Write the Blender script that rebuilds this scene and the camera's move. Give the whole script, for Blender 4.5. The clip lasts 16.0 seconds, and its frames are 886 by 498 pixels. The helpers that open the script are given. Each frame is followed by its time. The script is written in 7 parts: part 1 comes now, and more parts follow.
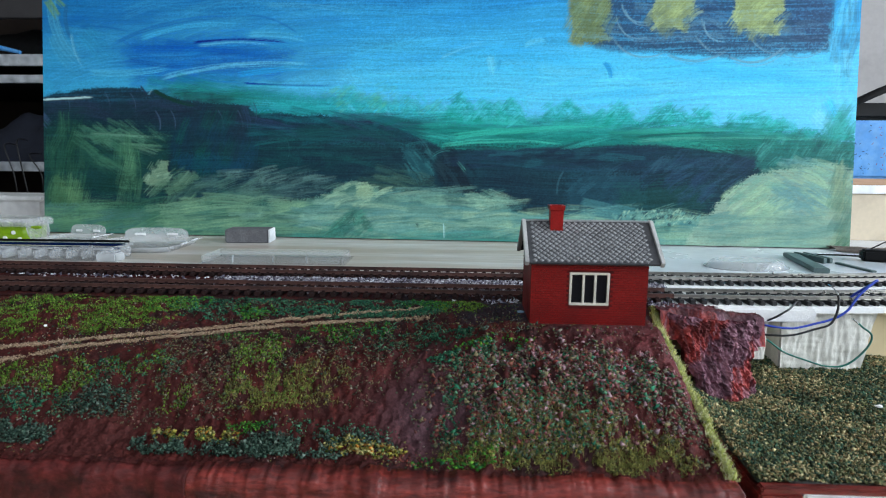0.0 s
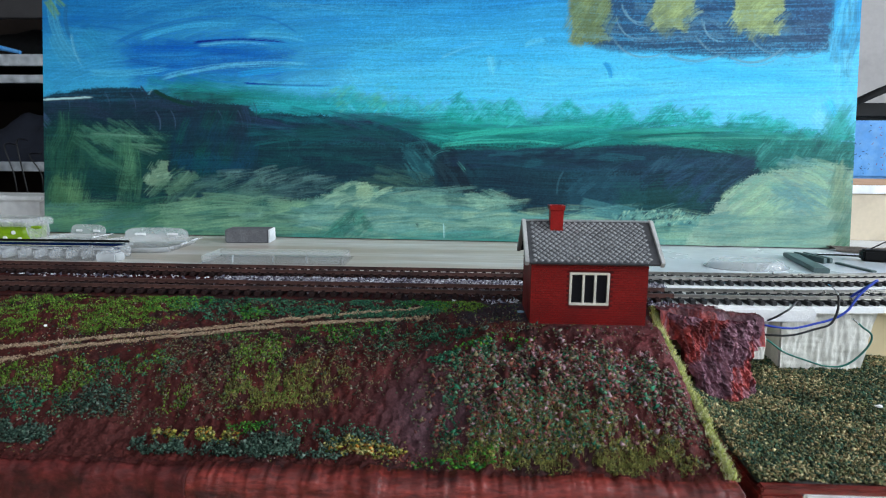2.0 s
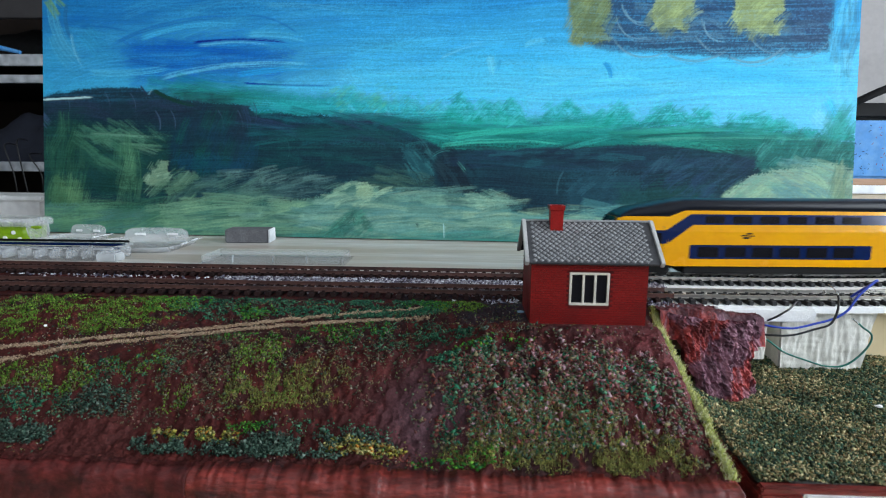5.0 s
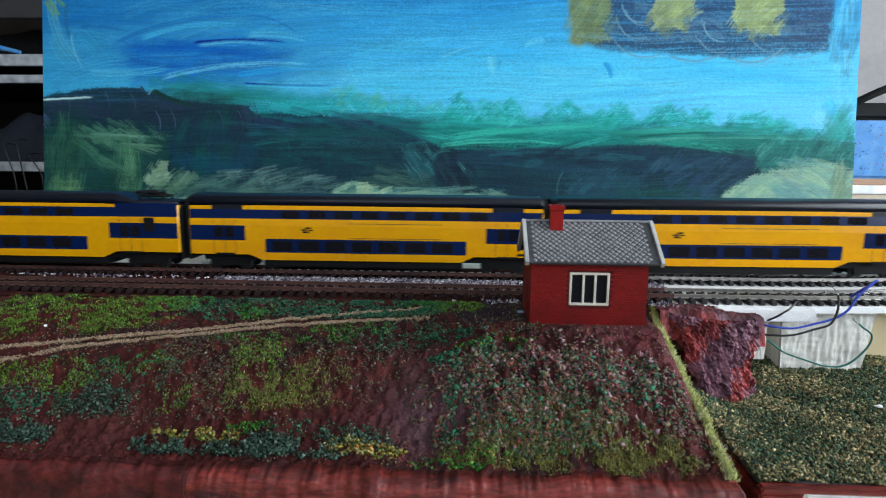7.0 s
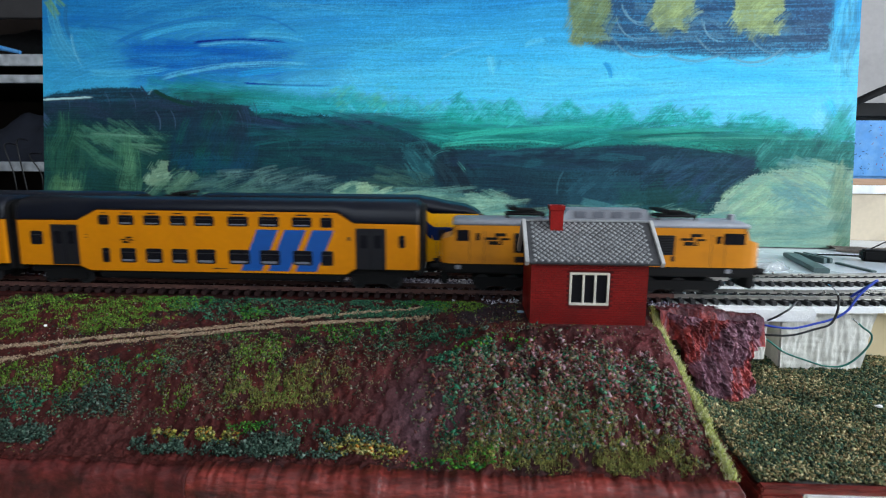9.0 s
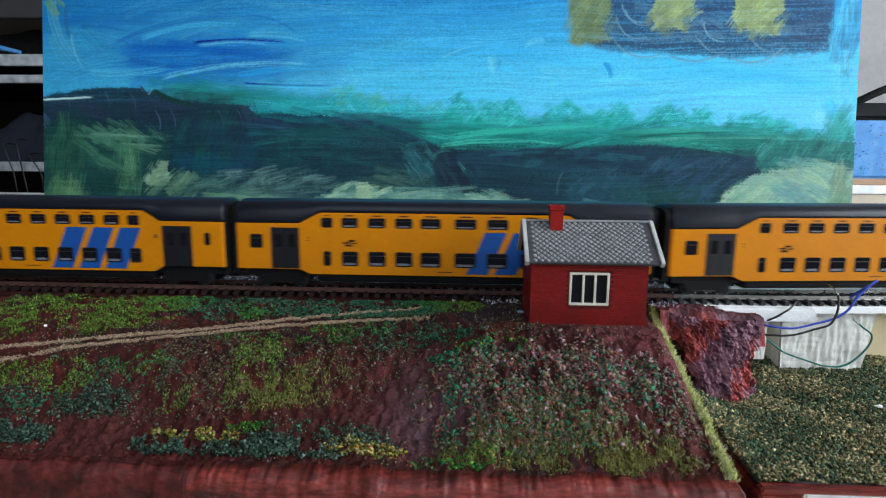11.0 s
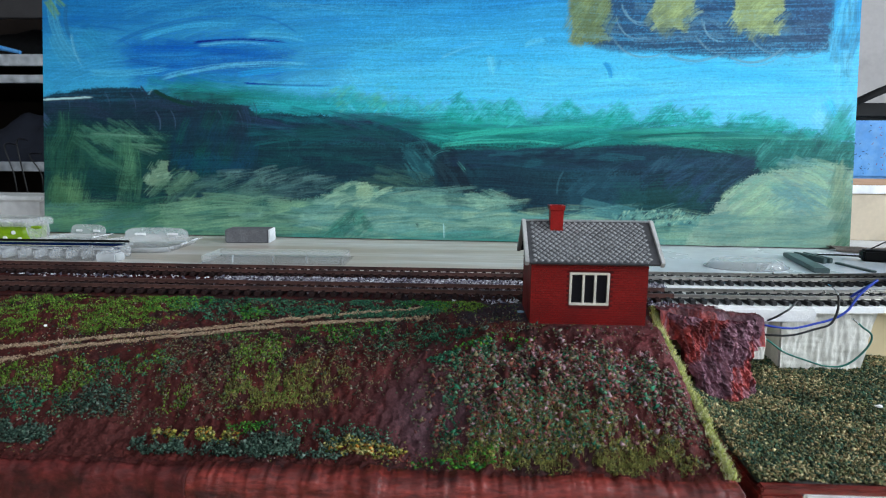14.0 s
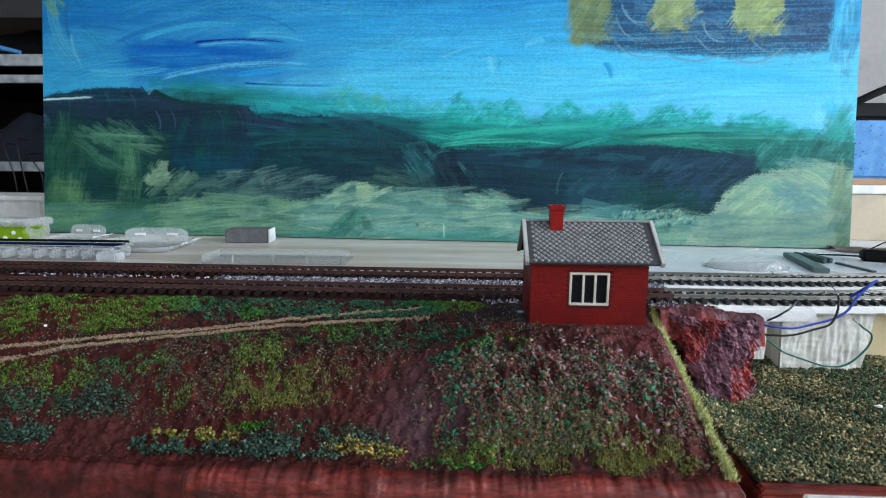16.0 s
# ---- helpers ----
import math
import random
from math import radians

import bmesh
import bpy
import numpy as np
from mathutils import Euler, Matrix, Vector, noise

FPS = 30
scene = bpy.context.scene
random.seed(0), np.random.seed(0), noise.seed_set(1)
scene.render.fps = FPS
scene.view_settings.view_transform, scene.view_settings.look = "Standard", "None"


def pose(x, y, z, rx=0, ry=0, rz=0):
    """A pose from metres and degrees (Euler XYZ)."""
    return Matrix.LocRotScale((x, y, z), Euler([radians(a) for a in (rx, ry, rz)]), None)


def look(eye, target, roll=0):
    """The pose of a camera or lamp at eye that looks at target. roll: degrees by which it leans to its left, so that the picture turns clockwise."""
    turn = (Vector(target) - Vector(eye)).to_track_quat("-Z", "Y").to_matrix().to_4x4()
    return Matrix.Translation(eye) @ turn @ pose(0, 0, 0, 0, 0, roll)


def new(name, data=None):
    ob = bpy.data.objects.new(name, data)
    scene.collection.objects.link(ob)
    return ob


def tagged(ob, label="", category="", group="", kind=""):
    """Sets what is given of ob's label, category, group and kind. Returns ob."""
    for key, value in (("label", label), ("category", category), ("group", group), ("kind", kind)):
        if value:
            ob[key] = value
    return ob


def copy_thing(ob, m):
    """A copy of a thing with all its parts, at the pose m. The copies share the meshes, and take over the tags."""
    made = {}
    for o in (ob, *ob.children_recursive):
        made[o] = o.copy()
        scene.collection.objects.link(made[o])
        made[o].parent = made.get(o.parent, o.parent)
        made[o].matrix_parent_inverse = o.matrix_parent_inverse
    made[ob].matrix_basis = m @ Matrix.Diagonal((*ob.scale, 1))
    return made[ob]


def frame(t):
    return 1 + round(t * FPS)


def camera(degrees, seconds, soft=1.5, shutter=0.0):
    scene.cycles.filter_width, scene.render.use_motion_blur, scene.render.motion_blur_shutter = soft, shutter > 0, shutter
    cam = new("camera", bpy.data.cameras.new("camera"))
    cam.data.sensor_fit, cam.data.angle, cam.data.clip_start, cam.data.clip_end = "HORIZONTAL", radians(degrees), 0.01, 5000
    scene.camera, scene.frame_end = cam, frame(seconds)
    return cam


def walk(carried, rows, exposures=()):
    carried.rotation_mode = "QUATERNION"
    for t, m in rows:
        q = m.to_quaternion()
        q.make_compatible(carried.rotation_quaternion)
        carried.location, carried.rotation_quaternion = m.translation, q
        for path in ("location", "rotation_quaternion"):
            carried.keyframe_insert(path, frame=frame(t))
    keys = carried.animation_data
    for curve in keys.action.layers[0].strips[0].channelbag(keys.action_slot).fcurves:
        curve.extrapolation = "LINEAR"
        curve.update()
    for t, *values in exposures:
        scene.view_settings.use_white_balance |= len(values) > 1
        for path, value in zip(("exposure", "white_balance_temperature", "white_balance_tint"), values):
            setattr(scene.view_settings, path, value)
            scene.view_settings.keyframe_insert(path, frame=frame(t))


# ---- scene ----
cam = camera(77.85, 16.0, soft=1.0, shutter=0.25)
EYE = (0.0, 0.0, 0.089)
VIEW = Matrix.Translation(EYE) @ pose(0, 0, 0, 0, 0, 2.48) @ pose(0, 0, 0, 90 - 9.03, 0, 0) @ pose(0, 0, 0, 0, 0, 0.50)
walk(cam, [(0.0, VIEW), (16.0, VIEW)], exposures=[(0.0, 0.0), (16.0, 0.0)])
cam.data.dof.use_dof = True
cam.data.dof.focus_distance = 0.46
cam.data.dof.aperture_fstop = 17

# ---- light ----
world = bpy.data.worlds.new("sky")
scene.world = world
world.use_nodes = True
wn = world.node_tree.nodes
sky = wn.new("ShaderNodeTexSky")
sky.sky_type, sky.sun_disc = "NISHITA", False
sky.sun_elevation, sky.sun_rotation = radians(35), radians(60)
wn["Background"].inputs["Strength"].default_value = 0.1
world.node_tree.links.new(sky.outputs["Color"], wn["Background"].inputs["Color"])


def window_light(name, eye, target, w, h, watts, colour):
    d = bpy.data.lights.new(name, "AREA")
    d.shape, d.size, d.size_y, d.energy, d.color = "RECTANGLE", w, h, watts, colour
    ob = new(name, d)
    ob.matrix_world = look(eye, target)
    return ob


window_light("daylight_side", (1.98, -0.35, 0.68), (0.0, -0.15, 0.50), 2.1, 1.2, 84, (0.85, 0.94, 1.02))
window_light("daylight_front", (-0.25, -1.68, 1.05), (-0.25, 0.3, 0.75), 1.7, 1.0, 15, (0.85, 0.94, 1.02))

# ---- materials ----


def linear(r, g, b):
    return tuple((c / 255 / 12.92 if c <= 10 else ((c / 255 + 0.055) / 1.055) ** 2.4) for c in (r, g, b))


def node(nt, kind, **inputs):
    n = nt.nodes.new("ShaderNode" + kind)
    for k, v in inputs.items():
        n.inputs[k.replace("_", " ")].default_value = v
    return n


def material(name, rgb, rough=0.6, metal=0.0, vary=0.25, grain=400.0, stain=25.0, bump=0.15, second=None, attr="", stretch=(1, 1, 1), coat=0.0, per_object=0.0, per_island=0.0, spec=0.5):
    """A surface of two scales of variation and fine relief; rgb is linear."""
    m = bpy.data.materials.new(name)
    m.use_nodes = True
    nt = m.node_tree
    lk = nt.links.new
    b = nt.nodes["Principled BSDF"]
    b.inputs["Metallic"].default_value = metal
    b.inputs["Coat Weight"].default_value = coat
    b.inputs["Specular IOR Level"].default_value = spec
    tc = nt.nodes.new("ShaderNodeTexCoord")
    mp = nt.nodes.new("ShaderNodeMapping")
    mp.inputs["Scale"].default_value = stretch
    lk(tc.outputs["Object"], mp.inputs["Vector"])
    fine = node(nt, "TexNoise", Scale=grain, Detail=4.0, Roughness=0.6)
    large = node(nt, "TexNoise", Scale=stain, Detail=5.0, Roughness=0.62)
    for n in (fine, large):
        lk(mp.outputs["Vector"], n.inputs["Vector"])
    if attr:
        src = nt.nodes.new("ShaderNodeAttribute")
        src.attribute_name = attr
        base = src.outputs["Color"]
    else:
        src = node(nt, "Mix")
        src.data_type = "RGBA"
        src.inputs[6].default_value = (*rgb, 1)
        src.inputs[7].default_value = (*(second or [c * 0.72 for c in rgb]), 1)
        ramp = node(nt, "MapRange")
        ramp.inputs["From Min"].default_value, ramp.inputs["From Max"].default_value = 0.42, 0.66
        lk(large.outputs["Fac"], ramp.inputs["Value"])
        lk(ramp.outputs["Result"], src.inputs[0])
        base = src.outputs[2]
    hsv = node(nt, "HueSaturation")
    lk(base, hsv.inputs["Color"])
    rng = node(nt, "MapRange")
    rng.inputs["From Min"].default_value, rng.inputs["From Max"].default_value = 0.25, 0.75
    rng.inputs["To Min"].default_value, rng.inputs["To Max"].default_value = 1 - vary, 1 + vary
    lk(fine.outputs["Fac"], rng.inputs["Value"])
    value = rng.outputs["Result"]
    for amount, kind, out in ((per_object, "ObjectInfo", "Random"), (per_island, "NewGeometry", "Random Per Island")):
        if amount:
            inf = nt.nodes.new("ShaderNode" + kind)
            mr = node(nt, "MapRange")
            mr.inputs["To Min"].default_value, mr.inputs["To Max"].default_value = 1 - amount, 1 + amount
            lk(inf.outputs[out], mr.inputs["Value"])
            mul = nt.nodes.new("ShaderNodeMath")
            mul.operation = "MULTIPLY"
            lk(value, mul.inputs[0]), lk(mr.outputs["Result"], mul.inputs[1])
            value = mul.outputs[0]
    lk(value, hsv.inputs["Value"])
    lk(hsv.outputs["Color"], b.inputs["Base Color"])
    rr = node(nt, "MapRange")
    rr.inputs["To Min"].default_value, rr.inputs["To Max"].default_value = max(0.02, rough - 0.12), min(1, rough + 0.12)
    lk(large.outputs["Fac"], rr.inputs["Value"])
    lk(rr.outputs["Result"], b.inputs["Roughness"])
    if bump:
        bp = node(nt, "Bump", Strength=bump, Distance=0.0006)
        lk(fine.outputs["Fac"], bp.inputs["Height"])
        lk(bp.outputs["Normal"], b.inputs["Normal"])
    return m


def clear_plastic(name, rgb, rough=0.25, alpha=0.4):
    """Thin milky see-through plastic."""
    m = material(name, rgb, rough, vary=0.08, bump=0.1, coat=0.3)
    nt = m.node_tree
    b = nt.nodes["Principled BSDF"]
    mix = nt.nodes.new("ShaderNodeMixShader")
    tr = nt.nodes.new("ShaderNodeBsdfTransparent")
    mix.inputs[0].default_value = alpha
    nt.links.new(tr.outputs[0], mix.inputs[1])
    nt.links.new(b.outputs[0], mix.inputs[2])
    nt.links.new(mix.outputs[0], nt.nodes["Material Output"].inputs["Surface"])
    return m


WALL = material("grey_plaster", (0.42, 0.40, 0.40), 0.85, vary=0.06, grain=90, stain=3, bump=0.1)
# unseen walls and floor are kept dark to cut the light they reflect
DIM_WALL = material("dimmed_plaster", (0.15, 0.145, 0.14), 0.9, vary=0.08, grain=90, stain=3, bump=0.1)
CEIL = material("white_ceiling", (0.75, 0.75, 0.74), 0.9, vary=0.03, grain=60, stain=2)
FLOOR = material("grey_floor", (0.11, 0.10, 0.095), 0.6, vary=0.12, grain=60, stain=4)
FRAME = material("white_frame", (0.78, 0.78, 0.76), 0.4, vary=0.03)
TABLE = material("painted_board", (0.46, 0.39, 0.32), 0.40, vary=0.2, grain=90, stain=9, bump=0.12, second=(0.64, 0.62, 0.60), stretch=(0.35, 4, 1))
WHITE_TABLE = material("white_laminate", (0.72, 0.75, 0.79), 0.28, vary=0.04, grain=80, stain=9, bump=0.03)
CREAM = material("cream_board", (0.62, 0.50, 0.30), 0.6, vary=0.05, grain=150, stain=9)
FOAM = material("white_foam", (0.88, 0.88, 0.87), 0.7, vary=0.06, grain=500, stain=60, bump=0.5, second=(0.80, 0.80, 0.81))
SOIL = material("painted_soil", (0.1, 0.03, 0.03), 0.7, vary=0.55, grain=800, stain=60, bump=1.0, attr="tint", spec=0.14)
RED_EDGE = material("red_brown_paint", linear(116, 42, 36), 0.42, vary=0.6, grain=520, stain=110, bump=1.2, second=linear(58, 25, 24), stretch=(0.28, 1, 1.3), spec=0.35)
MAROON = material("maroon_paint", linear(88, 34, 32), 0.45, vary=0.5, grain=420, stain=90, bump=1.2, second=linear(54, 24, 24), stretch=(0.6, 1, 1), spec=0.22)
OLD_FOAM = material("yellowed_foam", (0.78, 0.76, 0.70), 0.55, vary=0.10, grain=420, stain=38, bump=0.6, second=(0.60, 0.585, 0.53), stretch=(1, 1, 0.6))
ROCK_TINT = material("painted_rock", (0.1, 0.05, 0.05), 0.7, vary=0.4, grain=600, stain=60, bump=1.0, attr="tint", spec=0.25)
ROCK = material("red_purple_rock", linear(142, 62, 55), 0.75, vary=0.45, grain=420, stain=70, bump=1.0, second=linear(84, 60, 74), spec=0.3)
FLOCK = material("flock", (0.1, 0.1, 0.1), 0.85, vary=0.25, grain=900, stain=80, bump=0.0, attr="tint", per_island=0.3, spec=0.15)
BALLAST = material("stone_chips", (0.38, 0.36, 0.38), 0.8, vary=0.2, grain=900, stain=80, bump=0.2, attr="tint", per_island=0.2, spec=0.25)
RUST_RAIL = material("rust_painted_rail", linear(84, 56, 50), 0.42, vary=0.25, grain=600, stain=50, second=linear(52, 34, 32))
STEEL_RAIL = material("bare_rail", (0.55, 0.53, 0.5), 0.3, metal=1.0, vary=0.12, grain=500, stain=40)
BROWN_TIE = material("brown_tie", linear(44, 27, 26), 0.75, vary=0.25, grain=700, stain=60, second=linear(32, 20, 19), per_object=0.25, spec=0.2)
BLACK_TIE = material("black_tie", (0.018, 0.018, 0.02), 0.5, vary=0.2, grain=700, stain=60, per_object=0.2)
BRICK = material("brick_red", linear(132, 21, 18), 0.5, vary=0.22, grain=900, stain=50, second=linear(108, 17, 15), per_object=0.16, spec=0.2)
MORTAR = material("brick_joint", linear(78, 13, 13), 0.7, vary=0.15, grain=900, stain=80, spec=0.2)
SLATE = material("grey_roof_tile", (0.25, 0.255, 0.26), 0.6, vary=0.22, grain=900, stain=90, second=(0.22, 0.225, 0.235), per_object=0.16, spec=0.35)
SLATE_BED = material("dark_roof_bed", (0.05, 0.05, 0.056), 0.8, vary=0.15, grain=800, stain=80)
BARGE = material("pale_grey_board", (0.46, 0.455, 0.45), 0.5, vary=0.14, grain=600, stain=70)
CREAM_PLASTIC = material("cream_plastic", (0.66, 0.62, 0.54), 0.4, vary=0.05, grain=500, stain=60)
GLASS = material("dark_glass", (0.008, 0.008, 0.011), 0.13, vary=0.1, bump=0.0, spec=0.3)
YELLOW = material("train_yellow", linear(224, 160, 2), 0.24, vary=0.05, grain=300, stain=30, bump=0.02, second=linear(218, 148, 4), coat=0.4, spec=0.4)
YELLOW_OLD = material("train_amber", linear(202, 124, 5), 0.32, vary=0.06, grain=300, stain=30, bump=0.05, second=linear(194, 118, 4), coat=0.0, spec=0.3)
ORANGE = material("loco_yellow", linear(200, 126, 12), 0.36, vary=0.05, grain=300, stain=30, bump=0.04)
NAVY = material("train_navy", linear(2, 26, 72), 0.2, vary=0.08, grain=300, stain=30, bump=0.03, coat=0.2)
STRIPE = material("stripe_blue", linear(3, 74, 150), 0.45, vary=0.05, grain=300, stain=30, bump=0.03)
ROOF_DARK = material("roof_slate_blue", linear(10, 14, 26), 0.36, vary=0.12, grain=300, stain=25, bump=0.06, spec=0.25)
ROOF_GREY = material("loco_roof_grey", linear(140, 142, 150), 0.55, vary=0.1, grain=300, stain=35, bump=0.06)
DOOR = material("door_charcoal", linear(17, 19, 27), 0.34, vary=0.08, grain=300, stain=30, bump=0.03)
BLACK = material("black_plastic", (0.004, 0.004, 0.0045), 0.7, vary=0.2, grain=400, stain=40, spec=0.2)
LOUVRE = material("louvre_grey", linear(104, 106, 116), 0.6, vary=0.1, grain=400, stain=40)
DARK_METAL = material("dark_metal", (0.018, 0.018, 0.02), 0.5, metal=0.2, vary=0.2, grain=400, stain=40)

# ---- mesh helpers ----


def part(name, bm, mat, parent=None, label=""):
    me = bpy.data.meshes.new(name)
    bm.to_mesh(me)
    bm.free()
    me.materials.append(mat)
    ob = new(name, me)
    ob.parent = parent
    return tagged(ob, label)


def shared(name, me, parent, m, label=""):
    ob = new(name, me)
    ob.parent = parent
    ob.matrix_basis = m
    return tagged(ob, label)


def thing(name, label, category, group="", m=None, kind=""):
    ob = new(name)
    ob.empty_display_size = 0.01
    if m is not None:
        ob.matrix_basis = m
    return tagged(ob, label, category, group, kind)


def box(bm, x0, x1, y0, y1, z0, z1, bevel=0.0, m=None):
    r = bmesh.ops.create_cube(bm, size=1.0)
    t = Matrix.Translation(((x0 + x1) / 2, (y0 + y1) / 2, (z0 + z1) / 2)) @ Matrix.Diagonal((x1 - x0, y1 - y0, z1 - z0, 1))
    if m is not None:
        t = m @ t
    bmesh.ops.transform(bm, matrix=t, verts=r["verts"])
    if bevel:
        edges = list({e for v in r["verts"] for e in v.link_edges})
        bmesh.ops.bevel(bm, geom=edges, offset=bevel, segments=2, affect="EDGES", clamp_overlap=True)
    return bm


def boxed(*a, **k):
    return box(bmesh.new(), *a, **k)


def plate(points, y0, y1, bevel=0.0):
    """A flat piece: outline in x and z, between two depths."""
    bm = bmesh.new()
    a = [bm.verts.new((x, y0, z)) for x, z in points]
    b = [bm.verts.new((x, y1, z)) for x, z in points]
    n = len(points)
    fs = [bm.faces.new(a), bm.faces.new(b[::-1])]
    for i in range(n):
        fs.append(bm.faces.new((a[i], b[i], b[(i + 1) % n], a[(i + 1) % n])))
    bmesh.ops.recalc_face_normals(bm, faces=bm.faces)
    if bevel:
        bmesh.ops.bevel(bm, geom=list(bm.edges), offset=bevel, segments=1, affect="EDGES", clamp_overlap=True)
    return bm


def loft(sections, smooth=True):
    """A closed skin over rings of points, one ring a station, ends capped."""
    bm = bmesh.new()
    rings = [[bm.verts.new(p) for p in s] for s in sections]
    n = len(rings[0])
    for a, b in zip(rings, rings[1:]):
        for i in range(n):
            f = bm.faces.new((a[i], a[(i + 1) % n], b[(i + 1) % n], b[i]))
            f.smooth = smooth
    bm.faces.new(rings[0][::-1])
    bm.faces.new(rings[-1])
    bmesh.ops.recalc_face_normals(bm, faces=bm.faces)
    return bm


def rod(bm, a, b, r, sides=8, r2=None):
    a, b = Vector(a), Vector(b)
    d = b - a
    res = bmesh.ops.create_cone(bm, cap_ends=True, segments=sides, radius1=r, radius2=r if r2 is None else r2, depth=d.length)
    q = Vector((0, 0, 1)).rotation_difference(d.normalized()).to_matrix().to_4x4()
    bmesh.ops.transform(bm, matrix=Matrix.Translation((a + b) / 2) @ q, verts=res["verts"])
    return bm


def wire(points, r, n=10, sides=6):
    """A bent cable through points, as one tube."""
    pts = [Vector(p) for p in points]
    ext = [2 * pts[0] - pts[1]] + pts + [2 * pts[-1] - pts[-2]]
    line = []
    for i in range(1, len(ext) - 2):
        for k in range(n):
            t = k / n
            p0, p1, p2, p3 = ext[i - 1:i + 3]
            line.append(0.5 * ((2 * p1) + (p2 - p0) * t + (2 * p0 - 5 * p1 + 4 * p2 - p3) * t * t + (3 * p1 - p0 - 3 * p2 + p3) * t ** 3))
    line.append(pts[-1])
    rings = []
    for i, p in enumerate(line):
        d = (line[min(i + 1, len(line) - 1)] - line[max(i - 1, 0)]).normalized()
        u = d.orthogonal().normalized() if i == 0 else (u - d * u.dot(d)).normalized()
        w = d.cross(u)
        rings.append([p + (u * math.cos(a) + w * math.sin(a)) * r for a in (2 * math.pi * k / sides for k in range(sides))])
    return loft(rings)


def mesh_arrays(name, verts, faces, mat, colours=None, smooth=False):
    """A mesh from arrays of points and of faces of one size, with a colour for each point."""
    me = bpy.data.meshes.new(name)
    nv, nf, k = len(verts), len(faces), faces.shape[1]
    me.vertices.add(nv)
    me.vertices.foreach_set("co", verts.astype(np.float32).ravel())
    me.loops.add(nf * k)
    me.loops.foreach_set("vertex_index", faces.astype(np.int32).ravel())
    me.polygons.add(nf)
    me.polygons.foreach_set("loop_start", np.arange(0, nf * k, k, dtype=np.int32))
    me.update(calc_edges=True)
    if smooth:
        me.polygons.foreach_set("use_smooth", np.ones(nf, dtype=bool))
    if colours is not None:
        at = me.color_attributes.new("tint", "FLOAT_COLOR", "POINT")
        at.data.foreach_set("color", np.c_[colours, np.ones(nv)].astype(np.float32).ravel())
    me.materials.append(mat)
    return me


def grid_faces(nx, ny):
    i = np.arange(nx - 1)[None, :] + np.arange(ny - 1)[:, None] * nx
    i = i.ravel()
    return np.c_[i, i + 1, i + 1 + nx, i + nx]


def value_noise(x, y, scale, seed=0, octaves=4):
    """Smooth noise between 0 and 1 over arrays."""
    out, amp, total = 0.0, 1.0, 0.0
    for o in range(octaves):
        fx, fy = x * scale + 37.1 * seed + 11 * o, y * scale - 17.3 * seed + 5 * o
        ix, iy = np.floor(fx).astype(np.int64), np.floor(fy).astype(np.int64)
        tx, ty = fx - ix, fy - iy
        tx, ty = tx * tx * (3 - 2 * tx), ty * ty * (3 - 2 * ty)

        def corner(a, b):
            h = (a * 374761393 + b * 668265263 + (seed + o * 13) * 1442695) & 0x7FFFFFFF
            h = ((h ^ (h >> 13)) * 1274126177) & 0x7FFFFFFF
            return ((h ^ (h >> 16)) & 0xFFFF) / 65535.0
        v = (corner(ix, iy) * (1 - tx) + corner(ix + 1, iy) * tx) * (1 - ty) + (corner(ix, iy + 1) * (1 - tx) + corner(ix + 1, iy + 1) * tx) * ty
        out, total, amp, scale = out + v * amp, total + amp, amp * 0.5, scale * 2.1
    return out / total


def smooth01(x, a, b):
    t = np.clip((x - a) / (b - a), 0, 1)
    return t * t * (3 - 2 * t)


# ---- room ----


def slab(name, label, mat, boxes, kind="structure"):
    bm = bmesh.new()
    for b in boxes:
        box(bm, *b)
    return tagged(part(name, bm, mat), label, name.split("_")[0], kind=kind)


slab("floor", "grey worn floor of the hobby room", FLOOR, [(-2.9, 2.1, -1.8, 1.85, -0.92, -0.82)])
slab("ceiling", "plain white painted ceiling", CEIL, [(-2.9, 2.1, -1.8, 1.85, 1.70, 1.80)])
slab("wall_north", "plain grey plastered wall behind the shelves", WALL, [(-2.9, 2.1, 1.75, 1.85, -0.82, 1.70)])
slab("wall_west", "plain grey plastered side wall", WALL, [(-2.9, -2.8, -1.7, 1.75, -0.82, 1.70)])
slab("wall_east", "unseen wall around a wide window, darkened to cut reflected light", DIM_WALL,
     [(2.0, 2.1, -1.7, 1.75, -0.82, 0.05), (2.0, 2.1, -1.7, 1.75, 1.31, 1.70), (2.0, 2.1, -1.7, -1.45, 0.05, 1.31), (2.0, 2.1, 0.75, 1.75, 0.05, 1.31)])
slab("wall_south", "unseen wall around a wide window, darkened to cut reflected light", DIM_WALL,
     [(-2.9, 2.1, -1.8, -1.70, -0.82, 0.5), (-2.9, 2.1, -1.8, -1.70, 1.55, 1.70), (-2.9, -1.15, -1.8, -1.70, 0.5, 1.55), (0.65, 2.1, -1.8, -1.70, 0.5, 1.55)])


def room_window(name, m, w, h):
    e = thing(name, "white framed window letting in daylight", "window", m=m, kind="structure")
    part("window_frame", box(box(box(boxed(-w / 2, -w / 2 + 0.05, -0.03, 0.03, -h / 2, h / 2), w / 2 - 0.05, w / 2, -0.03, 0.03, -h / 2, h / 2),
         -w / 2 + 0.05, w / 2 - 0.05, -0.03, 0.03, -h / 2, -h / 2 + 0.05), -w / 2 + 0.05, w / 2 - 0.05, -0.03, 0.03, h / 2 - 0.05, h / 2), FRAME, e)
    part("mullion", boxed(-0.025, 0.025, -0.028, 0.028, -h / 2 + 0.05, h / 2 - 0.05), FRAME, e)
    return e


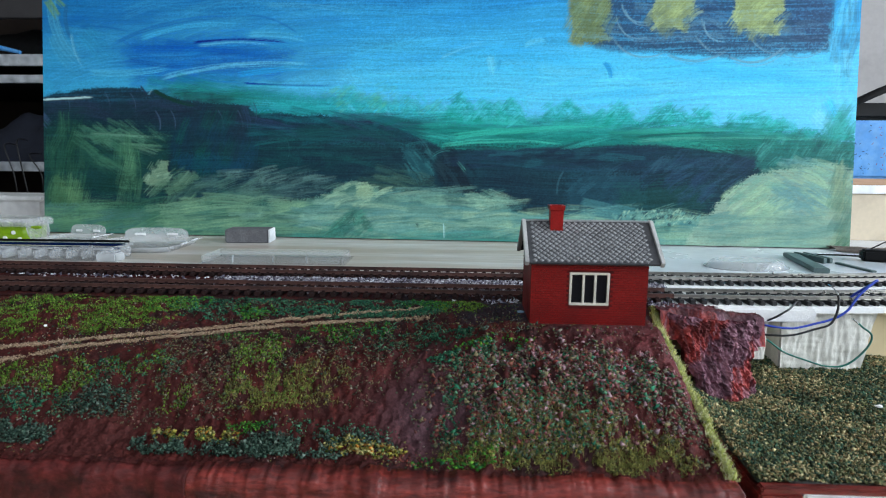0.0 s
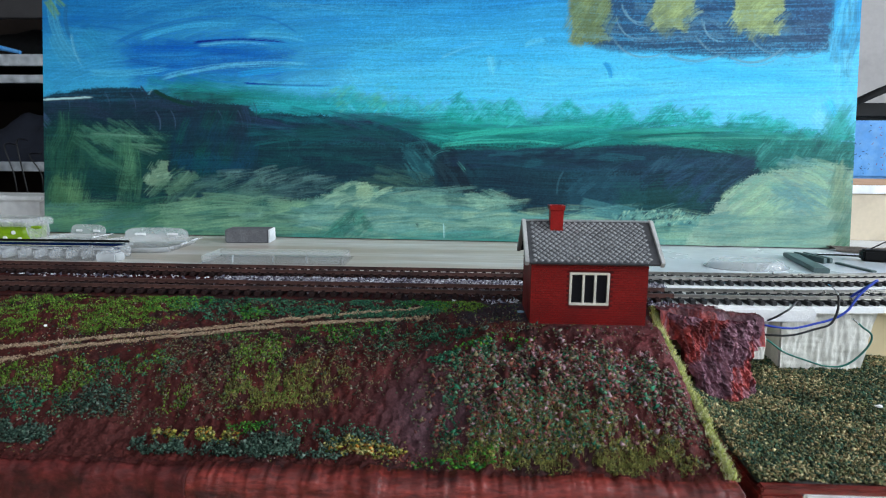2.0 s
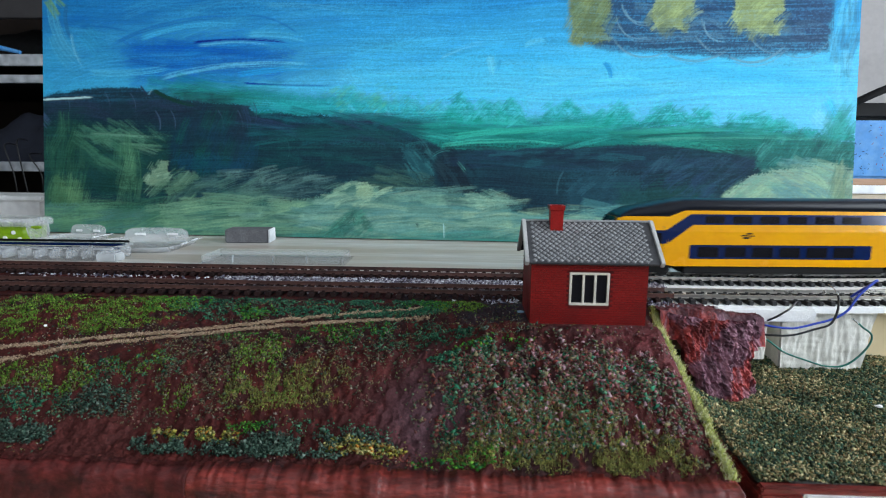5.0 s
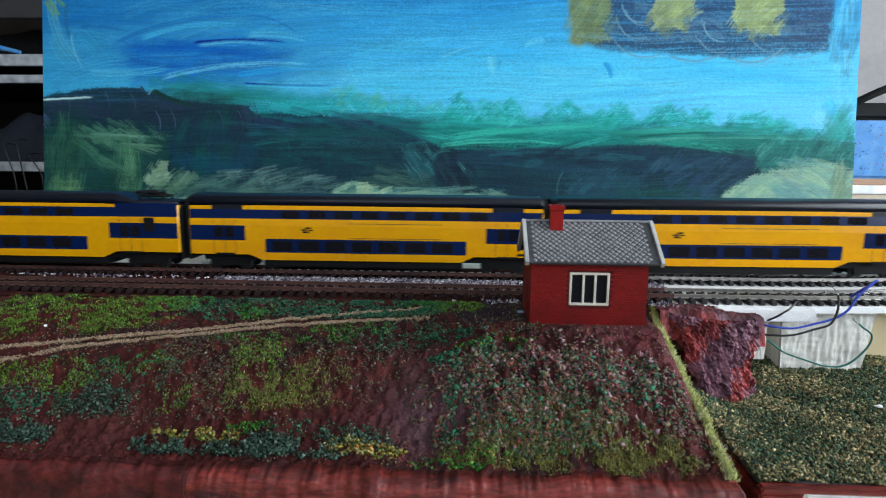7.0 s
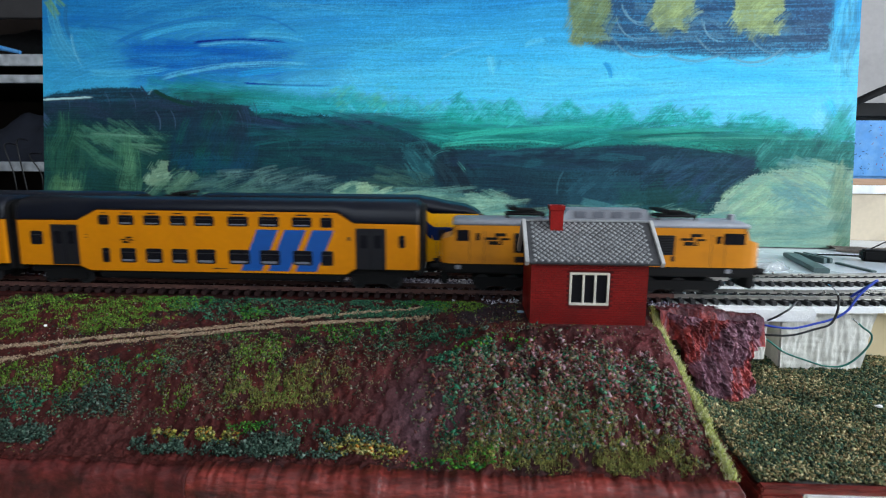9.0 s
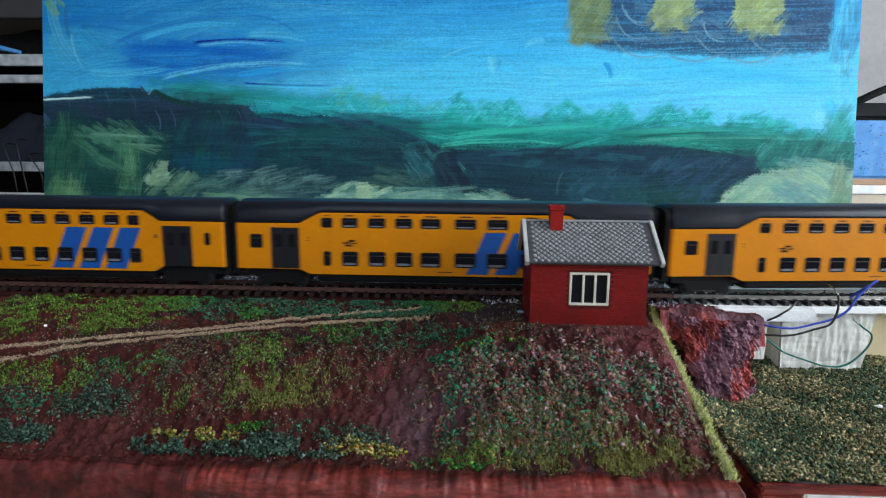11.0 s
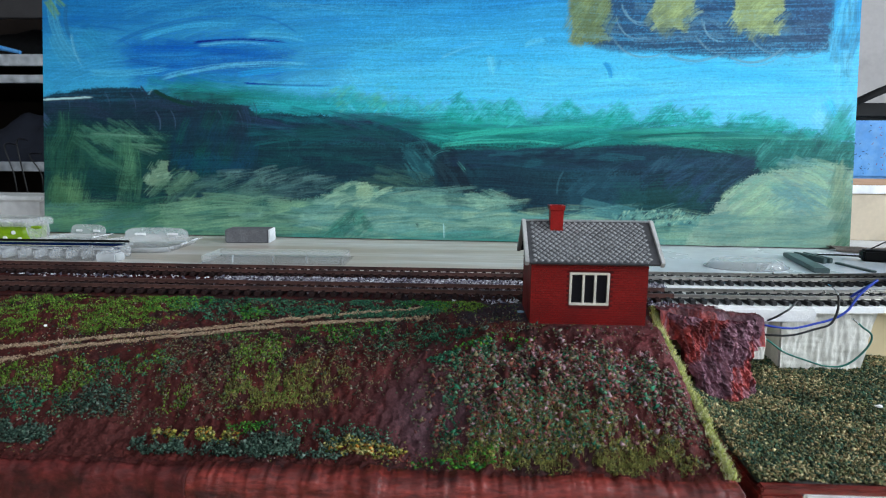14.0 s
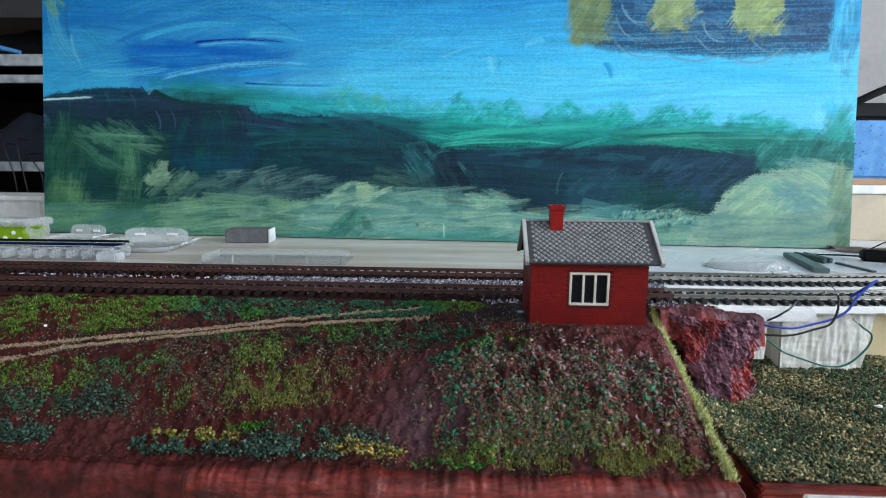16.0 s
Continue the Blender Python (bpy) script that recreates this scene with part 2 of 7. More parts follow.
room_window("window_1", pose(2.05, -0.35, 0.68, 0, 0, 90), 2.2, 1.26)
room_window("window_2", pose(-0.25, -1.75, 1.025), 1.8, 1.05)

# ---- tables ----
BACK_Y = 0.362
worktop = thing("worktable", "long worktable with a pale paint-smeared top", "table")
part("tabletop", boxed(-2.75, 0.14, BACK_Y, 0.98, -0.03, 0.0, 0.002), TABLE, worktop, "pale wooden top smeared with white paint")
part("tabletop", boxed(0.14, 1.95, BACK_Y, 0.98, -0.03, 0.0, 0.002), WHITE_TABLE, worktop, "glossy white laminate top")
part("front_panel", boxed(-2.75, 1.95, 0.3602, 0.3617, -0.10, -0.0005), CREAM, worktop, "cream painted wooden panel")
part("lower_shelf", boxed(-2.75, 1.95, -0.02, 0.98, -0.13, -0.10), CREAM, worktop)
for lx in (-2.7, -0.4, 1.9):
    for ly in (0.05, 0.93):
        part("leg", boxed(lx - 0.03, lx + 0.03, ly - 0.03, ly + 0.03, -0.82, -0.13), CREAM, worktop)

# ---- terrain ----
TRACKS = (0.3435, 0.3973)
RAIL_Z = 0.010
# both tracks run straight, then bend away to a straight run-off: start of the bend, its radius
BENDS = {0.3435: (0.170, 0.74), 0.3973: (0.190, 0.78)}
BEND_ANGLE = radians(20)


def along(y0, d):
    """Place and heading at a distance d along a track; d equals x on its straight part."""
    start, r = BENDS[y0]
    a = min(max((d - start) / r, 0), BEND_ANGLE)
    rest = max(d - start - r * BEND_ANGLE, 0)
    x = min(d, start) + r * math.sin(a) + rest * math.cos(a)
    return x, y0 + r * (1 - math.cos(a)) + rest * math.sin(a), a


def hill(x, y):
    """Height of the painted embankment."""
    crest = 0.3265
    ramp = 0.0005 - 0.0405 * np.clip((crest - y) / (crest - 0.213), 0, 1.1)
    mound = 0.0055 - 0.0455 * smooth01(-y, -0.2735, -0.2105) - 0.001 * np.sin(x * 90)
    left = 0.0035 - 0.012 * smooth01(-y, -0.315, -0.255) - 0.0315 * smooth01(-y, -0.268, -0.218)
    wm = smooth01(x, -0.035, 0.02) * (1 - smooth01(x, 0.094, 0.1125))
    we = smooth01(x, 0.09, 0.112)
    base = left * (1 - wm - we * (1 - wm)) + mound * wm + ramp * we * (1 - wm)
    # dip beside the mound and a ledge below the dirt track
    base = base - 0.006 * np.exp(-((x + 0.012) / 0.02) ** 2 - ((y - 0.236) / 0.018) ** 2)
    n = value_noise(x, y, 60, 3) - 0.5
    f = value_noise(x, y, 330, 5, 3) - 0.5
    amp = smooth01(-y, -0.328, -0.315) * (0.4 + 0.6 * smooth01(y, 0.21, 0.225))
    # packed ground under the dirt track
    amp = amp * (1 - 0.8 * np.exp(-((y - 0.3060 - 0.215 * (x + 0.022)) / 0.0085) ** 4) * smooth01(-x, 0.0, 0.02))
    z = base + amp * (0.0058 * n + 0.0046 * f) + amp * 0.0026 * (value_noise(x, y, 900, 6, 2) - 0.5) + amp * wm * 0.005 * (value_noise(x, y, 150, 12, 3) - 0.5)
    flat = smooth01(y, 0.318, 0.328)
    z = z * (1 - flat) + flat * (0.0042 + 0.0006 * f)
    pad = smooth01(x, 0.022, 0.030) * (1 - smooth01(x, 0.097, 0.103)) * smooth01(y, 0.270, 0.276) * (1 - smooth01(y, 0.319, 0.326))
    return z * (1 - pad) + pad * 0.0062


def soil_colour(x, y):
    a = np.array(linear(60, 24, 22))
    b = np.array(linear(44, 22, 22))
    c = np.array(linear(84, 33, 29))
    d = np.array(linear(110, 56, 60))
    n = value_noise(x, y, 30, 8)[:, None]
    k = value_noise(x, y, 260, 9)[:, None]
    col = a * (1 - smooth01(n, 0.45, 0.6)) + b * smooth01(n, 0.45, 0.6)
    col = col * (1 - 0.6 * smooth01(k, 0.56, 0.68)) + c * 0.6 * smooth01(k, 0.56, 0.68)
    purple = (smooth01(x, 0.03, 0.075) * smooth01(y, 0.225, 0.262) * (1 - smooth01(y, 0.279, 0.284)))[:, None] * (0.35 + 0.65 * smooth01(k, 0.42, 0.55))
    col = col * (1 - 0.6 * purple) + d * 0.6 * purple
    grey = (np.exp(-((x + 0.015) / 0.022) ** 2 - ((y - 0.24) / 0.018) ** 2))[:, None]
    col = col * (1 - 0.7 * grey) + np.array(linear(84, 62, 70)) * 0.7 * grey
    # darker, greyer patch from the hut's left wall outward
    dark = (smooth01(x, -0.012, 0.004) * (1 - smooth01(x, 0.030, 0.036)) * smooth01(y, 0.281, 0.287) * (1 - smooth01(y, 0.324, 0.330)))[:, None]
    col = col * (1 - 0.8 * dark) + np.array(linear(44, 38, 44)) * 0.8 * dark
    bare = (np.exp(-((x + 0.172) / 0.026) ** 4 - ((y - 0.226) / 0.014) ** 4))[:, None]
    col = col * (1 - 0.85 * bare) + np.array(linear(72, 34, 32)) * 0.85 * bare
    return col


def embankment():
    xs, ys = np.linspace(-0.62, 0.1125, 900), np.linspace(0.2125, 0.3235, 190)
    gx, gy = np.meshgrid(xs, ys)
    x, y = gx.ravel(), gy.ravel()
    v = np.c_[x, y, hill(x, y)]
    e = thing("embankment", "reddish brown painted model railway embankment with patchy turf", "terrain model")
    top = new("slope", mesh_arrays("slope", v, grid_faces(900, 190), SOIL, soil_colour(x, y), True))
    top.parent = e
    tagged(top, "uneven dark reddish brown soil")
    # cut end of the hill, and the red painted front board
    ys = np.linspace(0.2125, 0.3235, 60)
    prof = [(0.2125, -0.0985)] + [(b, float(c)) for b, c in zip(ys, hill(np.full(60, 0.1125), ys))] + [(0.3235, -0.0985)]
    bm = plate([(b, c) for b, c in prof], -0.003, 0.0)
    bmesh.ops.transform(bm, matrix=Matrix(((0, 1, 0, 0.1125), (1, 0, 0, 0), (0, 0, 1, 0), (0, 0, 0, 1))), verts=bm.verts)
    part("end_face", bm, ROCK, e)
    for xa, xb, n, mat, note in ((-0.62, -0.1161, 420, MAROON, "smooth maroon painted plaster edge"), (-0.1160, 0.1125, 280, RED_EDGE, "red-brown dry-brushed paint on the front edge")):
        sec = []
        for i in range(n):
            x = xa + (xb - xa) * i / (n - 1)
            w = 0.0012 * math.sin(x * 37) + 0.001 * math.sin(x * 91 + 1) + 0.0016 * noise.noise(Vector((x * 70, 3.1, 0)))
            zt = float(hill(np.array([x]), np.array([0.2128]))[0])
            yf = 0.2055 + w + 0.004 * min(1, max(0, (-0.12 - x) / 0.05))
            k = [0.0014 * noise.noise(Vector((x * 150, 7.7 * j, 0))) + 0.0006 * noise.noise(Vector((x * 420, 3.1 * j, 5))) for j in range(5)]
            sec.append([(x, 0.2150, -0.0985), (x, yf - 0.003, -0.0985), (x, yf - 0.0025 + k[0], zt - 0.018), (x, yf - 0.0015 + k[1], zt - 0.010), (x, yf - 0.0006 + k[2], zt - 0.006),
                        (x, yf + k[3], zt - 0.003 + w * 0.5), (x, yf + 0.002, zt - 0.0008 + k[4] * 0.5), (x, 0.2150, zt + 0.0004)])
        part("front_board", loft(sec), mat, e, note)
    return e


embankment()


def turf_block():
    e = thing("turf_block", "foam base block with dark green coarse turf", "terrain model")
    n = 120
    xs, ys = np.linspace(0.1215, 0.62, n * 3), np.linspace(0.2145, 0.3598, n)
    gx, gy = np.meshgrid(xs, ys)
    x, y = gx.ravel(), gy.ravel()
    z = -0.0405 + 0.004 * (value_noise(x, y, 50, 21) - 0.5) + 0.0035 * smooth01(y, 0.33, 0.36) + 0.005 * smooth01(-x, -0.15, -0.122) * smooth01(y, 0.235, 0.28)
    col = np.repeat(np.array([linear(40, 44, 34)]), len(x), 0)
    ob = new("turf_ground", mesh_arrays("turf_ground", np.c_[x, y, z], grid_faces(n * 3, n), SOIL, col, True))
    ob.parent = e
    part("base_block", boxed(0.1395, 0.62, 0.2115, 0.3598, -0.0985, -0.0436, 0.001), FOAM, e, "white foam base")
    part("rim", boxed(0.1215, 0.62, 0.2105, 0.2150, -0.0434, -0.0405, 0.0008), RED_EDGE, e, "dark red-brown painted rim")
    part("side_wall", boxed(0.1215, 0.1390, 0.2110, 0.3598, -0.0985, -0.0436, 0.001), RED_EDGE, e)
    return e


turf_block()


def track_bed():
    """Flat ground under the two tracks: soil on the one half, bare foam on the other."""
    e = thing("track_bed", "flat base under the tracks, soil-covered and bare white foam", "track base")
    xs, ys = np.linspace(-2.7, 0.150, 1200), np.linspace(0.3228, 0.4180, 60)
    gx, gy = np.meshgrid(xs, ys)
    x, y = gx.ravel(), gy.ravel()
    z = 0.0044 + 0.0012 * (value_noise(x, y, 200, 31) - 0.5)
    edge = smooth01(x, 0.118, 0.14 + 0.01)
    z = z - edge * 0.0012 * (value_noise(x, y, 90, 4) > 0.42)
    z = np.where(gy.ravel() > 0.4165, 0.0006, z)
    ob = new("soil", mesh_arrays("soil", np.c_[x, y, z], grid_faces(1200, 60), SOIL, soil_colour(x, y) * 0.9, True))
    ob.parent = e
    part("bed_block", boxed(-2.7, 0.118, 0.3240, 0.4170, 0.0004, 0.0030), RED_EDGE, e)
    sec = []
    for d in [0.118, *[0.165 + 0.02 * i for i in range(17)], 1.2, 1.93]:
        (xa, ya, a), (xb, yb, b) = along(TRACKS[0], d), along(TRACKS[1], d)
        xa, ya, xb, yb = xa + 0.0135 * math.sin(a), ya - 0.0135 * math.cos(a), xb - 0.0217 * math.sin(b), yb + 0.0217 * math.cos(b)
        sec.append([(xa, ya, 0.0004), (xa, ya, 0.0040), (xa, ya + 0.0006, 0.0046), (xb, yb - 0.0006, 0.0046), (xb, yb, 0.0040), (xb, yb, 0.0004)])
    part("foam_slab", loft(sec, False), FOAM, e, "bare white foam slab")
    part("foam_ledge", boxed(0.150, 0.2075, 0.3240, 0.3300, -0.0035, 0.0044, 0.0006), FOAM, e, "bare white foam strip")
    return e


track_bed()

# ---- tracks ----


def rail_section(y, z):
    h, w = 0.0026, 0.00045
    return [(y - 0.0010, z - h), (y + 0.0010, z - h), (y + 0.0010, z - h + 0.0004), (y + 0.0003, z - h + 0.0007), (y + 0.0003, z - 0.0008),
            (y + w, z - 0.0006), (y + w, z - 0.0001), (y + w * 0.7, z), (y - w * 0.7, z), (y - w, z - 0.0001), (y - w, z - 0.0006), (y - 0.0003, z - 0.0008),
            (y - 0.0003, z - h + 0.0007), (y - 0.0010, z - h + 0.0004)]


def track(y0, label):
    e = thing("railway_track", label, "track", "model railway tracks")
    for side in (-1, 1):
        for ds, mat, note in (((-2.7, 0.128), RUST_RAIL, "rust-brown painted rail"), ((0.128, *[0.17 + 0.012 * i for i in range(26)], 1.93), STEEL_RAIL, "bare grey metal rail")):
            rings = []
            for d in ds:
                x, y, a = along(y0, d)
                rings.append([(x - (side * 0.00825 + o) * math.sin(a), y + (side * 0.00825 + o) * math.cos(a), z) for o, z in rail_section(0.0, RAIL_Z)])
            part("rail", loft(rings, False), mat, e, note)
    # sleepers
    bm = bmesh.new()
    box(bm, -0.0015, 0.0015, -0.0135, 0.0135, 0.0048, 0.0074, 0.0003)
    for s in (-1, 1):
        for k in (-1, 1):
            box(bm, -0.0009, 0.0009, s * 0.00825 + k * 0.0014 - 0.0005, s * 0.00825 + k * 0.0014 + 0.0005, 0.0074, 0.0082)
    me = bpy.data.meshes.new("sleeper")
    bm.to_mesh(me)
    bm.free()
    dark = me.copy()
    me.materials.append(BROWN_TIE)
    dark.materials.append(BLACK_TIE)
    pitch = 0.0069
    for i in range(-150, 140):
        x = i * pitch
        px, py, a = along(y0, x + random.uniform(-0.0002, 0.0002))
        shared("sleeper", me if x < 0.122 else dark, e, pose(px, py, 0, 0, 0, math.degrees(a) + random.uniform(-1, 1)))
    bm = bmesh.new()
    for i in [*range(-390, -150), *range(140, 280)]:
        px, py, a = along(y0, i * pitch)
        box(bm, -0.0015, 0.0015, -0.015, 0.015, 0.0048, 0.0074, m=pose(px, py, 0, 0, 0, math.degrees(a)))
    tagged(part("far_sleepers", bm, BLACK_TIE, e), kind="stuff")
    return e


track(TRACKS[0], "straight railway track with rust-painted rails near the hut")
track(TRACKS[1], "straight railway track with rust-painted rails near the backdrop")

# ---- loose material ----
FLAKE = np.array([(1, 0, -0.4), (-0.5, 0.87, -0.4), (-0.5, -0.87, -0.4), (0, 0, 1.1)], float)
FLAKE_F = np.array([(0, 1, 3), (1, 2, 3), (2, 0, 3), (1, 0, 2)])


def crumbs(name, mat, pos, size, colours, tall=1.0, rng=None):
    """Many small irregular crumbs in one mesh."""
    n = len(pos)
    rng = rng or np.random.default_rng(7)
    q = rng.normal(size=(n, 3, 3))
    rot, _ = np.linalg.qr(q)
    v = FLAKE[None] * rng.uniform(0.6, 1.4, (n, 4, 1)) * rng.uniform(0.5, 1.5, (n, 1, 3)) * 1.2 * np.asarray(size).reshape(-1, 1, 1)
    v = np.einsum("nij,nkj->nki", rot, v)
    v[:, :, 2] *= tall
    v = v + pos[:, None, :]
    f = FLAKE_F[None] + 4 * np.arange(n)[:, None, None]
    return mesh_arrays(name, v.reshape(-1, 3), f.reshape(-1, 3), mat, np.repeat(colours, 4, 0))


def stones():
    rng = np.random.default_rng(11)
    n = 21000
    x = rng.uniform(-0.42, 0.135, n)
    y = rng.uniform(0.3555, 0.3850, n)
    dense = 0.012 + 0.05 * (value_noise(x, y, 60, 2) > 0.56) + 0.9 * smooth01(x, -0.185, -0.14)
    keep = rng.uniform(size=n) < dense
    x, y = x[keep], y[keep]
    xx = rng.uniform(-0.02, 0.128, 500)
    yy = rng.uniform(0.322, 0.330, 500)
    k2 = (rng.uniform(size=500) < np.where((xx > 0.01) & (xx < 0.034) | (xx > 0.1), 0.75, 0.05))
    xr = rng.uniform(-0.3, 0.13, 400)
    yr = TRACKS[0] + rng.uniform(-0.007, 0.007, 400)
    x, y = np.r_[x, xx[k2], xr], np.r_[y, yy[k2], yr]
    z = 0.0049 + rng.uniform(0, 0.0009, len(x)) + 0.0016 * np.exp(-((y - 0.3704) / 0.007) ** 2)
    s = rng.uniform(0.0005, 0.00115, len(x))
    g = rng.choice(4, len(x), p=[0.35, 0.3, 0.2, 0.15])
    pal = np.array([linear(150, 146, 154), linear(92, 88, 104), linear(200, 198, 206), linear(56, 50, 58)])
    ob = new("ballast", crumbs("ballast", BALLAST, np.c_[x, y, z], s, pal[g], 0.8, rng))
    tagged(ob, "grey and white ballast stones strewn between the tracks", "gravel", kind="stuff")


stones()

# ---- hut ----


def hut():
    x0, x1, y0, y1, zb, zt = 0.0334, 0.0930, 0.2787, 0.3168, 0.0058, 0.0398
    e = thing("model_house", "small red brick model hut with grey tiled roof beside the track", "house", m=pose(0, 0, 0))
    wx0, wx1, wz0, wz1 = 0.0532, 0.0736, 0.0164, 0.0336
    ym, zr = (y0 + y1) / 2, 0.0560
    t = 0.0015
    bm = bmesh.new()
    for b in ((x0, wx0, y0, y0 + t, zb, zt), (wx1, x1, y0, y0 + t, zb, zt), (wx0, wx1, y0, y0 + t, zb, wz0), (wx0, wx1, y0, y0 + t, wz1, zt)):
        box(bm, *b)
    wall = part("front_wall", bm, MORTAR, e, "red brick wall")
    part("back_wall", boxed(x0, x1, y1 - t, y1, zb, zt), MORTAR, e)
    for a, b in ((x0, x0 + t), (x1 - t, x1)):
        bm = plate([(y0 + t, zb), (y1 - t, zb), (y1 - t, zt), (ym, zr - 0.0015), (y0 + t, zt)], a, b)
        bmesh.ops.transform(bm, matrix=Matrix(((0, 1, 0, 0), (1, 0, 0, 0), (0, 0, 1, 0), (0, 0, 0, 1))), verts=bm.verts)
        bmesh.ops.recalc_face_normals(bm, faces=bm.faces)
        part("gable_wall", bm, BRICK, e)
    # window
    w = part("window", box(box(box(boxed(wx0, wx0 + 0.0012, y0 - 0.0005, y0 + 0.0012, wz0, wz1, 0.0002), wx1 - 0.0012, wx1, y0 - 0.0005, y0 + 0.0012, wz0, wz1, 0.0002),
             wx0, wx1, y0 - 0.0006, y0 + 0.0011, wz0, wz0 + 0.0012, 0.0002), wx0, wx1, y0 - 0.0006, y0 + 0.0011, wz1 - 0.0012, wz1, 0.0002), CREAM_PLASTIC, e, "cream plastic window with three tall panes")
    pw = (wx1 - wx0 - 0.0024) / 3
    for i in (1, 2):
        part("mullion", boxed(wx0 + 0.0012 + i * pw - 0.0006, wx0 + 0.0012 + i * pw + 0.0006, y0 - 0.0003, y0 + 0.0010, wz0 + 0.001, wz1 - 0.001, 0.0002), CREAM_PLASTIC, w)
    for i in range(3):
        bm = boxed(wx0 + 0.0012 + i * pw, wx0 + 0.0012 + (i + 1) * pw, y0 + 0.0006, y0 + 0.0009, wz0 + 0.001, wz1 - 0.001)
        bmesh.ops.rotate(bm, verts=bm.verts, cent=(wx0 + (i + 0.5) * pw, y0, wz0), matrix=Matrix.Rotation(radians((-0.8, 1.0, -0.5)[i]), 3, "Z"))
        part("pane", bm, GLASS, w)
    # roof
    oh, ex0, ex1 = 0.0040, 0.0297, 0.0995
    ze = 0.0395
    for s, name in ((-1, "front"), (1, "back")):
        a = Vector((0, ym + s * (ym - y0 + oh), ze))
        b = Vector((0, ym, 0.0582))
        d = (b - a).normalized()
        nrm = Vector((0, -s * 0 + s * abs(d.z), abs(d.y)))
        m = Matrix(((1, 0, 0, 0), (0, d.y, nrm.y, a.y), (0, d.z, nrm.z, a.z), (0, 0, 0, 1)))
        L = (b - a).length
        bed = part("roof", boxed(ex0 + 0.001, ex1 - 0.001, 0, L, -0.0014, 0.0, 0.0002, m=m), SLATE_BED, e, "grey diamond tiled roof slope")
        if s < 0:
            tile = bmesh.new()
            r = 0.00165
            q = [(0, -r), (r, 0), (0, r), (-r, 0)]
            lo = [tile.verts.new((px * 0.84, py * 0.84, -0.0001)) for px, py in q]
            hi = [tile.verts.new((px * 0.46, py * 0.46 - 0.0001, 0.00055 if py <= 0 else 0.00030)) for px, py in q]
            tile.faces.new(hi)
            for i in range(4):
                tile.faces.new((lo[i], lo[(i + 1) % 4], hi[(i + 1) % 4], hi[i]))
            bmesh.ops.recalc_face_normals(tile, faces=tile.faces)
            me = bpy.data.meshes.new("roof_tile")
            tile.to_mesh(me)
            tile.free()
            me.materials.append(SLATE)
            rows = int((L - 0.001) / r)
            for j in range(rows):
                n = int((ex1 - ex0 - 0.0078) / (2 * r))
                for i in range(n):
                    cx = ex0 + 0.0040 + (i + 0.5 * (j % 2) + 0.4) * 2 * r
                    shared("roof_tile", me, bed, m @ Matrix.Translation((cx, 0.0012 + j * r, 0.0)))
        for x in (ex0, ex1 - 0.0021):
            part("barge_board", boxed(x, x + 0.0021, -0.0008, L, -0.0022, 0.0011, 0.0003, m=m), BARGE, e, "pale grey roof edge board")
        part("gutter_edge", boxed(ex0 + 0.0022, ex1 - 0.0022, -0.0006, 0.0003, -0.0014, 0.0001, 0.0002, m=m), SLATE_BED, e)
    part("ridge", boxed(ex0 + 0.001, ex1 - 0.001, ym - 0.0009, ym + 0.0009, 0.0576, 0.0587, 0.0003), SLATE, e)
    # chimney
    cx, cy, hw = 0.0476, 0.2947, 0.0038
    bm = bmesh.new()
    rings = [[(cx - w2, cy - w2, z), (cx + w2, cy - w2, z), (cx + w2, cy + w2, z), (cx - w2, cy + w2, z)] for w2, z in
             ((hw * 0.86, 0.0535), (hw * 0.90, 0.0640), (hw * 1.04, 0.0645), (hw * 1.06, 0.0668), (hw * 0.74, 0.0667), (hw * 0.70, 0.0620))]
    part("chimney", loft(rings, False), BRICK, e, "small red brick chimney")
    # bricks of the front wall
    bw, bh, j = 0.00262, 0.00125, 0.00030
    bm = boxed(-bw / 2 + j / 2, bw / 2 - j / 2, -0.00018, 0.0002, j / 2, bh - j / 2)
    brick = bpy.data.meshes.new("brick")
    bm.to_mesh(brick)
    bm.free()
    brick.materials.append(BRICK)
    rest = bmesh.new()
    count = 0
    rowsn = int((zt - zb) / bh)
    for r in range(rowsn):
        z = zb + r * bh
        n = int((x1 - x0) / bw)
        for i in range(n):
            x = x0 + (i + 0.5 + 0.5 * (r % 2)) * bw
            if x + bw / 2 > x1 or (wx0 - bw / 2 < x < wx1 + bw / 2 and wz0 - 0.002 < z < wz1 + 0.0002):
                continue
            if 10 <= r < 24 and count < 300:
                shared("brick", brick, wall, Matrix.Translation((x, y0, z)))
                count += 1
            else:
                box(rest, x - bw / 2 + j / 2, x + bw / 2 - j / 2, y0 - 0.00018, y0 + 0.0002, z + j / 2, z + bh - j / 2)
    for r in range(rowsn):
        z, first = zb + r * bh, x0 + 0.5 * (r % 2) * bw
        last = first + int((x1 - first) / bw) * bw
        for a, b in ((x0, first), (last, x1)):
            if b - a > 2 * j:
                box(rest, a + j / 2, b - j / 2, y0 - 0.00018, y0 + 0.0002, z + j / 2, z + bh - j / 2)
    tagged(part("brickwork", rest, BRICK, e), kind="stuff")
    return e


hut()

# ---- painted backdrop board ----
BOARD = Matrix.Translation((-0.511, 0.6384, 0.001)) @ pose(0, 0, 0, 0, 0, -2.48) @ pose(0, 0, 0, -6.7, 0, 0)
BOARD_W, BOARD_H = 0.921, 0.40


# ---- trains ----
MM = 0.001


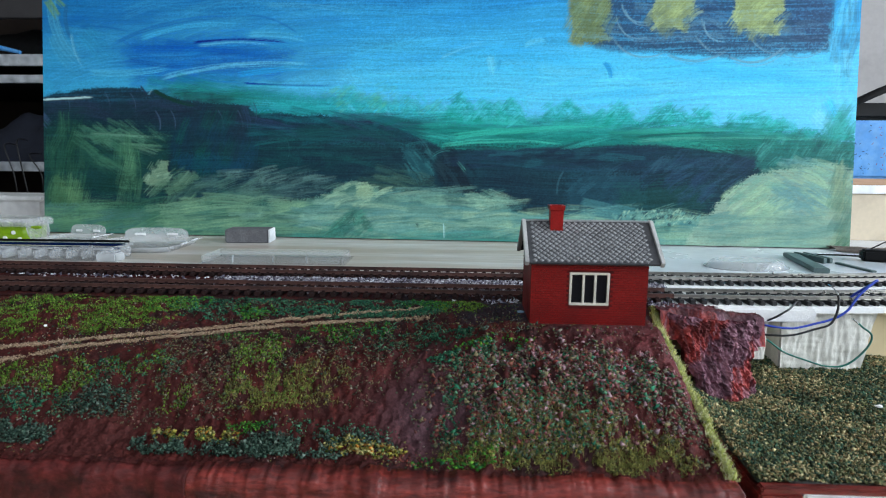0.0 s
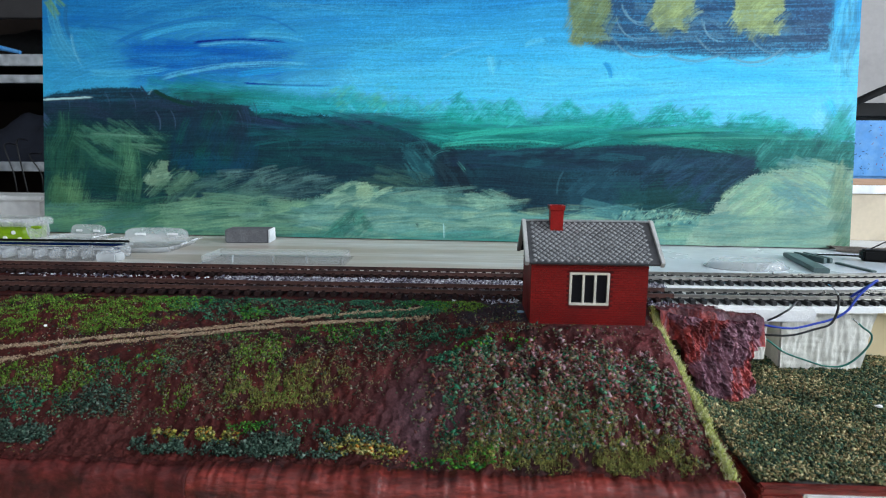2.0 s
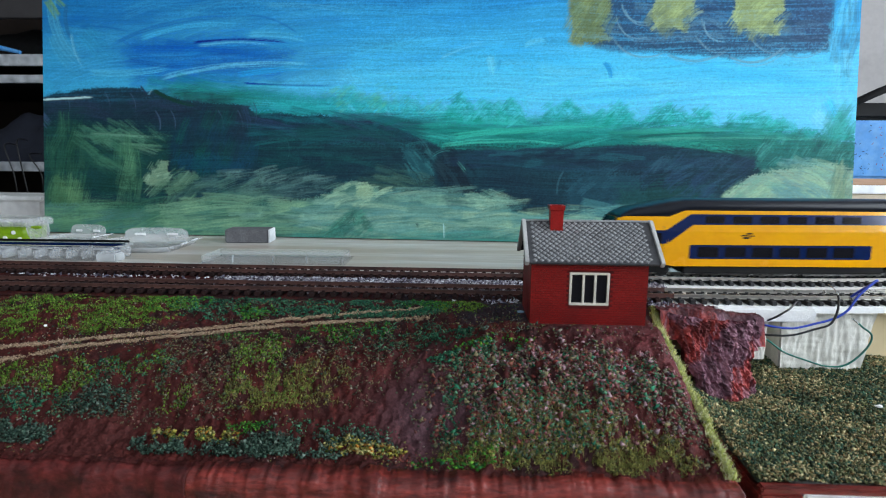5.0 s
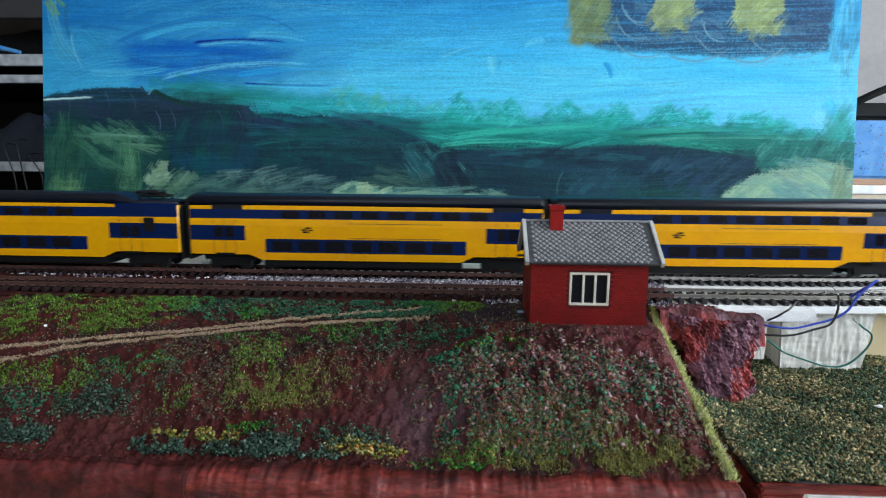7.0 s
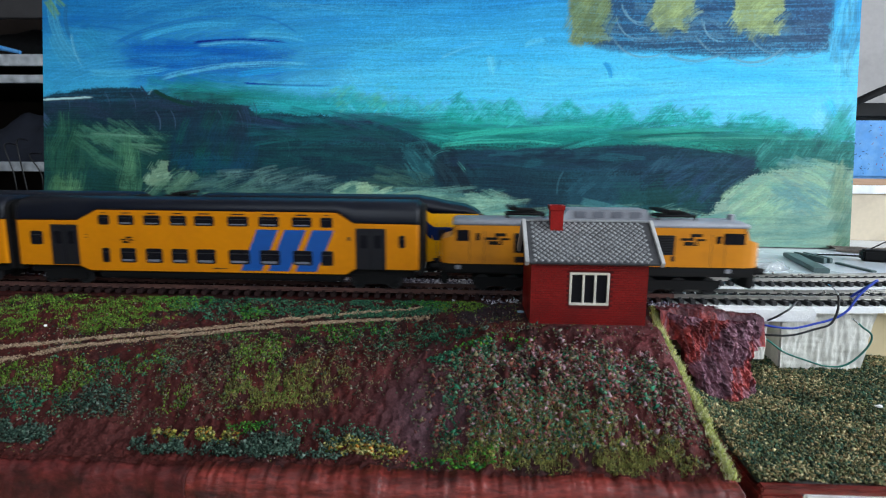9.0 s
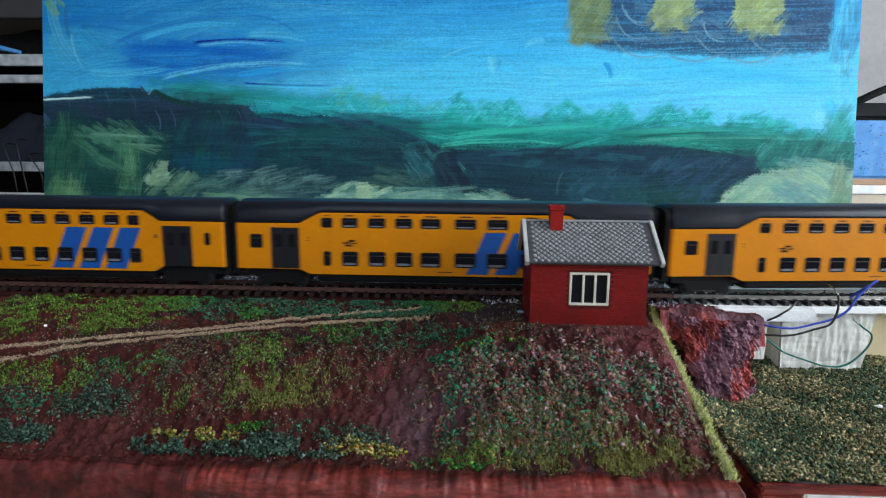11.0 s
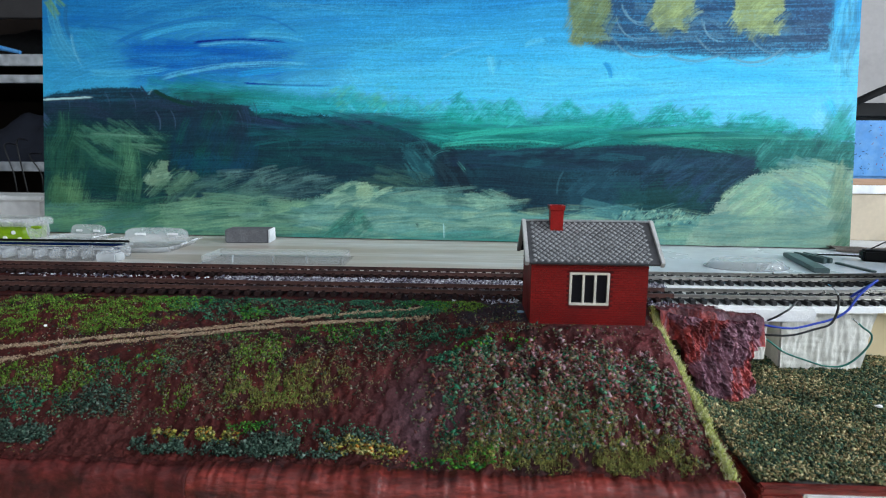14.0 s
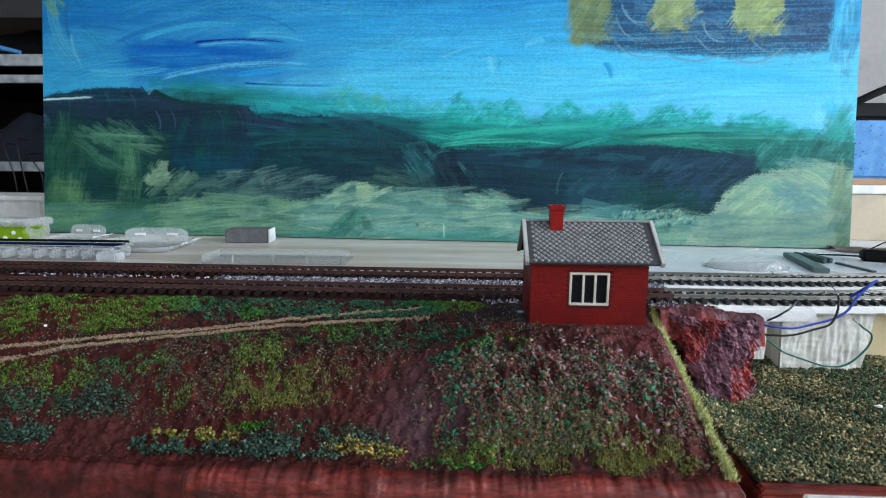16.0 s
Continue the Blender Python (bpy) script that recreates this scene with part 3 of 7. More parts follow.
def arch(x, w, z0, z1, ztop, round_=0.55, n=10):
    """Cross-section of a roof: upright sides from z0 to z1 and a rounded top."""
    pts = [(x, -w, z0), (x, -w, z1)]
    for i in range(1, n):
        a = math.pi * i / n
        c, s = math.cos(a), math.sin(a)
        pts.append((x, -w * math.copysign(abs(c) ** round_, c), z1 + (ztop - z1) * abs(s) ** round_))
    pts += [(x, w, z1), (x, w, z0)]
    return pts


def slab_section(x, w, z0, z1):
    return [(x, -w, z0), (x, -w, z1), (x, w, z1), (x, w, z0)]


LEAN_Z, LEAN = 33.0, 0.085


def leaning(bm, s):
    """Follow the inward slope of a car's upper side; s is -1 or 1."""
    for v in bm.verts:
        v.co.y -= s * LEAN * max(v.co.z - LEAN_Z * MM, 0)
    return bm


def both_sides(name, points, proud, mat, parent, label="", depth=0.3, w=15.5, lean=False):
    for s in (-1, 1):
        a, b = s * (w + proud) * MM, s * (w - depth) * MM
        bm = plate([(x * MM, z * MM) for x, z in points], min(a, b), max(a, b))
        part(name, leaning(bm, s) if lean else bm, mat, parent, label)


def sloped_section(x, w, z0, z1):
    """Cross-section with upright lower sides and inward sloping upper sides."""
    zm = min(max(LEAN_Z, z0 + 0.5), z1 - 0.5)
    wt = w - LEAN * max(z1 - LEAN_Z, 0)
    return [(x * MM, y * MM, z * MM) for y, z in ((-w, z0), (-w, zm), (-wt, z1), (wt, z1), (w, zm), (w, z0))]


def end_wall(parent, x0, x1, w, z0, ztop):
    part("end_wall", loft([arch(x * MM, w * MM, z0 * MM, (ztop - 7) * MM, ztop * MM, 0.7) for x in (x0, x1)], False), BLACK, parent, "black bellows across the whole end")


def rect(x0, x1, z0, z1):
    return [(x0, z0), (x1, z0), (x1, z1), (x0, z1)]


def rounded(x0, x1, z0, z1, r):
    pts = []
    for cx, cz, a0 in ((x0 + r, z0 + r, 180), (x1 - r, z0 + r, 270), (x1 - r, z1 - r, 0), (x0 + r, z1 - r, 90)):
        for k in range(3):
            a = radians(a0 + 45 * k)
            pts.append((cx + r * math.cos(a), cz + r * math.sin(a)))
    return pts


def bogie(parent, xc, half=14.0, axles=(-11.0, 11.0)):
    b = part("bogie", boxed((xc - half) * MM, (xc + half) * MM, -9.5 * MM, 9.5 * MM, 3.2 * MM, 8.0 * MM, 0.0006), BLACK, parent)
    for s in (-1, 1):
        rim = [(-half, 9.0), (-half, 5.0), (-half + 3, 3.4)]
        for a in axles:
            rim += [(a - 3.2, 3.4), (a - 2.2, 1.9), (a + 2.2, 1.9), (a + 3.2, 3.4)]
        rim += [(half - 3, 3.4), (half, 5.0), (half, 9.0)]
        part("side_frame", plate([((xc + x) * MM, z * MM) for x, z in rim], min(s * 10.2, s * 11.2) * MM, max(s * 10.2, s * 11.2) * MM), BLACK, b)
    for a in axles:
        for s in (-1, 1):
            bm = bmesh.new()
            rod(bm, ((xc + a) * MM, s * 7.3 * MM, 5.3 * MM), ((xc + a) * MM, s * 9.0 * MM, 5.3 * MM), 5.2 * MM, 20)
            part("wheel", bm, DARK_METAL, b)
            part("axle_box", boxed((xc + a - 2) * MM, (xc + a + 2) * MM, min(s * 9.5, s * 11) * MM, max(s * 9.5, s * 11) * MM, 3.6 * MM, 7.0 * MM, 0.0004), BLACK, b)
    return b


def emblem(parent, x, z, s, mat=None):
    """Plain dark bent bars in place of the operator's mark."""
    both_sides("emblem", [(x - s, z + 0.1 * s), (x - 0.2 * s, z + 0.1 * s), (x - 0.2 * s, z + 0.45 * s), (x + 0.7 * s, z + 0.45 * s), (x + 0.7 * s, z + 0.2 * s), (x + 0.05 * s, z + 0.2 * s),
               (x + 0.05 * s, z - 0.1 * s), (x - s, z - 0.1 * s)], 0.12, BLACK, parent)
    both_sides("emblem", [(x - 0.7 * s, z - 0.2 * s), (x + 0.1 * s, z - 0.2 * s), (x + 0.1 * s, z - 0.42 * s), (x + 0.25 * s, z - 0.42 * s), (x + 0.25 * s, z + 0.05 * s), (x + s, z + 0.05 * s),
               (x + s, z - 0.12 * s), (x + 0.4 * s, z - 0.12 * s), (x + 0.4 * s, z - 0.5 * s), (x - 0.7 * s, z - 0.5 * s)], 0.12, BLACK, parent)


def pantograph(parent, x, z, raised, s=1.0):
    bm = bmesh.new()
    for y in (-6, 6):
        for dx in (-9, 9):
            rod(bm, ((x + dx * s) * MM, y * MM, (z - 1.5) * MM), ((x + dx * s) * MM, y * MM, (z + 1.5) * MM), 0.7 * MM)
    for y in (-6, 6):
        rod(bm, ((x - 9 * s) * MM, y * MM, (z + 1.2) * MM), ((x + 9 * s) * MM, y * MM, (z + 1.2) * MM), 0.85 * MM)
    for dx in (-9, 9):
        rod(bm, ((x + dx * s) * MM, -6 * MM, (z + 1.2) * MM), ((x + dx * s) * MM, 6 * MM, (z + 1.2) * MM), 0.85 * MM)
    p = part("pantograph", bm, BLACK, parent, "folded black current collector")
    for y in (-4, 4):
        part("lower_arm", rod(bmesh.new(), ((x + 8 * s) * MM, y * MM, (z + 1.4) * MM), ((x - 7 * s) * MM, y * 0.6 * MM, (z + 1.8 + raised) * MM), 0.85 * MM), BLACK, p)
        part("upper_arm", rod(bmesh.new(), ((x - 7 * s) * MM, y * 0.6 * MM, (z + 1.8 + raised) * MM), ((x + 5 * s) * MM, y * MM, (z + 2.4 + raised * 0.4) * MM), 0.75 * MM), BLACK, p)
    for dx, dz in ((-8, 2.6), (-5, 2.4)):
        part("contact_strip", rod(bmesh.new(), ((x + dx * s) * MM, -11 * MM, (z + dz + raised) * MM), ((x + dx * s) * MM, 11 * MM, (z + dz + raised) * MM), 1.1 * MM), BLACK, p)


def window_part(parent, x0, x1, z0, z1, frame_mat=None):
    for s in (-1, 1):
        a, b = s * 15.62 * MM, s * 15.2 * MM
        rim = part("window", plate([(p * MM, q * MM) for p, q in rounded(x0 - 0.35, x1 + 0.35, z0 - 0.35, z1 + 0.35, 1.0)], min(a, b), max(a, b)), frame_mat or DOOR, parent)
        a, b = s * 15.68 * MM, s * 15.3 * MM
        part("pane", plate([(p * MM, q * MM) for p, q in rounded(x0, x1, z0, z1, 0.8)], min(a, b), max(a, b)), GLASS, rim)
        a, b = s * 15.74 * MM, s * 15.5 * MM
        part("rail", plate([(p * MM, q * MM) for p, q in rect(x0 + 0.2, x1 - 0.2, z1 - (z1 - z0) * 0.30, z1 - (z1 - z0) * 0.24)], min(a, b), max(a, b)), DARK_METAL, rim)
        # grey plate over the pane stands in for the pale highlight at its foot
        if x1 - x0 > 8:
            part("pane_highlight", plate([(p * MM, q * MM) for p, q in rounded(x0 + 0.9, x1 - 1.6, z0 + 0.4, z0 + (z1 - z0) * 0.22, 0.4)], min(a, b), max(a, b)), LOUVRE, rim, "grey plate on the glass as a pale highlight")


LEN = 251.8


def double_decker(name, label, plan, cab=False, panto=False):
    """Older amber double-deck coach; x runs along it from its one end, z up from the rails."""
    e = thing(name, label, "train coach", "double-deck coaches")
    xs = [0, 1.2, 39.5, 52.5, 202.0, 212.0, LEN - 1.2, LEN]
    side = [41.0, 41.2, 41.4, 48.0, 48.0, 41.6, 41.4, 41.2]
    bot = [13.2, 13.0, 13.0, 10.0, 10.0, 13.4, 13.4, 13.4]
    xb = [0, 1.2, 39.0, 45.5, 207.0, 212.5, LEN - 1.2, LEN]
    ws = [14.9, 15.5, 15.5, 15.5, 15.5, 15.5, 15.5, 14.9]
    stations = sorted({*xs, *xb} - ({0, 1.2} if cab else set()))
    if cab:
        secs = []
        for x, w, zlo, zhi in ((-0.5, 9.5, 14, 29), (0.6, 12.6, 13.2, 31), (2.0, 13.9, 13, 36), (5.0, 15.0, 13, 41.2), (9.0, 15.5, 13, 41.2)):
            secs.append(slab_section(x * MM, w * MM, zlo * MM, zhi * MM))
    else:
        secs = []
    for x in stations:
        w = np.interp(x, xs, ws)
        secs.append(slab_section(x * MM, w * MM, np.interp(x, xb, bot) * MM, np.interp(x, xs, side) * MM))
    part("body", loft(secs, False), YELLOW_OLD, e, "amber yellow body shell")
    # roof
    top = [(0, 53.6), (1.5, 55.4), (LEN - 1.5, 55.4), (LEN, 53.6)]
    if panto:
        top = [(0, 53.6), (1.5, 55.4), (206, 55.4), (212, 52.0), (217, 49.4), (LEN, 49.0)]
    tx, tz = zip(*top)
    rs = []
    for x in sorted({*stations, *[p for p in tx if not (cab and p < 9)], *([9.0, 12.0, 16.0, 22.0, 30.0] if cab else [])}):
        if cab and x < 9:
            continue
        zt = np.interp(x, tx, tz)
        zs = np.interp(x, xs, side)
        if cab and x < 34:
            zt = np.interp(x, (9, 12, 16, 22, 30, 34), (46.8, 48.6, 50.6, 52.6, 54.2, 55.4))
        w = np.interp(x, xs, ws) + 0.05
        rs.append(arch(x * MM, w * MM, (zs - 0.0) * MM, min(zs + 1.2, zt - 1) * MM, zt * MM, 0.62))
    if cab:
        rs = [arch(x * MM, w * MM, 40.8 * MM, (zt - 1.2) * MM, zt * MM, 0.62) for x, w, zt in ((1.6, 12.8, 42.2), (3.0, 14.0, 43.4), (5.5, 15.1, 45.0))] + rs
    part("roof", loft(rs), ROOF_DARK, e, "dark slate-blue roof")
    if cab:
        part("windscreen", loft([slab_section(x * MM, w * MM, zlo * MM, zhi * MM) for x, w, zlo, zhi in ((-0.2, 10.2, 29.2, 30.5), (0.5, 12.7, 29, 34), (1.3, 13.7, 29, 37.5), (2.8, 14.4, 29, 40.6), (6.4, 15.45, 29, 40.6), (8.2, 15.56, 30, 40.2))], False), GLASS, e, "dark wrap-round windscreen")
        part("buffer_beam", boxed(-1.5 * MM, 4 * MM, -13 * MM, 13 * MM, 8.5 * MM, 13.0 * MM, 0.0008), BLACK, e)
        for s in (-1, 1):
            bm = bmesh.new()
            rod(bm, (-6 * MM, s * 9 * MM, 12 * MM), (-1 * MM, s * 9 * MM, 12 * MM), 1.8 * MM, 12)
            part("buffer", bm, BLACK, e)
    else:
        end_wall(e, -2.8, 0.4, 14.0, 10, 53.0)
    end_wall(e, LEN - 0.4, LEN + 2.8, 14.0, 10, 48.0 if panto else 53.0)
    part("underframe", boxed(48 * MM, 205 * MM, -12.5 * MM, 12.5 * MM, 4.5 * MM, 10.4 * MM, 0.0015), BLACK, e)
    part("sole_bar", boxed(4 * MM, (LEN - 3) * MM, -11 * MM, 11 * MM, 8.0 * MM, 13.6 * MM), BLACK, e)
    bogie(e, 26)
    bogie(e, LEN - 27)
    # doors
    d0, d1 = (25, 37.2) if cab else (21.6, 39.2)
    for x0, x1 in ((d0, d1), (213.3, 231.8)):
        for s in (-1, 1):
            a, b = s * 15.65 * MM, s * 15.2 * MM
            d = part("door", plate([(p * MM, q * MM) for p, q in rect(x0, x1, 13.4, 38.6)], min(a, b), max(a, b)), DOOR, e, "charcoal double door")
            xm = (x0 + x1) / 2
            a, b = s * 15.70 * MM, s * 15.4 * MM
            part("door_gap", plate([(p * MM, q * MM) for p, q in rect(xm - 0.15, xm + 0.15, 13.6, 38.4)], min(a, b), max(a, b)), BLACK, d)
            if not cab or x0 > 100:
                for q in (x0 + (x1 - x0) * 0.27, x0 + (x1 - x0) * 0.73):
                    part("pane", plate([(u * MM, v * MM) for u, v in rounded(q - 2.2, q + 2.2, 26.5, 34.5, 0.8)], min(a, b), max(a, b)), GLASS, d)
    for x0, x1 in plan:
        window_part(e, x0, x1, 39.2, 44.6)
        both_sides("vent", rect(x0 + 2.2, x1 - 2.2, 45.9, 46.6), 0.12, DOOR, e)
    for i, (x0, x1) in enumerate(plan):
        if cab and i == 3:
            continue
        if i == 0:
            x0 += 1.0
            x1 -= 1.2
        window_part(e, x0, x1, 15.6, 24.0)
    if not cab:
        window_part(e, 8.8, 16.2, 26.2, 34.0)
    window_part(e, 240.0, 243.2, 27.2, 34.2)
    if cab:
        window_part(e, 12.3, 15.0, 26.4, 33.6)
    for k in range(3):
        o = 17.2 * k
        both_sides("stripe", [(141.4 + o, 11.3), (154.4 + o, 11.3), (165.6 + o, 37.1), (152.6 + o, 37.1)], 0.10, STRIPE, e, "slanted bright blue stripe")
    emblem(e, 70.4 if not cab else 66.5, 29.6, 4.3)
    both_sides("lettering_bar", rect(124, 133, 12.2, 12.7), 0.1, DOOR, e)
    both_sides("lettering_bar", rect(43.5, 45.2, 30.5, 31.0), 0.1, DOOR, e)
    both_sides("lettering_bar", rect(43.5, 45.2, 32.2, 32.7), 0.1, DOOR, e)
    both_sides("lettering_bar", rect(208.3, 210.0, 31.0, 33.2), 0.1, DOOR, e)
    if cab:
        both_sides("lettering_bar", rect(77, 87, 31.2, 32.0), 0.1, DOOR, e)
        both_sides("lettering_bar", rect(79, 87, 29.2, 29.8), 0.1, DOOR, e)
    if panto:
        pantograph(e, 229, 51.5, 6.0)
    return e


PLAN_A = [(53.2, 59.6), (65.8, 75.2), (82.0, 92.0), (98.4, 108.4), (113.8, 125.6), (134.6, 147.0), (154.0, 166.0), (174.6, 186.2), (192.2, 199.0)]
PLAN_B = [(53.4, 59.6)] + [(67.7 + 15.63 * i, 77.1 + 15.63 * i) for i in range(8)] + [(192.2, 199.0)]


def locomotive():
    e = thing("electric_locomotive", "yellow and grey electric locomotive pulling double-deck coaches", "locomotive")
    L = 190.3
    # nose, screen and side rake, given for one end and mirrored
    end = [(0.0, 9.5, 19.0, 30.5), (0.7, 12.2, 18.3, 32.2), (2.4, 13.8, 18.0, 33.2), (5.2, 14.8, 18.0, 34.0), (7.0, 15.0, 18.0, 34.6), (8.4, 15.1, 18.0, 38.6), (9.6, 15.3, 18.0, 42.4), (14.0, 15.5, 18.0, 42.6)]
    rows = end + [(L - x, w, z0, z1) for x, w, z0, z1 in end[::-1]]
    part("body", loft([slab_section(*[q * MM for q in row]) for row in rows], False), ORANGE, e, "deep yellow locomotive body")
    rs = [arch(x * MM, w * MM, 41.6 * MM, 43.2 * MM, z * MM, 0.7) for x, w, z in ((7.5, 14.6, 43.9), (10, 15.7, 45.4), (180.5, 15.7, 45.4), (183, 14.6, 43.9))]
    roof = part("roof", loft(rs), ROOF_GREY, e, "light grey roof")
    part("roof_hood", loft([slab_section(x * MM, w * MM, 45.0 * MM, z * MM) for x, w, z in ((72, 10.5, 45.6), (77.5, 9.5, 51.2), (124, 9.5, 51.4), (127, 10.5, 46))], False), ROOF_GREY, e, "grey ribbed roof hood")
    for i in range(4):
        x = 81 + i * 11
        part("louvre", boxed(x * MM, (x + 6.5) * MM, -10.2 * MM, -9.4 * MM, 46.4 * MM, 50.2 * MM, 0.0003), LOUVRE, e)
    part("side_grille", boxed(44.3 * MM, 139.8 * MM, -15.75 * MM, -15.2 * MM, 25.0 * MM, 37.4 * MM, 0.0003), DOOR, e, "long charcoal grille panel")
    part("side_grille", boxed(44.3 * MM, 139.8 * MM, 15.2 * MM, 15.75 * MM, 25.0 * MM, 37.4 * MM, 0.0003), DOOR, e)
    for i in range(11):
        z = 26.2 + i
        both_sides("grille_slat", rect(45, 139, z, z + 0.4), 0.40, BLACK, e)
    for x0, x1 in ((9.6, 17.4), (167.9, 180.4)):
        both_sides("cab_window", [(x0, 32.0), (x1, 32.0), (x1 - (0.5 if x0 > 100 else 0), 38.6), (x0 + (0 if x0 > 100 else 0.8), 38.6)], 0.12, GLASS, e, "dark cab side window")
    for x0, x1 in ((163.4, 166.6), (21.6, 24.0)):
        both_sides("door_window", rounded(x0, x1, 32.4, 36.9, 0.6), 0.12, GLASS, e)
    for x in (17.9, 161.0, 26.6, 169.0):
        both_sides("door_seam", rect(x - 0.15, x + 0.15, 18.5, 38.0), 0.06, DOOR, e)
    for s in (0, 1):
        rake = [(6.6, 12.6, 35.2, 36.6), (7.6, 14.3, 35.2, 38.9), (8.9, 15.0, 35.2, 41.4), (10.4, 15.45, 35.2, 41.4)]
        ring = [slab_section((x if s == 0 else L - x) * MM, w * MM, z0 * MM, z1 * MM) for x, w, z0, z1 in rake]
        part("windscreen", loft(ring, False), GLASS, e, "dark wrap-round windscreen")
        for y in (-8.5, 8.5):
            x = 1.4 if s == 0 else L - 1.4
            bm = rod(bmesh.new(), (x * MM - 0.0014, y * MM, 23.5 * MM), (x * MM + 0.0014, y * MM, 23.5 * MM), 1.7 * MM, 14)
            part("headlight", bm, CREAM_PLASTIC, e)
        x = 0.4 if s == 0 else L - 0.4
        part("bumper_beam", boxed((x - 1.2) * MM, (x + 1.2) * MM, -13.5 * MM, 13.5 * MM, 13.5 * MM, 18.6 * MM, 0.0006), BLACK, e)
    emblem(e, 34.6, 33.6, 7.4)
    emblem(e, 150.1, 34.8, 7.4)
    both_sides("number_bar", rect(45.0, 57.0, 19.2, 22.8), 0.1, DOOR, e)
    both_sides("number_bar", rect(137.8, 139.8, 21.5, 24.5), 0.1, DOOR, e)
    part("sole_bar", boxed(2 * MM, 188 * MM, -15.2 * MM, 15.2 * MM, 12.0 * MM, 18.2 * MM, 0.0008), BLACK, e)
    part("battery_box", boxed(72 * MM, 116 * MM, -13 * MM, 13 * MM, 4 * MM, 12.4 * MM, 0.001), BLACK, e)
    for x in (62, 116, 11, 172):
        both_sides("jacking_point", rounded(x - 1.6, x + 1.6, 14.6, 17.2, 0.7), 0.5, ROOF_GREY, e, w=15.2)
    bogie(e, 44, 24, (-18.0, 0.0, 18.0))
    bogie(e, 146, 24, (-18.0, 0.0, 18.0))
    for x, s in ((0, -1), (L, 1)):
        part("plough", boxed(min(x, x - s * 5) * MM, max(x, x - s * 5) * MM, -11 * MM, 11 * MM, 4.5 * MM, 12.5 * MM, 0.0008), BLACK, e)
        for y in (-9, 9):
            bm = bmesh.new()
            rod(bm, (x * MM, y * MM, 15 * MM), ((x + s * 5.5) * MM, y * MM, 15 * MM), 2.0 * MM, 12)
            part("buffer", bm, BLACK, e)
    pantograph(e, 52, 46.5, 2.4, 1.25)
    pantograph(e, 143, 46.5, 2.0, 1.25)
    bm = bmesh.new()
    rod(bm, (178 * MM, 0, 45 * MM), (178 * MM, 0, 48.6 * MM), 2.2 * MM, 12)
    part("horn", bm, ROOF_GREY, e)
    return e


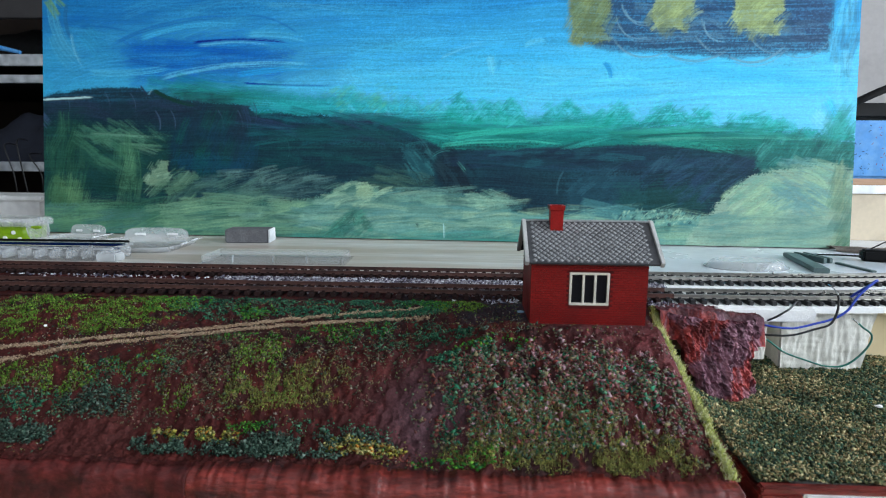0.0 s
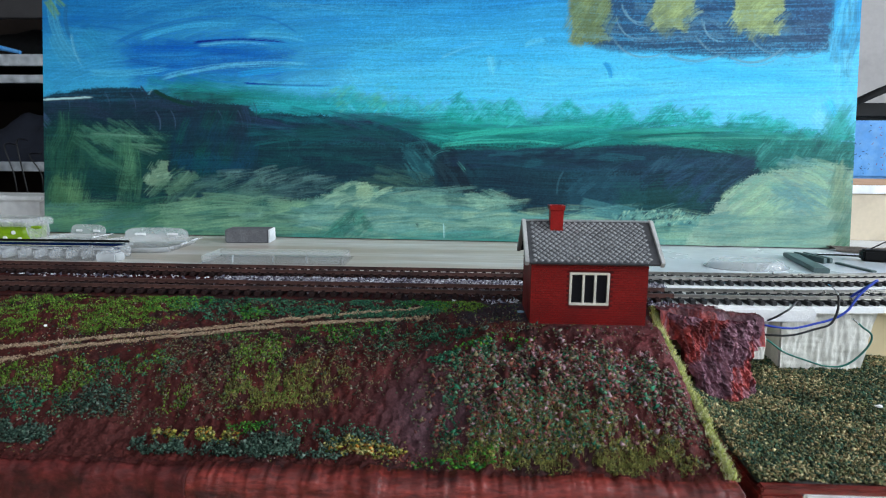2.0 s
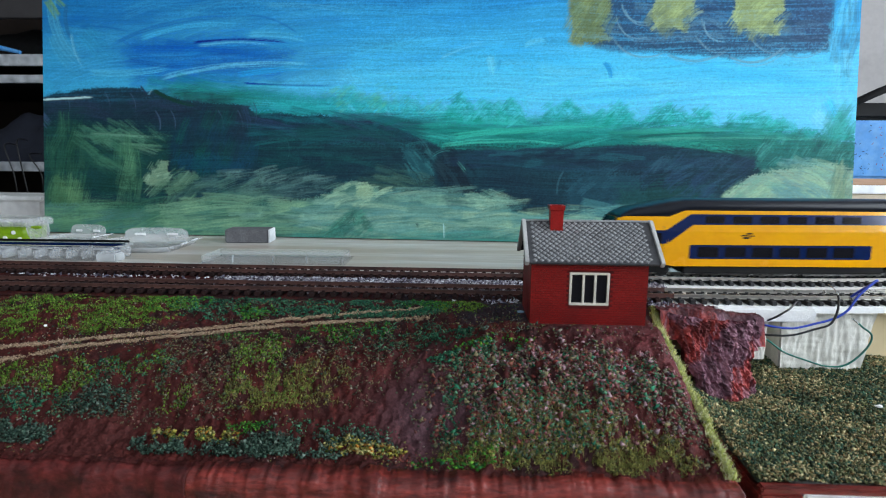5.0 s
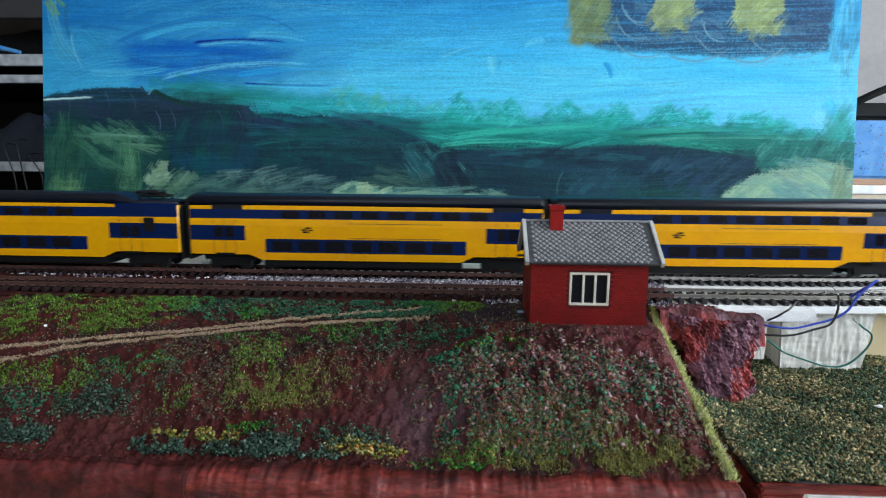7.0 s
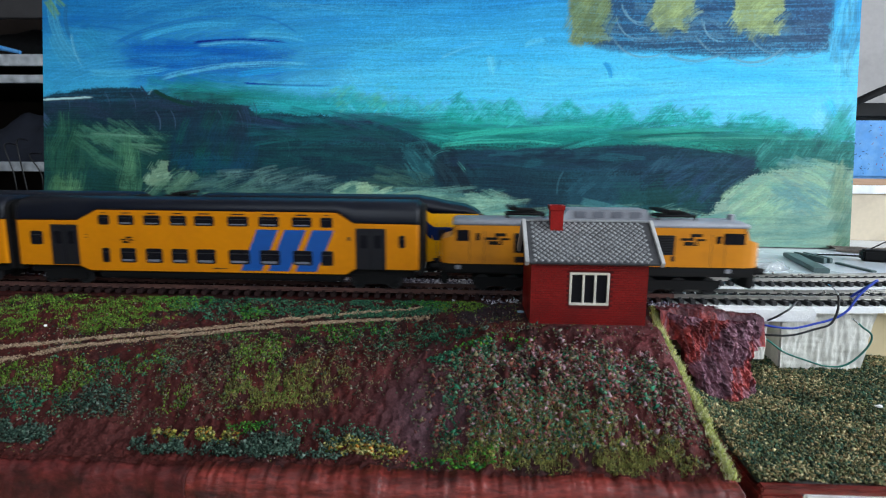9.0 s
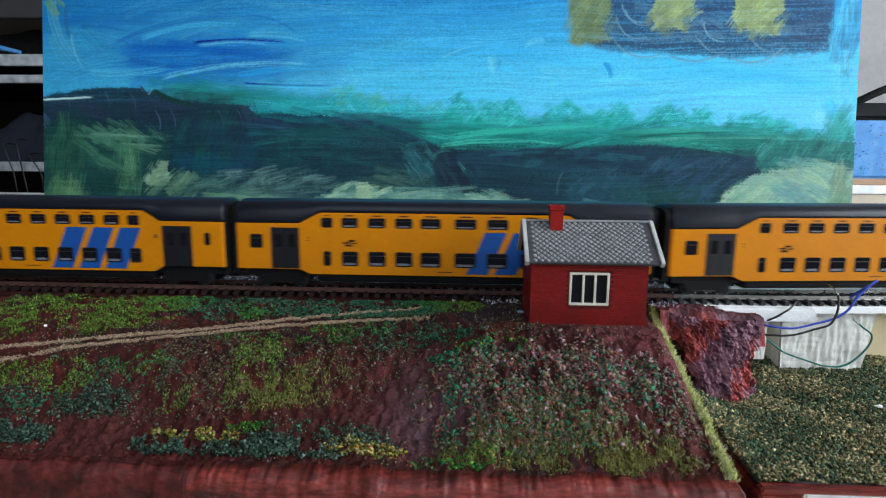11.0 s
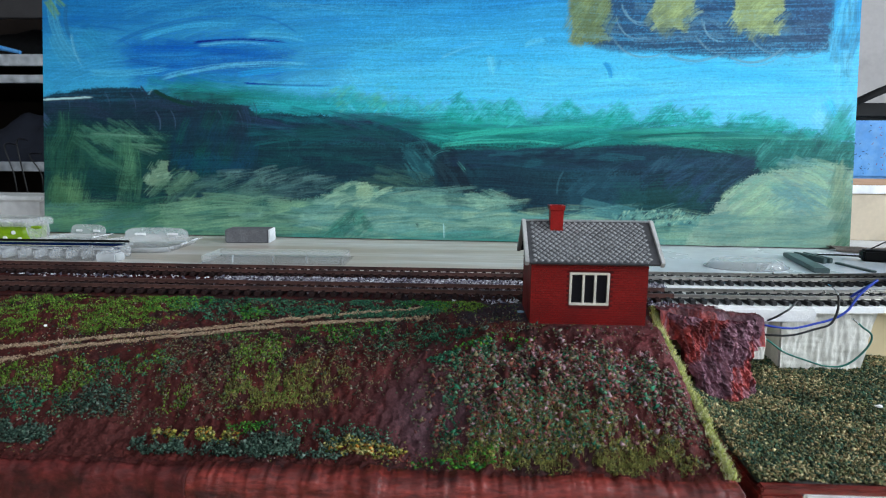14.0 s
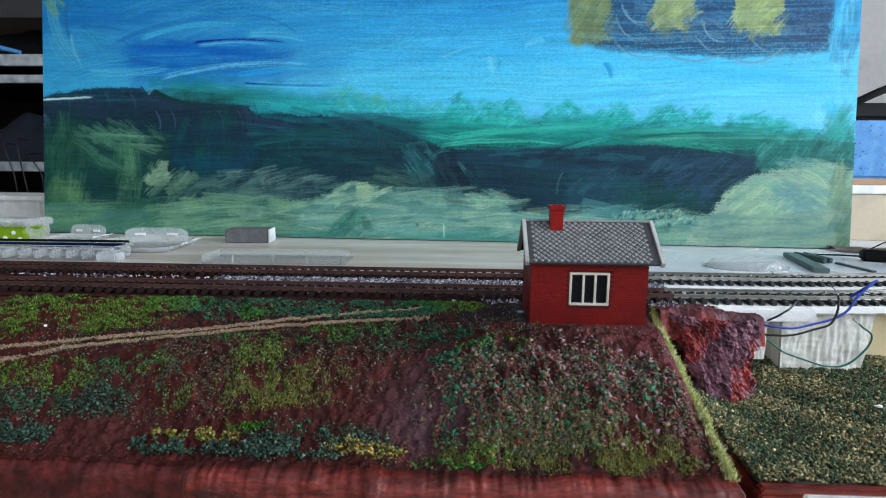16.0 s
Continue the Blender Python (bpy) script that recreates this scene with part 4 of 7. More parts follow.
def railcar(name, label, cab):
    """Newer yellow and blue double-deck unit; the cab, if any, is at x = 0."""
    e = thing(name, label, "train coach", "double-deck units")
    w0 = 15.5
    if cab:
        head = [(-0.2, 8.5, 12, 24), (0.4, 11.5, 9.5, 31), (2.0, 13.6, 7.5, 36), (6.0, 15.0, 7.0, 42.0), (10.0, 15.5, 9.5, 43.2), (41, 15.5, 9.5, 43.2), (45.5, 15.5, 8.6, 45.0), (52, 15.5, 8.6, 47.4)]
    else:
        head = [(0, 14.8, 12.2, 46.5), (0.8, 15.5, 12.2, 47.0), (43.0, 15.5, 12.2, 47.2), (52.5, 15.5, 8.4, 47.4)]
    tail = [(194.5, 15.5, 8.6, 47.4), (204.0, 15.5, 12.8, 47.2), (LEN - 0.8, 15.5, 12.8, 47.0), (LEN, 14.8, 12.8, 46.5)]
    part("body", loft([sloped_section(*q) for q in head + tail], False), YELLOW, e, "bright yellow body shell")
    # roof
    if cab:
        st = [(6.4, 14.6, 41.5, 43.0), (9.5, 15.3, 42.6, 45.4), (17, 15.4, 42.8, 48.9), (31, 15.45, 42.9, 51.2), (40.6, 15.5, 43.0, 53.4), (46, 15.55, 45.2, 54.0), (52.2, 15.55, 47.6, 55.2), (204, 15.55, 47.6, 55.2), (213, 15.55, 47.2, 52.3), (218, 15.55, 47.0, 50.2), (LEN, 15.3, 47.0, 49.8)]
    else:
        st = [(0, 15.2, 47.4, 53.4), (1.6, 15.55, 47.6, 55.2), (LEN - 1.6, 15.55, 47.6, 55.2), (LEN, 15.2, 47.4, 53.4)]
    part("roof", loft([arch(x * MM, (w - LEAN * (a - LEAN_Z)) * MM, a * MM, (a + (b - a) * 0.35) * MM, b * MM, 0.6) for x, w, a, b in st]), ROOF_DARK, e, "dark slate-blue roof")
    if cab:
        both_sides("roof_band", [(205, 44.8), (LEN - 1, 44.8), (LEN - 1, 48), (205, 48)], 0.12, NAVY, e, lean=True)
    else:
        for x0, x1 in ((16.8, 39), (216.4, 238)):
            both_sides("roof_band", rect(x0, x1, 44.4, 47.8), 0.14, ROOF_DARK, e, lean=True)
    # blue window bands
    if cab:
        both_sides("upper_band", [(39.0, 33.6), (39.14, 33.0), (51.76, 33.0), (57.8, 37.6), (LEN - 0.8, 38.4), (LEN - 0.8, 44.9), (55.6, 44.9)], 0.14, NAVY, e, "deep blue window band", lean=True)
        both_sides("sloping_band", [(39.14, 33.0), (41.0, 24.8), (51.76, 33.0)], 0.14, NAVY, e, lean=True)
        both_sides("door_band", rect(19.8, 40.2, 24.4, 33.8), 0.16, NAVY, e, lean=True)
        both_sides("end_band", rect(200.3, LEN - 0.8, 22.8, 33.8), 0.14, NAVY, e, lean=True)
        lo = (56.0, 183.5)
    else:
        both_sides("upper_band", rect(0.8, LEN - 0.8, 38.0, 44.4), 0.14, NAVY, e, "deep blue window band", lean=True)
        both_sides("end_band", rect(0.8, 40.6, 22.4, 33.0), 0.14, NAVY, e, lean=True)
        both_sides("end_band", rect(212.2, LEN - 0.8, 22.4, 33.0), 0.14, NAVY, e, lean=True)
        lo = (55.0, 198.5)
    both_sides("lower_band", rounded(lo[0], lo[1], 13.9, 23.7, 0.8), 0.14, NAVY, e, "deep blue window band")

    def panes(x0, x1, z0, z1):
        for s in (-1, 1):
            a, b = s * 15.74 * MM, s * 15.4 * MM
            part("pane", leaning(plate([(p * MM, q * MM) for p, q in rounded(x0, x1, z0, z1, 0.7)], min(a, b), max(a, b)), s), GLASS, e)

    n = 8 if not cab else 7
    for i in range(n - (0 if not cab else 1)):
        x = (60.3 if not cab else 62.0) + i * 19.0
        if x + 14.5 < lo[1] + 3:
            panes(x, min(x + 14.4, lo[1] - 2.5), 15.2, 22.2)
        panes(x + (6.8 if not cab else 4.0), x + (20.4 if not cab else 18.0) - 0.6, 38.7, 43.6)
    if cab:
        both_sides("cab_window", [(9.0, 27.5), (12.0, 27.5), (12.6, 33.6), (9.6, 33.6)], 0.14, GLASS, e, lean=True)
        part("windscreen", loft([slab_section(x * MM, w * MM, a * MM, b * MM) for x, w, a, b in ((0.0, 8.0, 27.0, 30.2), (0.7, 10.2, 26.6, 33.4), (2.0, 11.6, 27, 37.2), (5.0, 12.6, 28.2, 42.4))], False), GLASS, e, "dark raked windscreen")
        part("coupler", boxed(-3.5 * MM, 3 * MM, -3 * MM, 3 * MM, 7 * MM, 10 * MM, 0.0006), BLACK, e)
        for s in (-1, 1):
            part("headlight", boxed(0.5 * MM, 2.0 * MM, (s * 9.5 - 1.6) * MM, (s * 9.5 + 1.6) * MM, 17 * MM, 19.5 * MM, 0.0005), CREAM_PLASTIC, e)
    doors = ((22.0, 37.5),) if cab else ((17.5, 33.5), (219.0, 235.0))
    if cab:
        doors += ((208.0, 224.0),)
    for x0, x1 in doors:
        xm = (x0 + x1) / 2
        for x in (x0, xm, x1):
            both_sides("door_seam", rect(x - 0.14, x + 0.14, 12.9, 36.8), 0.18, DOOR, e, lean=True)
        panes(x0 + 1.2, xm - 1.0, 24.4, 32.0)
        panes(xm + 1.0, x1 - 1.2, 24.4, 32.0)
        both_sides("door_sill", rect(x0 + 1, x1 - 1, 11.6, 13.2), 0.2, BLACK, e)
    for a, b, z in ((115, 181, 35.0), (115, 181, 24.6)):
        if not cab:
            both_sides("seam_line", rect(a, b, z, z + 0.35), 0.1, DOOR, e, lean=True)
    emblem(e, 85.3 if not cab else 96.0, 30.3, 4.4)
    if not cab:
        both_sides("number_bar", rect(234, 242, 13.8, 15.4), 0.1, DOOR, e)
    if cab:
        part("vent_box", boxed(226 * MM, 234 * MM, -15.75 * MM, -15.2 * MM, 27.5 * MM, 37.8 * MM, 0.0003), BLACK, e)
        pantograph(e, 228, 51.3, 1.6)
    part("skirt", boxed(53 * MM, 196 * MM, -13.6 * MM, 13.6 * MM, 3.0 * MM, 8.8 * MM, 0.001), BLACK, e)
    part("sole_bar", boxed(8 * MM, (LEN - 4) * MM, -11 * MM, 11 * MM, 7.6 * MM, 13.0 * MM), BLACK, e)
    end_wall(e, LEN - 0.4, LEN + 2.6, 14.2, 8, 47.5 if cab else 53.5)
    if not cab:
        end_wall(e, -2.6, 0.4, 14.2, 8, 53.5)
    bogie(e, 30 if cab else 27)
    bogie(e, LEN - 27)
    return e


v_head = railcar("driving_railcar", "yellow and blue double-deck driving railcar with rounded cab", True)
v_mid = railcar("railcar", "yellow and blue double-deck middle railcar", False)
v_mid2 = copy_thing(v_mid, Matrix())
v_tail = copy_thing(v_head, Matrix())
loco = locomotive()
coach_1 = double_decker("coach", "amber double-deck coach with wide windows and blue stripes", PLAN_A)
coach_2 = double_decker("coach", "amber double-deck coach with ten upper windows and blue stripes", PLAN_B)
coach_3 = copy_thing(coach_1, Matrix())
coach_4 = copy_thing(coach_2, Matrix())
driver = double_decker("driving_coach", "amber double-deck driving coach with sloping cab and roof pantograph", PLAN_B, True, True)


# ---- painted backdrop ----
PAINT = material("acrylic_paint", (0.2, 0.4, 0.5), 0.5, vary=0.10, grain=1300, stain=30, bump=0.45, attr="tint", stretch=(0.14, 1, 1))
BOARD_EDGE = material("board_edge", (0.2, 0.22, 0.2), 0.6, vary=0.15, grain=200, stain=30)


def canvas_colours(U, V):
    """The picture, laid on stroke by stroke; millimetres from the board's lower corner."""
    tall = np.clip((V - 170) / 110, 0, 1)[..., None]
    right = np.clip(U / 921, 0, 1)[..., None]
    low = np.array(linear(56, 168, 214)) * (1 - right) + np.array(linear(104, 208, 250)) * right
    high = np.array(linear(22, 112, 176)) * (1 - right) + np.array(linear(44, 154, 214)) * right
    col = low * (1 - tall) + high * tall
    warp_u = (value_noise(U, V, 0.05, 51, 4) - 0.5) * 2
    warp_v = (value_noise(U, V, 0.05, 52, 4) - 0.5) * 2
    # lines that the bristles leave, and the tooth of the board
    flow = V + 16 * (value_noise(U, V, 0.006, 53, 2) - 0.5)
    bristles = value_noise(U * 0.016, flow * 0.75, 1.0, 54, 3)
    tooth = value_noise(U, V, 0.75, 55, 2)
    du, dv = U[0, 1] - U[0, 0], V[1, 0] - V[0, 0]
    pick = random.Random(12)
    state = [60]

    def lay(sl, alpha, rgb, tone):
        a = alpha[..., None]
        rgb = np.clip(np.mean(rgb) + (np.array(rgb) - np.mean(rgb)) * 1.06, 3, 250) * np.array((0.81, 0.985, 0.985))
        col[sl] = col[sl] * (1 - a) + np.array(linear(*rgb)) * (1 + tone[..., None]) * a

    def window(u0, u1, v0, v1):
        i0, i1 = max(0, int(u0 / du)), min(U.shape[1], int(u1 / du) + 2)
        j0, j1 = max(0, int(v0 / dv)), min(U.shape[0], int(v1 / dv) + 2)
        return (slice(j0, max(j0, j1)), slice(i0, max(i0, i1)))

    def wash(points, rgb, alpha, feather, dry):
        """A patch of paint with a brushed-out edge; dry lets the coat under it show through."""
        pu, pv = zip(*points)
        r = feather + 6
        sl = window(min(pu) - r, max(pu) + r, min(pv) - r, max(pv) + r)
        if 0 in U[sl].shape:
            return
        u, v = U[sl] + 3 * warp_u[sl], V[sl] + 3 * warp_v[sl]
        inside = np.zeros(u.shape, bool)
        dist = np.full(u.shape, 1e9)
        for (ax, ay), (bx, by) in zip(points, points[1:] + points[:1]):
            inside ^= ((ay > v) != (by > v)) & (u < (bx - ax) * (v - ay) / ((by - ay) or 1e-9) + ax)
            t = np.clip(((u - ax) * (bx - ax) + (v - ay) * (by - ay)) / ((bx - ax) ** 2 + (by - ay) ** 2 + 1e-9), 0, 1)
            dist = np.minimum(dist, np.hypot(u - ax - t * (bx - ax), v - ay - t * (by - ay)))
        sd = np.where(inside, dist, -dist) / feather
        b, g = bristles[sl], tooth[sl]
        a = smooth01(sd + 1.6 * (b - 0.5) + 1.5 * (g - 0.5), -0.45, 0.55)
        a = alpha * a * (1 - dry * smooth01(0.62 * b + 0.38 * g, 0.44, 0.66))
        lay(sl, a, rgb, 0.5 * (b - 0.5) + 0.25 * (g - 0.5))

    def dab(u0, v0, u1, v1, w, rgb, alpha=0.8, bend=0):
        """One pull of the brush, bristle by bristle, bowed by bend."""
        state[0] += 1
        r = w + abs(bend) + 4
        sl = window(min(u0, u1) - r, max(u0, u1) + r, min(v0, v1) - r, max(v0, v1) + r)
        if 0 in U[sl].shape:
            return
        u, v = U[sl] + 0.5 * warp_u[sl], V[sl] + 0.5 * warp_v[sl]
        L = math.hypot(u1 - u0, v1 - v0) or 1e-6
        ku, kv = (u1 - u0) / L, (v1 - v0) / L
        t = (u - u0) * ku + (v - v0) * kv
        s = -(u - u0) * kv + (v - v0) * ku
        s = s - bend * (1 - (2 * np.clip(t / L, 0, 1) - 1) ** 2)
        hw = w / 2
        hair = value_noise(s * 0.8, t * 0.012, 1.0, state[0], 2)
        edge = (hair - 0.5) * min(2 * hw, 5)
        a = smooth01(hw - np.abs(s) + 0.5 * edge, -0.4, 0.5 + 0.25 * hw) * smooth01(t + 1.5 * edge, -0.3 * hw, 0.06 * L + 0.8)
        a = a * smooth01(L - t + 1.6 * edge, 0, 0.14 * L + 0.8)
        a = a * (0.25 + 0.75 * smooth01(hair + 0.25 * (tooth[sl] - 0.5) - 0.3 * (np.clip(t / L, 0, 1) - 0.4), 0.32, 0.56))
        lay(sl, np.clip(alpha * 1.25 * a, 0, 1), rgb, 0.7 * (hair - 0.5))

    def hatch(u0, u1, v0, v1, n, angle, length, w, colours, alpha, bend):
        """Many like strokes scattered over an oval of the board."""
        for _ in range(n):
            q, r = pick.uniform(0, 2 * math.pi), math.sqrt(pick.random())
            u, v = (u0 + u1) / 2 + (u1 - u0) * 0.54 * r * math.cos(q), (v0 + v1) / 2 + (v1 - v0) * 0.54 * r * math.sin(q)
            a, L = angle + pick.gauss(0, 0.14), length * pick.uniform(0.5, 1.25)
            cu, cv = L * math.cos(a) / 2, L * math.sin(a) / 2
            dab(u - cu, v - cv, u + cu, v + cv, w * pick.uniform(0.6, 1.5), pick.choice(colours), alpha * pick.uniform(0.6, 1.25), bend * L * pick.uniform(0.4, 1.2))

    # sky
    wash([(1, 303), (923, 285), (925, 238), (492, 235), (0, 250)], (24, 118, 184), 0.3, 22, 0.3)
    wash([(227, 273), (924, 262), (927, 197), (595, 191), (228, 202)], (70, 178, 232), 0.3, 22, 0.3)
    wash([(374, 233), (926, 226), (929, 159), (663, 151), (375, 159)], (96, 204, 248), 0.4, 22, 0.3)
    hatch(9, 374, 177, 271, 88, 0.06, 135, 12.8, [(60, 150, 200), (20, 110, 180), (90, 175, 215), (10, 92, 172)], 0.15, 0.045)
    hatch(335, 663, 201, 266, 75, 0.05, 153, 15.6, [(56, 160, 218), (36, 140, 205), (90, 188, 230)], 0.12, 0.027)
    hatch(428, 910, 159, 209, 88, 0.02, 135, 15.6, [(96, 205, 248), (130, 215, 250), (70, 185, 238)], 0.17, -0.013)
    wash([(99, 229), (241, 233), (315, 215), (289, 187), (159, 175), (113, 175), (106, 209)], (2, 96, 178), 0.62, 14, 0.35)
    hatch(106, 308, 180, 224, 32, 0.02, 72, 12.8, [(6, 84, 172), (14, 110, 190), (40, 140, 205)], 0.25, 0.023)
    dab(53, 239, 88, 203, 26, (60, 148, 192), 0.55, 0)
    dab(14, 237, 60, 191, 22, (84, 160, 198), 0.6, -8)
    dab(12, 276, 46, 203, 16, (86, 158, 196), 0.7, -10)
    dab(31, 269, 37, 230, 6, (44, 104, 150), 0.55, -4)
    dab(37, 236, 53, 195, 5, (150, 200, 225), 0.4, -3)
    dab(9, 177, 110, 203, 24, (72, 158, 206), 0.6, 6)
    dab(60, 191, 159, 196, 8, (104, 184, 220), 0.5, -4)
    dab(46, 243, 131, 231, 6, (20, 100, 168), 0.5, 4)
    dab(89, 223, 241, 252, 5, (24, 106, 176), 0.5, 10)
    dab(124, 228, 248, 242, 7, (84, 176, 220), 0.5, 8)
    dab(186, 224, 305, 223, 2.6, (14, 44, 136), 0.9, 4)
    dab(193, 220, 282, 221, 5, (130, 200, 232), 0.5, 3)
    dab(106, 207, 179, 197, 5, (2, 66, 158), 0.8, -2)
    dab(110, 217, 275, 211, 9, (4, 92, 180), 0.6, 3)
    dab(148, 183, 335, 196, 9, (128, 202, 232), 0.5, 8)
    dab(166, 181, 248, 178, 6, (20, 130, 205), 0.5, 0)
    dab(248, 178, 362, 174, 2.4, (10, 64, 158), 0.85, -2)
    dab(241, 188, 388, 196, 8, (50, 166, 224), 0.5, 3)
    dab(255, 172, 388, 169, 8, (96, 196, 228), 0.5, 0)
    dab(248, 255, 315, 232, 3, (24, 110, 178), 0.5, 6)
    dab(275, 266, 387, 255, 5, (110, 180, 215), 0.4, 3)
    dab(255, 233, 325, 226, 10, (110, 190, 225), 0.4, 3)
    dab(375, 207, 553, 224, 7, (96, 190, 232), 0.4, 8)
    dab(478, 203, 529, 220, 7, (150, 212, 238), 0.3, 3)
    dab(533, 205, 538, 186, 9, (128, 204, 236), 0.6, 0)
    dab(545, 203, 542, 187, 4, (60, 160, 215), 0.5, 0)
    dab(659, 198, 666, 181, 8, (44, 150, 212), 0.7, 2)
    dab(572, 218, 594, 224, 6, (130, 205, 235), 0.4, 2)
    dab(677, 208, 760, 204, 4, (130, 205, 240), 0.4, -3)
    dab(879, 141, 897, 123, 18, (160, 216, 244), 0.4, 0)
    dab(891, 156, 901, 135, 14, (90, 196, 240), 0.7, 0)
    dab(6, 276, 20, 256, 10, (128, 150, 70), 0.55, 0)
    dab(18, 276, 28, 267, 7, (120, 150, 80), 0.5, 0)
    # undercoat of the land
    wash([(-13, 152), (159, 155), (336, 143), (480, 132), (679, 124), (925, 114), (932, -24), (-15, -48)], (30, 84, 84), 1.0, 7, 0.0)
    # far trees
    wash([(159, 170), (241, 171), (336, 161), (388, 158), (466, 150), (555, 140), (679, 136), (827, 128), (919, 123), (920, 107), (680, 106), (467, 108), (336, 137), (179, 152)], (26, 138, 128), 0.8, 8, 0.35)
    hatch(152, 282, 158, 177, 32, -0.1, 54, 15.6, [(30, 120, 110), (24, 110, 130), (50, 150, 140)], 0.25, 0.0)
    hatch(262, 427, 143, 166, 38, -0.08, 54, 12.8, [(20, 140, 150), (40, 165, 165), (70, 180, 190)], 0.22, 0.0)
    wash([(347, 143), (357, 160), (369, 175), (380, 164), (393, 143)], (70, 178, 190), 0.5, 5, 0.55)
    hatch(352, 380, 145, 175, 30, 0.72, 10, 5.8, [(90, 185, 205), (60, 165, 160), (110, 180, 160), (70, 190, 220)], 0.3, 0.0)
    hatch(373, 390, 143, 173, 10, -0.8, 9, 5.5, [(50, 172, 170), (120, 205, 230)], 0.22, 0.0)
    wash([(383, 140), (393, 153), (405, 164), (416, 157), (428, 140)], (70, 178, 190), 0.5, 5, 0.55)
    hatch(389, 416, 142, 164, 30, 0.72, 10, 5.8, [(90, 185, 205), (60, 165, 160), (110, 180, 160), (70, 190, 220)], 0.3, 0.0)
    hatch(409, 426, 140, 163, 10, -0.8, 9, 5.5, [(50, 172, 170), (120, 205, 230)], 0.22, 0.0)
    wash([(419, 136), (429, 152), (440, 166), (451, 156), (464, 136)], (70, 178, 190), 0.5, 5, 0.55)
    hatch(425, 452, 137, 165, 30, 0.72, 10, 5.8, [(90, 185, 205), (60, 165, 160), (110, 180, 160), (70, 190, 220)], 0.3, 0.0)
    hatch(445, 462, 136, 164, 10, -0.8, 9, 5.5, [(50, 172, 170), (120, 205, 230)], 0.22, 0.0)
    wash([(455, 135), (463, 147), (473, 158), (482, 151), (492, 135)], (70, 178, 190), 0.5, 5, 0.55)
    hatch(460, 482, 136, 157, 30, 0.72, 10, 5.8, [(90, 185, 205), (60, 165, 160), (110, 180, 160), (70, 190, 220)], 0.3, 0.0)
    hatch(476, 490, 135, 156, 10, -0.8, 9, 5.5, [(50, 172, 170), (120, 205, 230)], 0.22, 0.0)
    wash([(477, 132), (488, 150), (501, 166), (514, 154), (529, 132)], (22, 160, 146), 0.78, 5, 0.55)
    hatch(483, 515, 133, 165, 30, 0.72, 10, 5.8, [(24, 160, 146), (60, 180, 178), (16, 132, 112), (100, 200, 215)], 0.3, 0.0)
    hatch(506, 526, 132, 164, 10, -0.8, 9, 5.5, [(50, 172, 170), (120, 205, 230)], 0.22, 0.0)
    wash([(511, 131), (522, 145), (535, 157), (547, 149), (562, 131)], (22, 160, 146), 0.78, 5, 0.55)
    hatch(517, 548, 132, 156, 30, 0.72, 10, 5.8, [(24, 160, 146), (60, 180, 178), (16, 132, 112), (100, 200, 215)], 0.3, 0.0)
    hatch(540, 559, 131, 155, 10, -0.8, 9, 5.5, [(50, 172, 170), (120, 205, 230)], 0.22, 0.0)
    wash([(538, 131), (547, 146), (558, 159), (569, 150), (581, 131)], (22, 160, 146), 0.78, 5, 0.55)
    hatch(543, 569, 132, 159, 30, 0.72, 10, 5.8, [(24, 160, 146), (60, 180, 178), (16, 132, 112), (100, 200, 215)], 0.3, 0.0)
    hatch(563, 579, 131, 157, 10, -0.8, 9, 5.5, [(50, 172, 170), (120, 205, 230)], 0.22, 0.0)
    wash([(587, 134), (601, 147), (617, 158), (633, 151), (651, 134)], (22, 160, 146), 0.78, 5, 0.55)
    hatch(594, 634, 135, 157, 30, 0.72, 10, 5.8, [(24, 160, 146), (60, 180, 178), (16, 132, 112), (100, 200, 215)], 0.3, 0.0)
    hatch(623, 647, 134, 156, 10, -0.8, 9, 5.5, [(50, 172, 170), (120, 205, 230)], 0.22, 0.0)
    wash([(632, 129), (643, 139), (655, 148), (667, 143), (681, 129)], (22, 160, 146), 0.78, 5, 0.55)
    hatch(638, 668, 130, 147, 30, 0.72, 10, 5.8, [(24, 160, 146), (60, 180, 178), (16, 132, 112), (100, 200, 215)], 0.3, 0.0)
    hatch(660, 679, 129, 146, 10, -0.8, 9, 5.5, [(50, 172, 170), (120, 205, 230)], 0.22, 0.0)
    wash([(658, 129), (666, 143), (677, 155), (687, 147), (700, 129)], (22, 160, 146), 0.78, 5, 0.55)
    hatch(662, 688, 130, 155, 30, 0.72, 10, 5.8, [(24, 160, 146), (60, 180, 178), (16, 132, 112), (100, 200, 215)], 0.3, 0.0)
    hatch(681, 697, 129, 154, 10, -0.8, 9, 5.5, [(50, 172, 170), (120, 205, 230)], 0.22, 0.0)
    wash([(691, 128), (707, 142), (726, 154), (745, 146), (766, 128)], (22, 160, 146), 0.78, 5, 0.55)
    hatch(699, 746, 129, 154, 30, 0.72, 10, 5.8, [(24, 160, 146), (60, 180, 178), (16, 132, 112), (100, 200, 215)], 0.3, 0.0)
    hatch(734, 762, 128, 152, 10, -0.8, 9, 5.5, [(50, 172, 170), (120, 205, 230)], 0.22, 0.0)
    wash([(743, 127), (752, 139), (762, 149), (772, 143), (784, 127)], (22, 160, 146), 0.78, 5, 0.55)
    hatch(748, 773, 128, 149, 30, 0.72, 10, 5.8, [(24, 160, 146), (60, 180, 178), (16, 132, 112), (100, 200, 215)], 0.3, 0.0)
    hatch(766, 782, 127, 147, 10, -0.8, 9, 5.5, [(50, 172, 170), (120, 205, 230)], 0.22, 0.0)
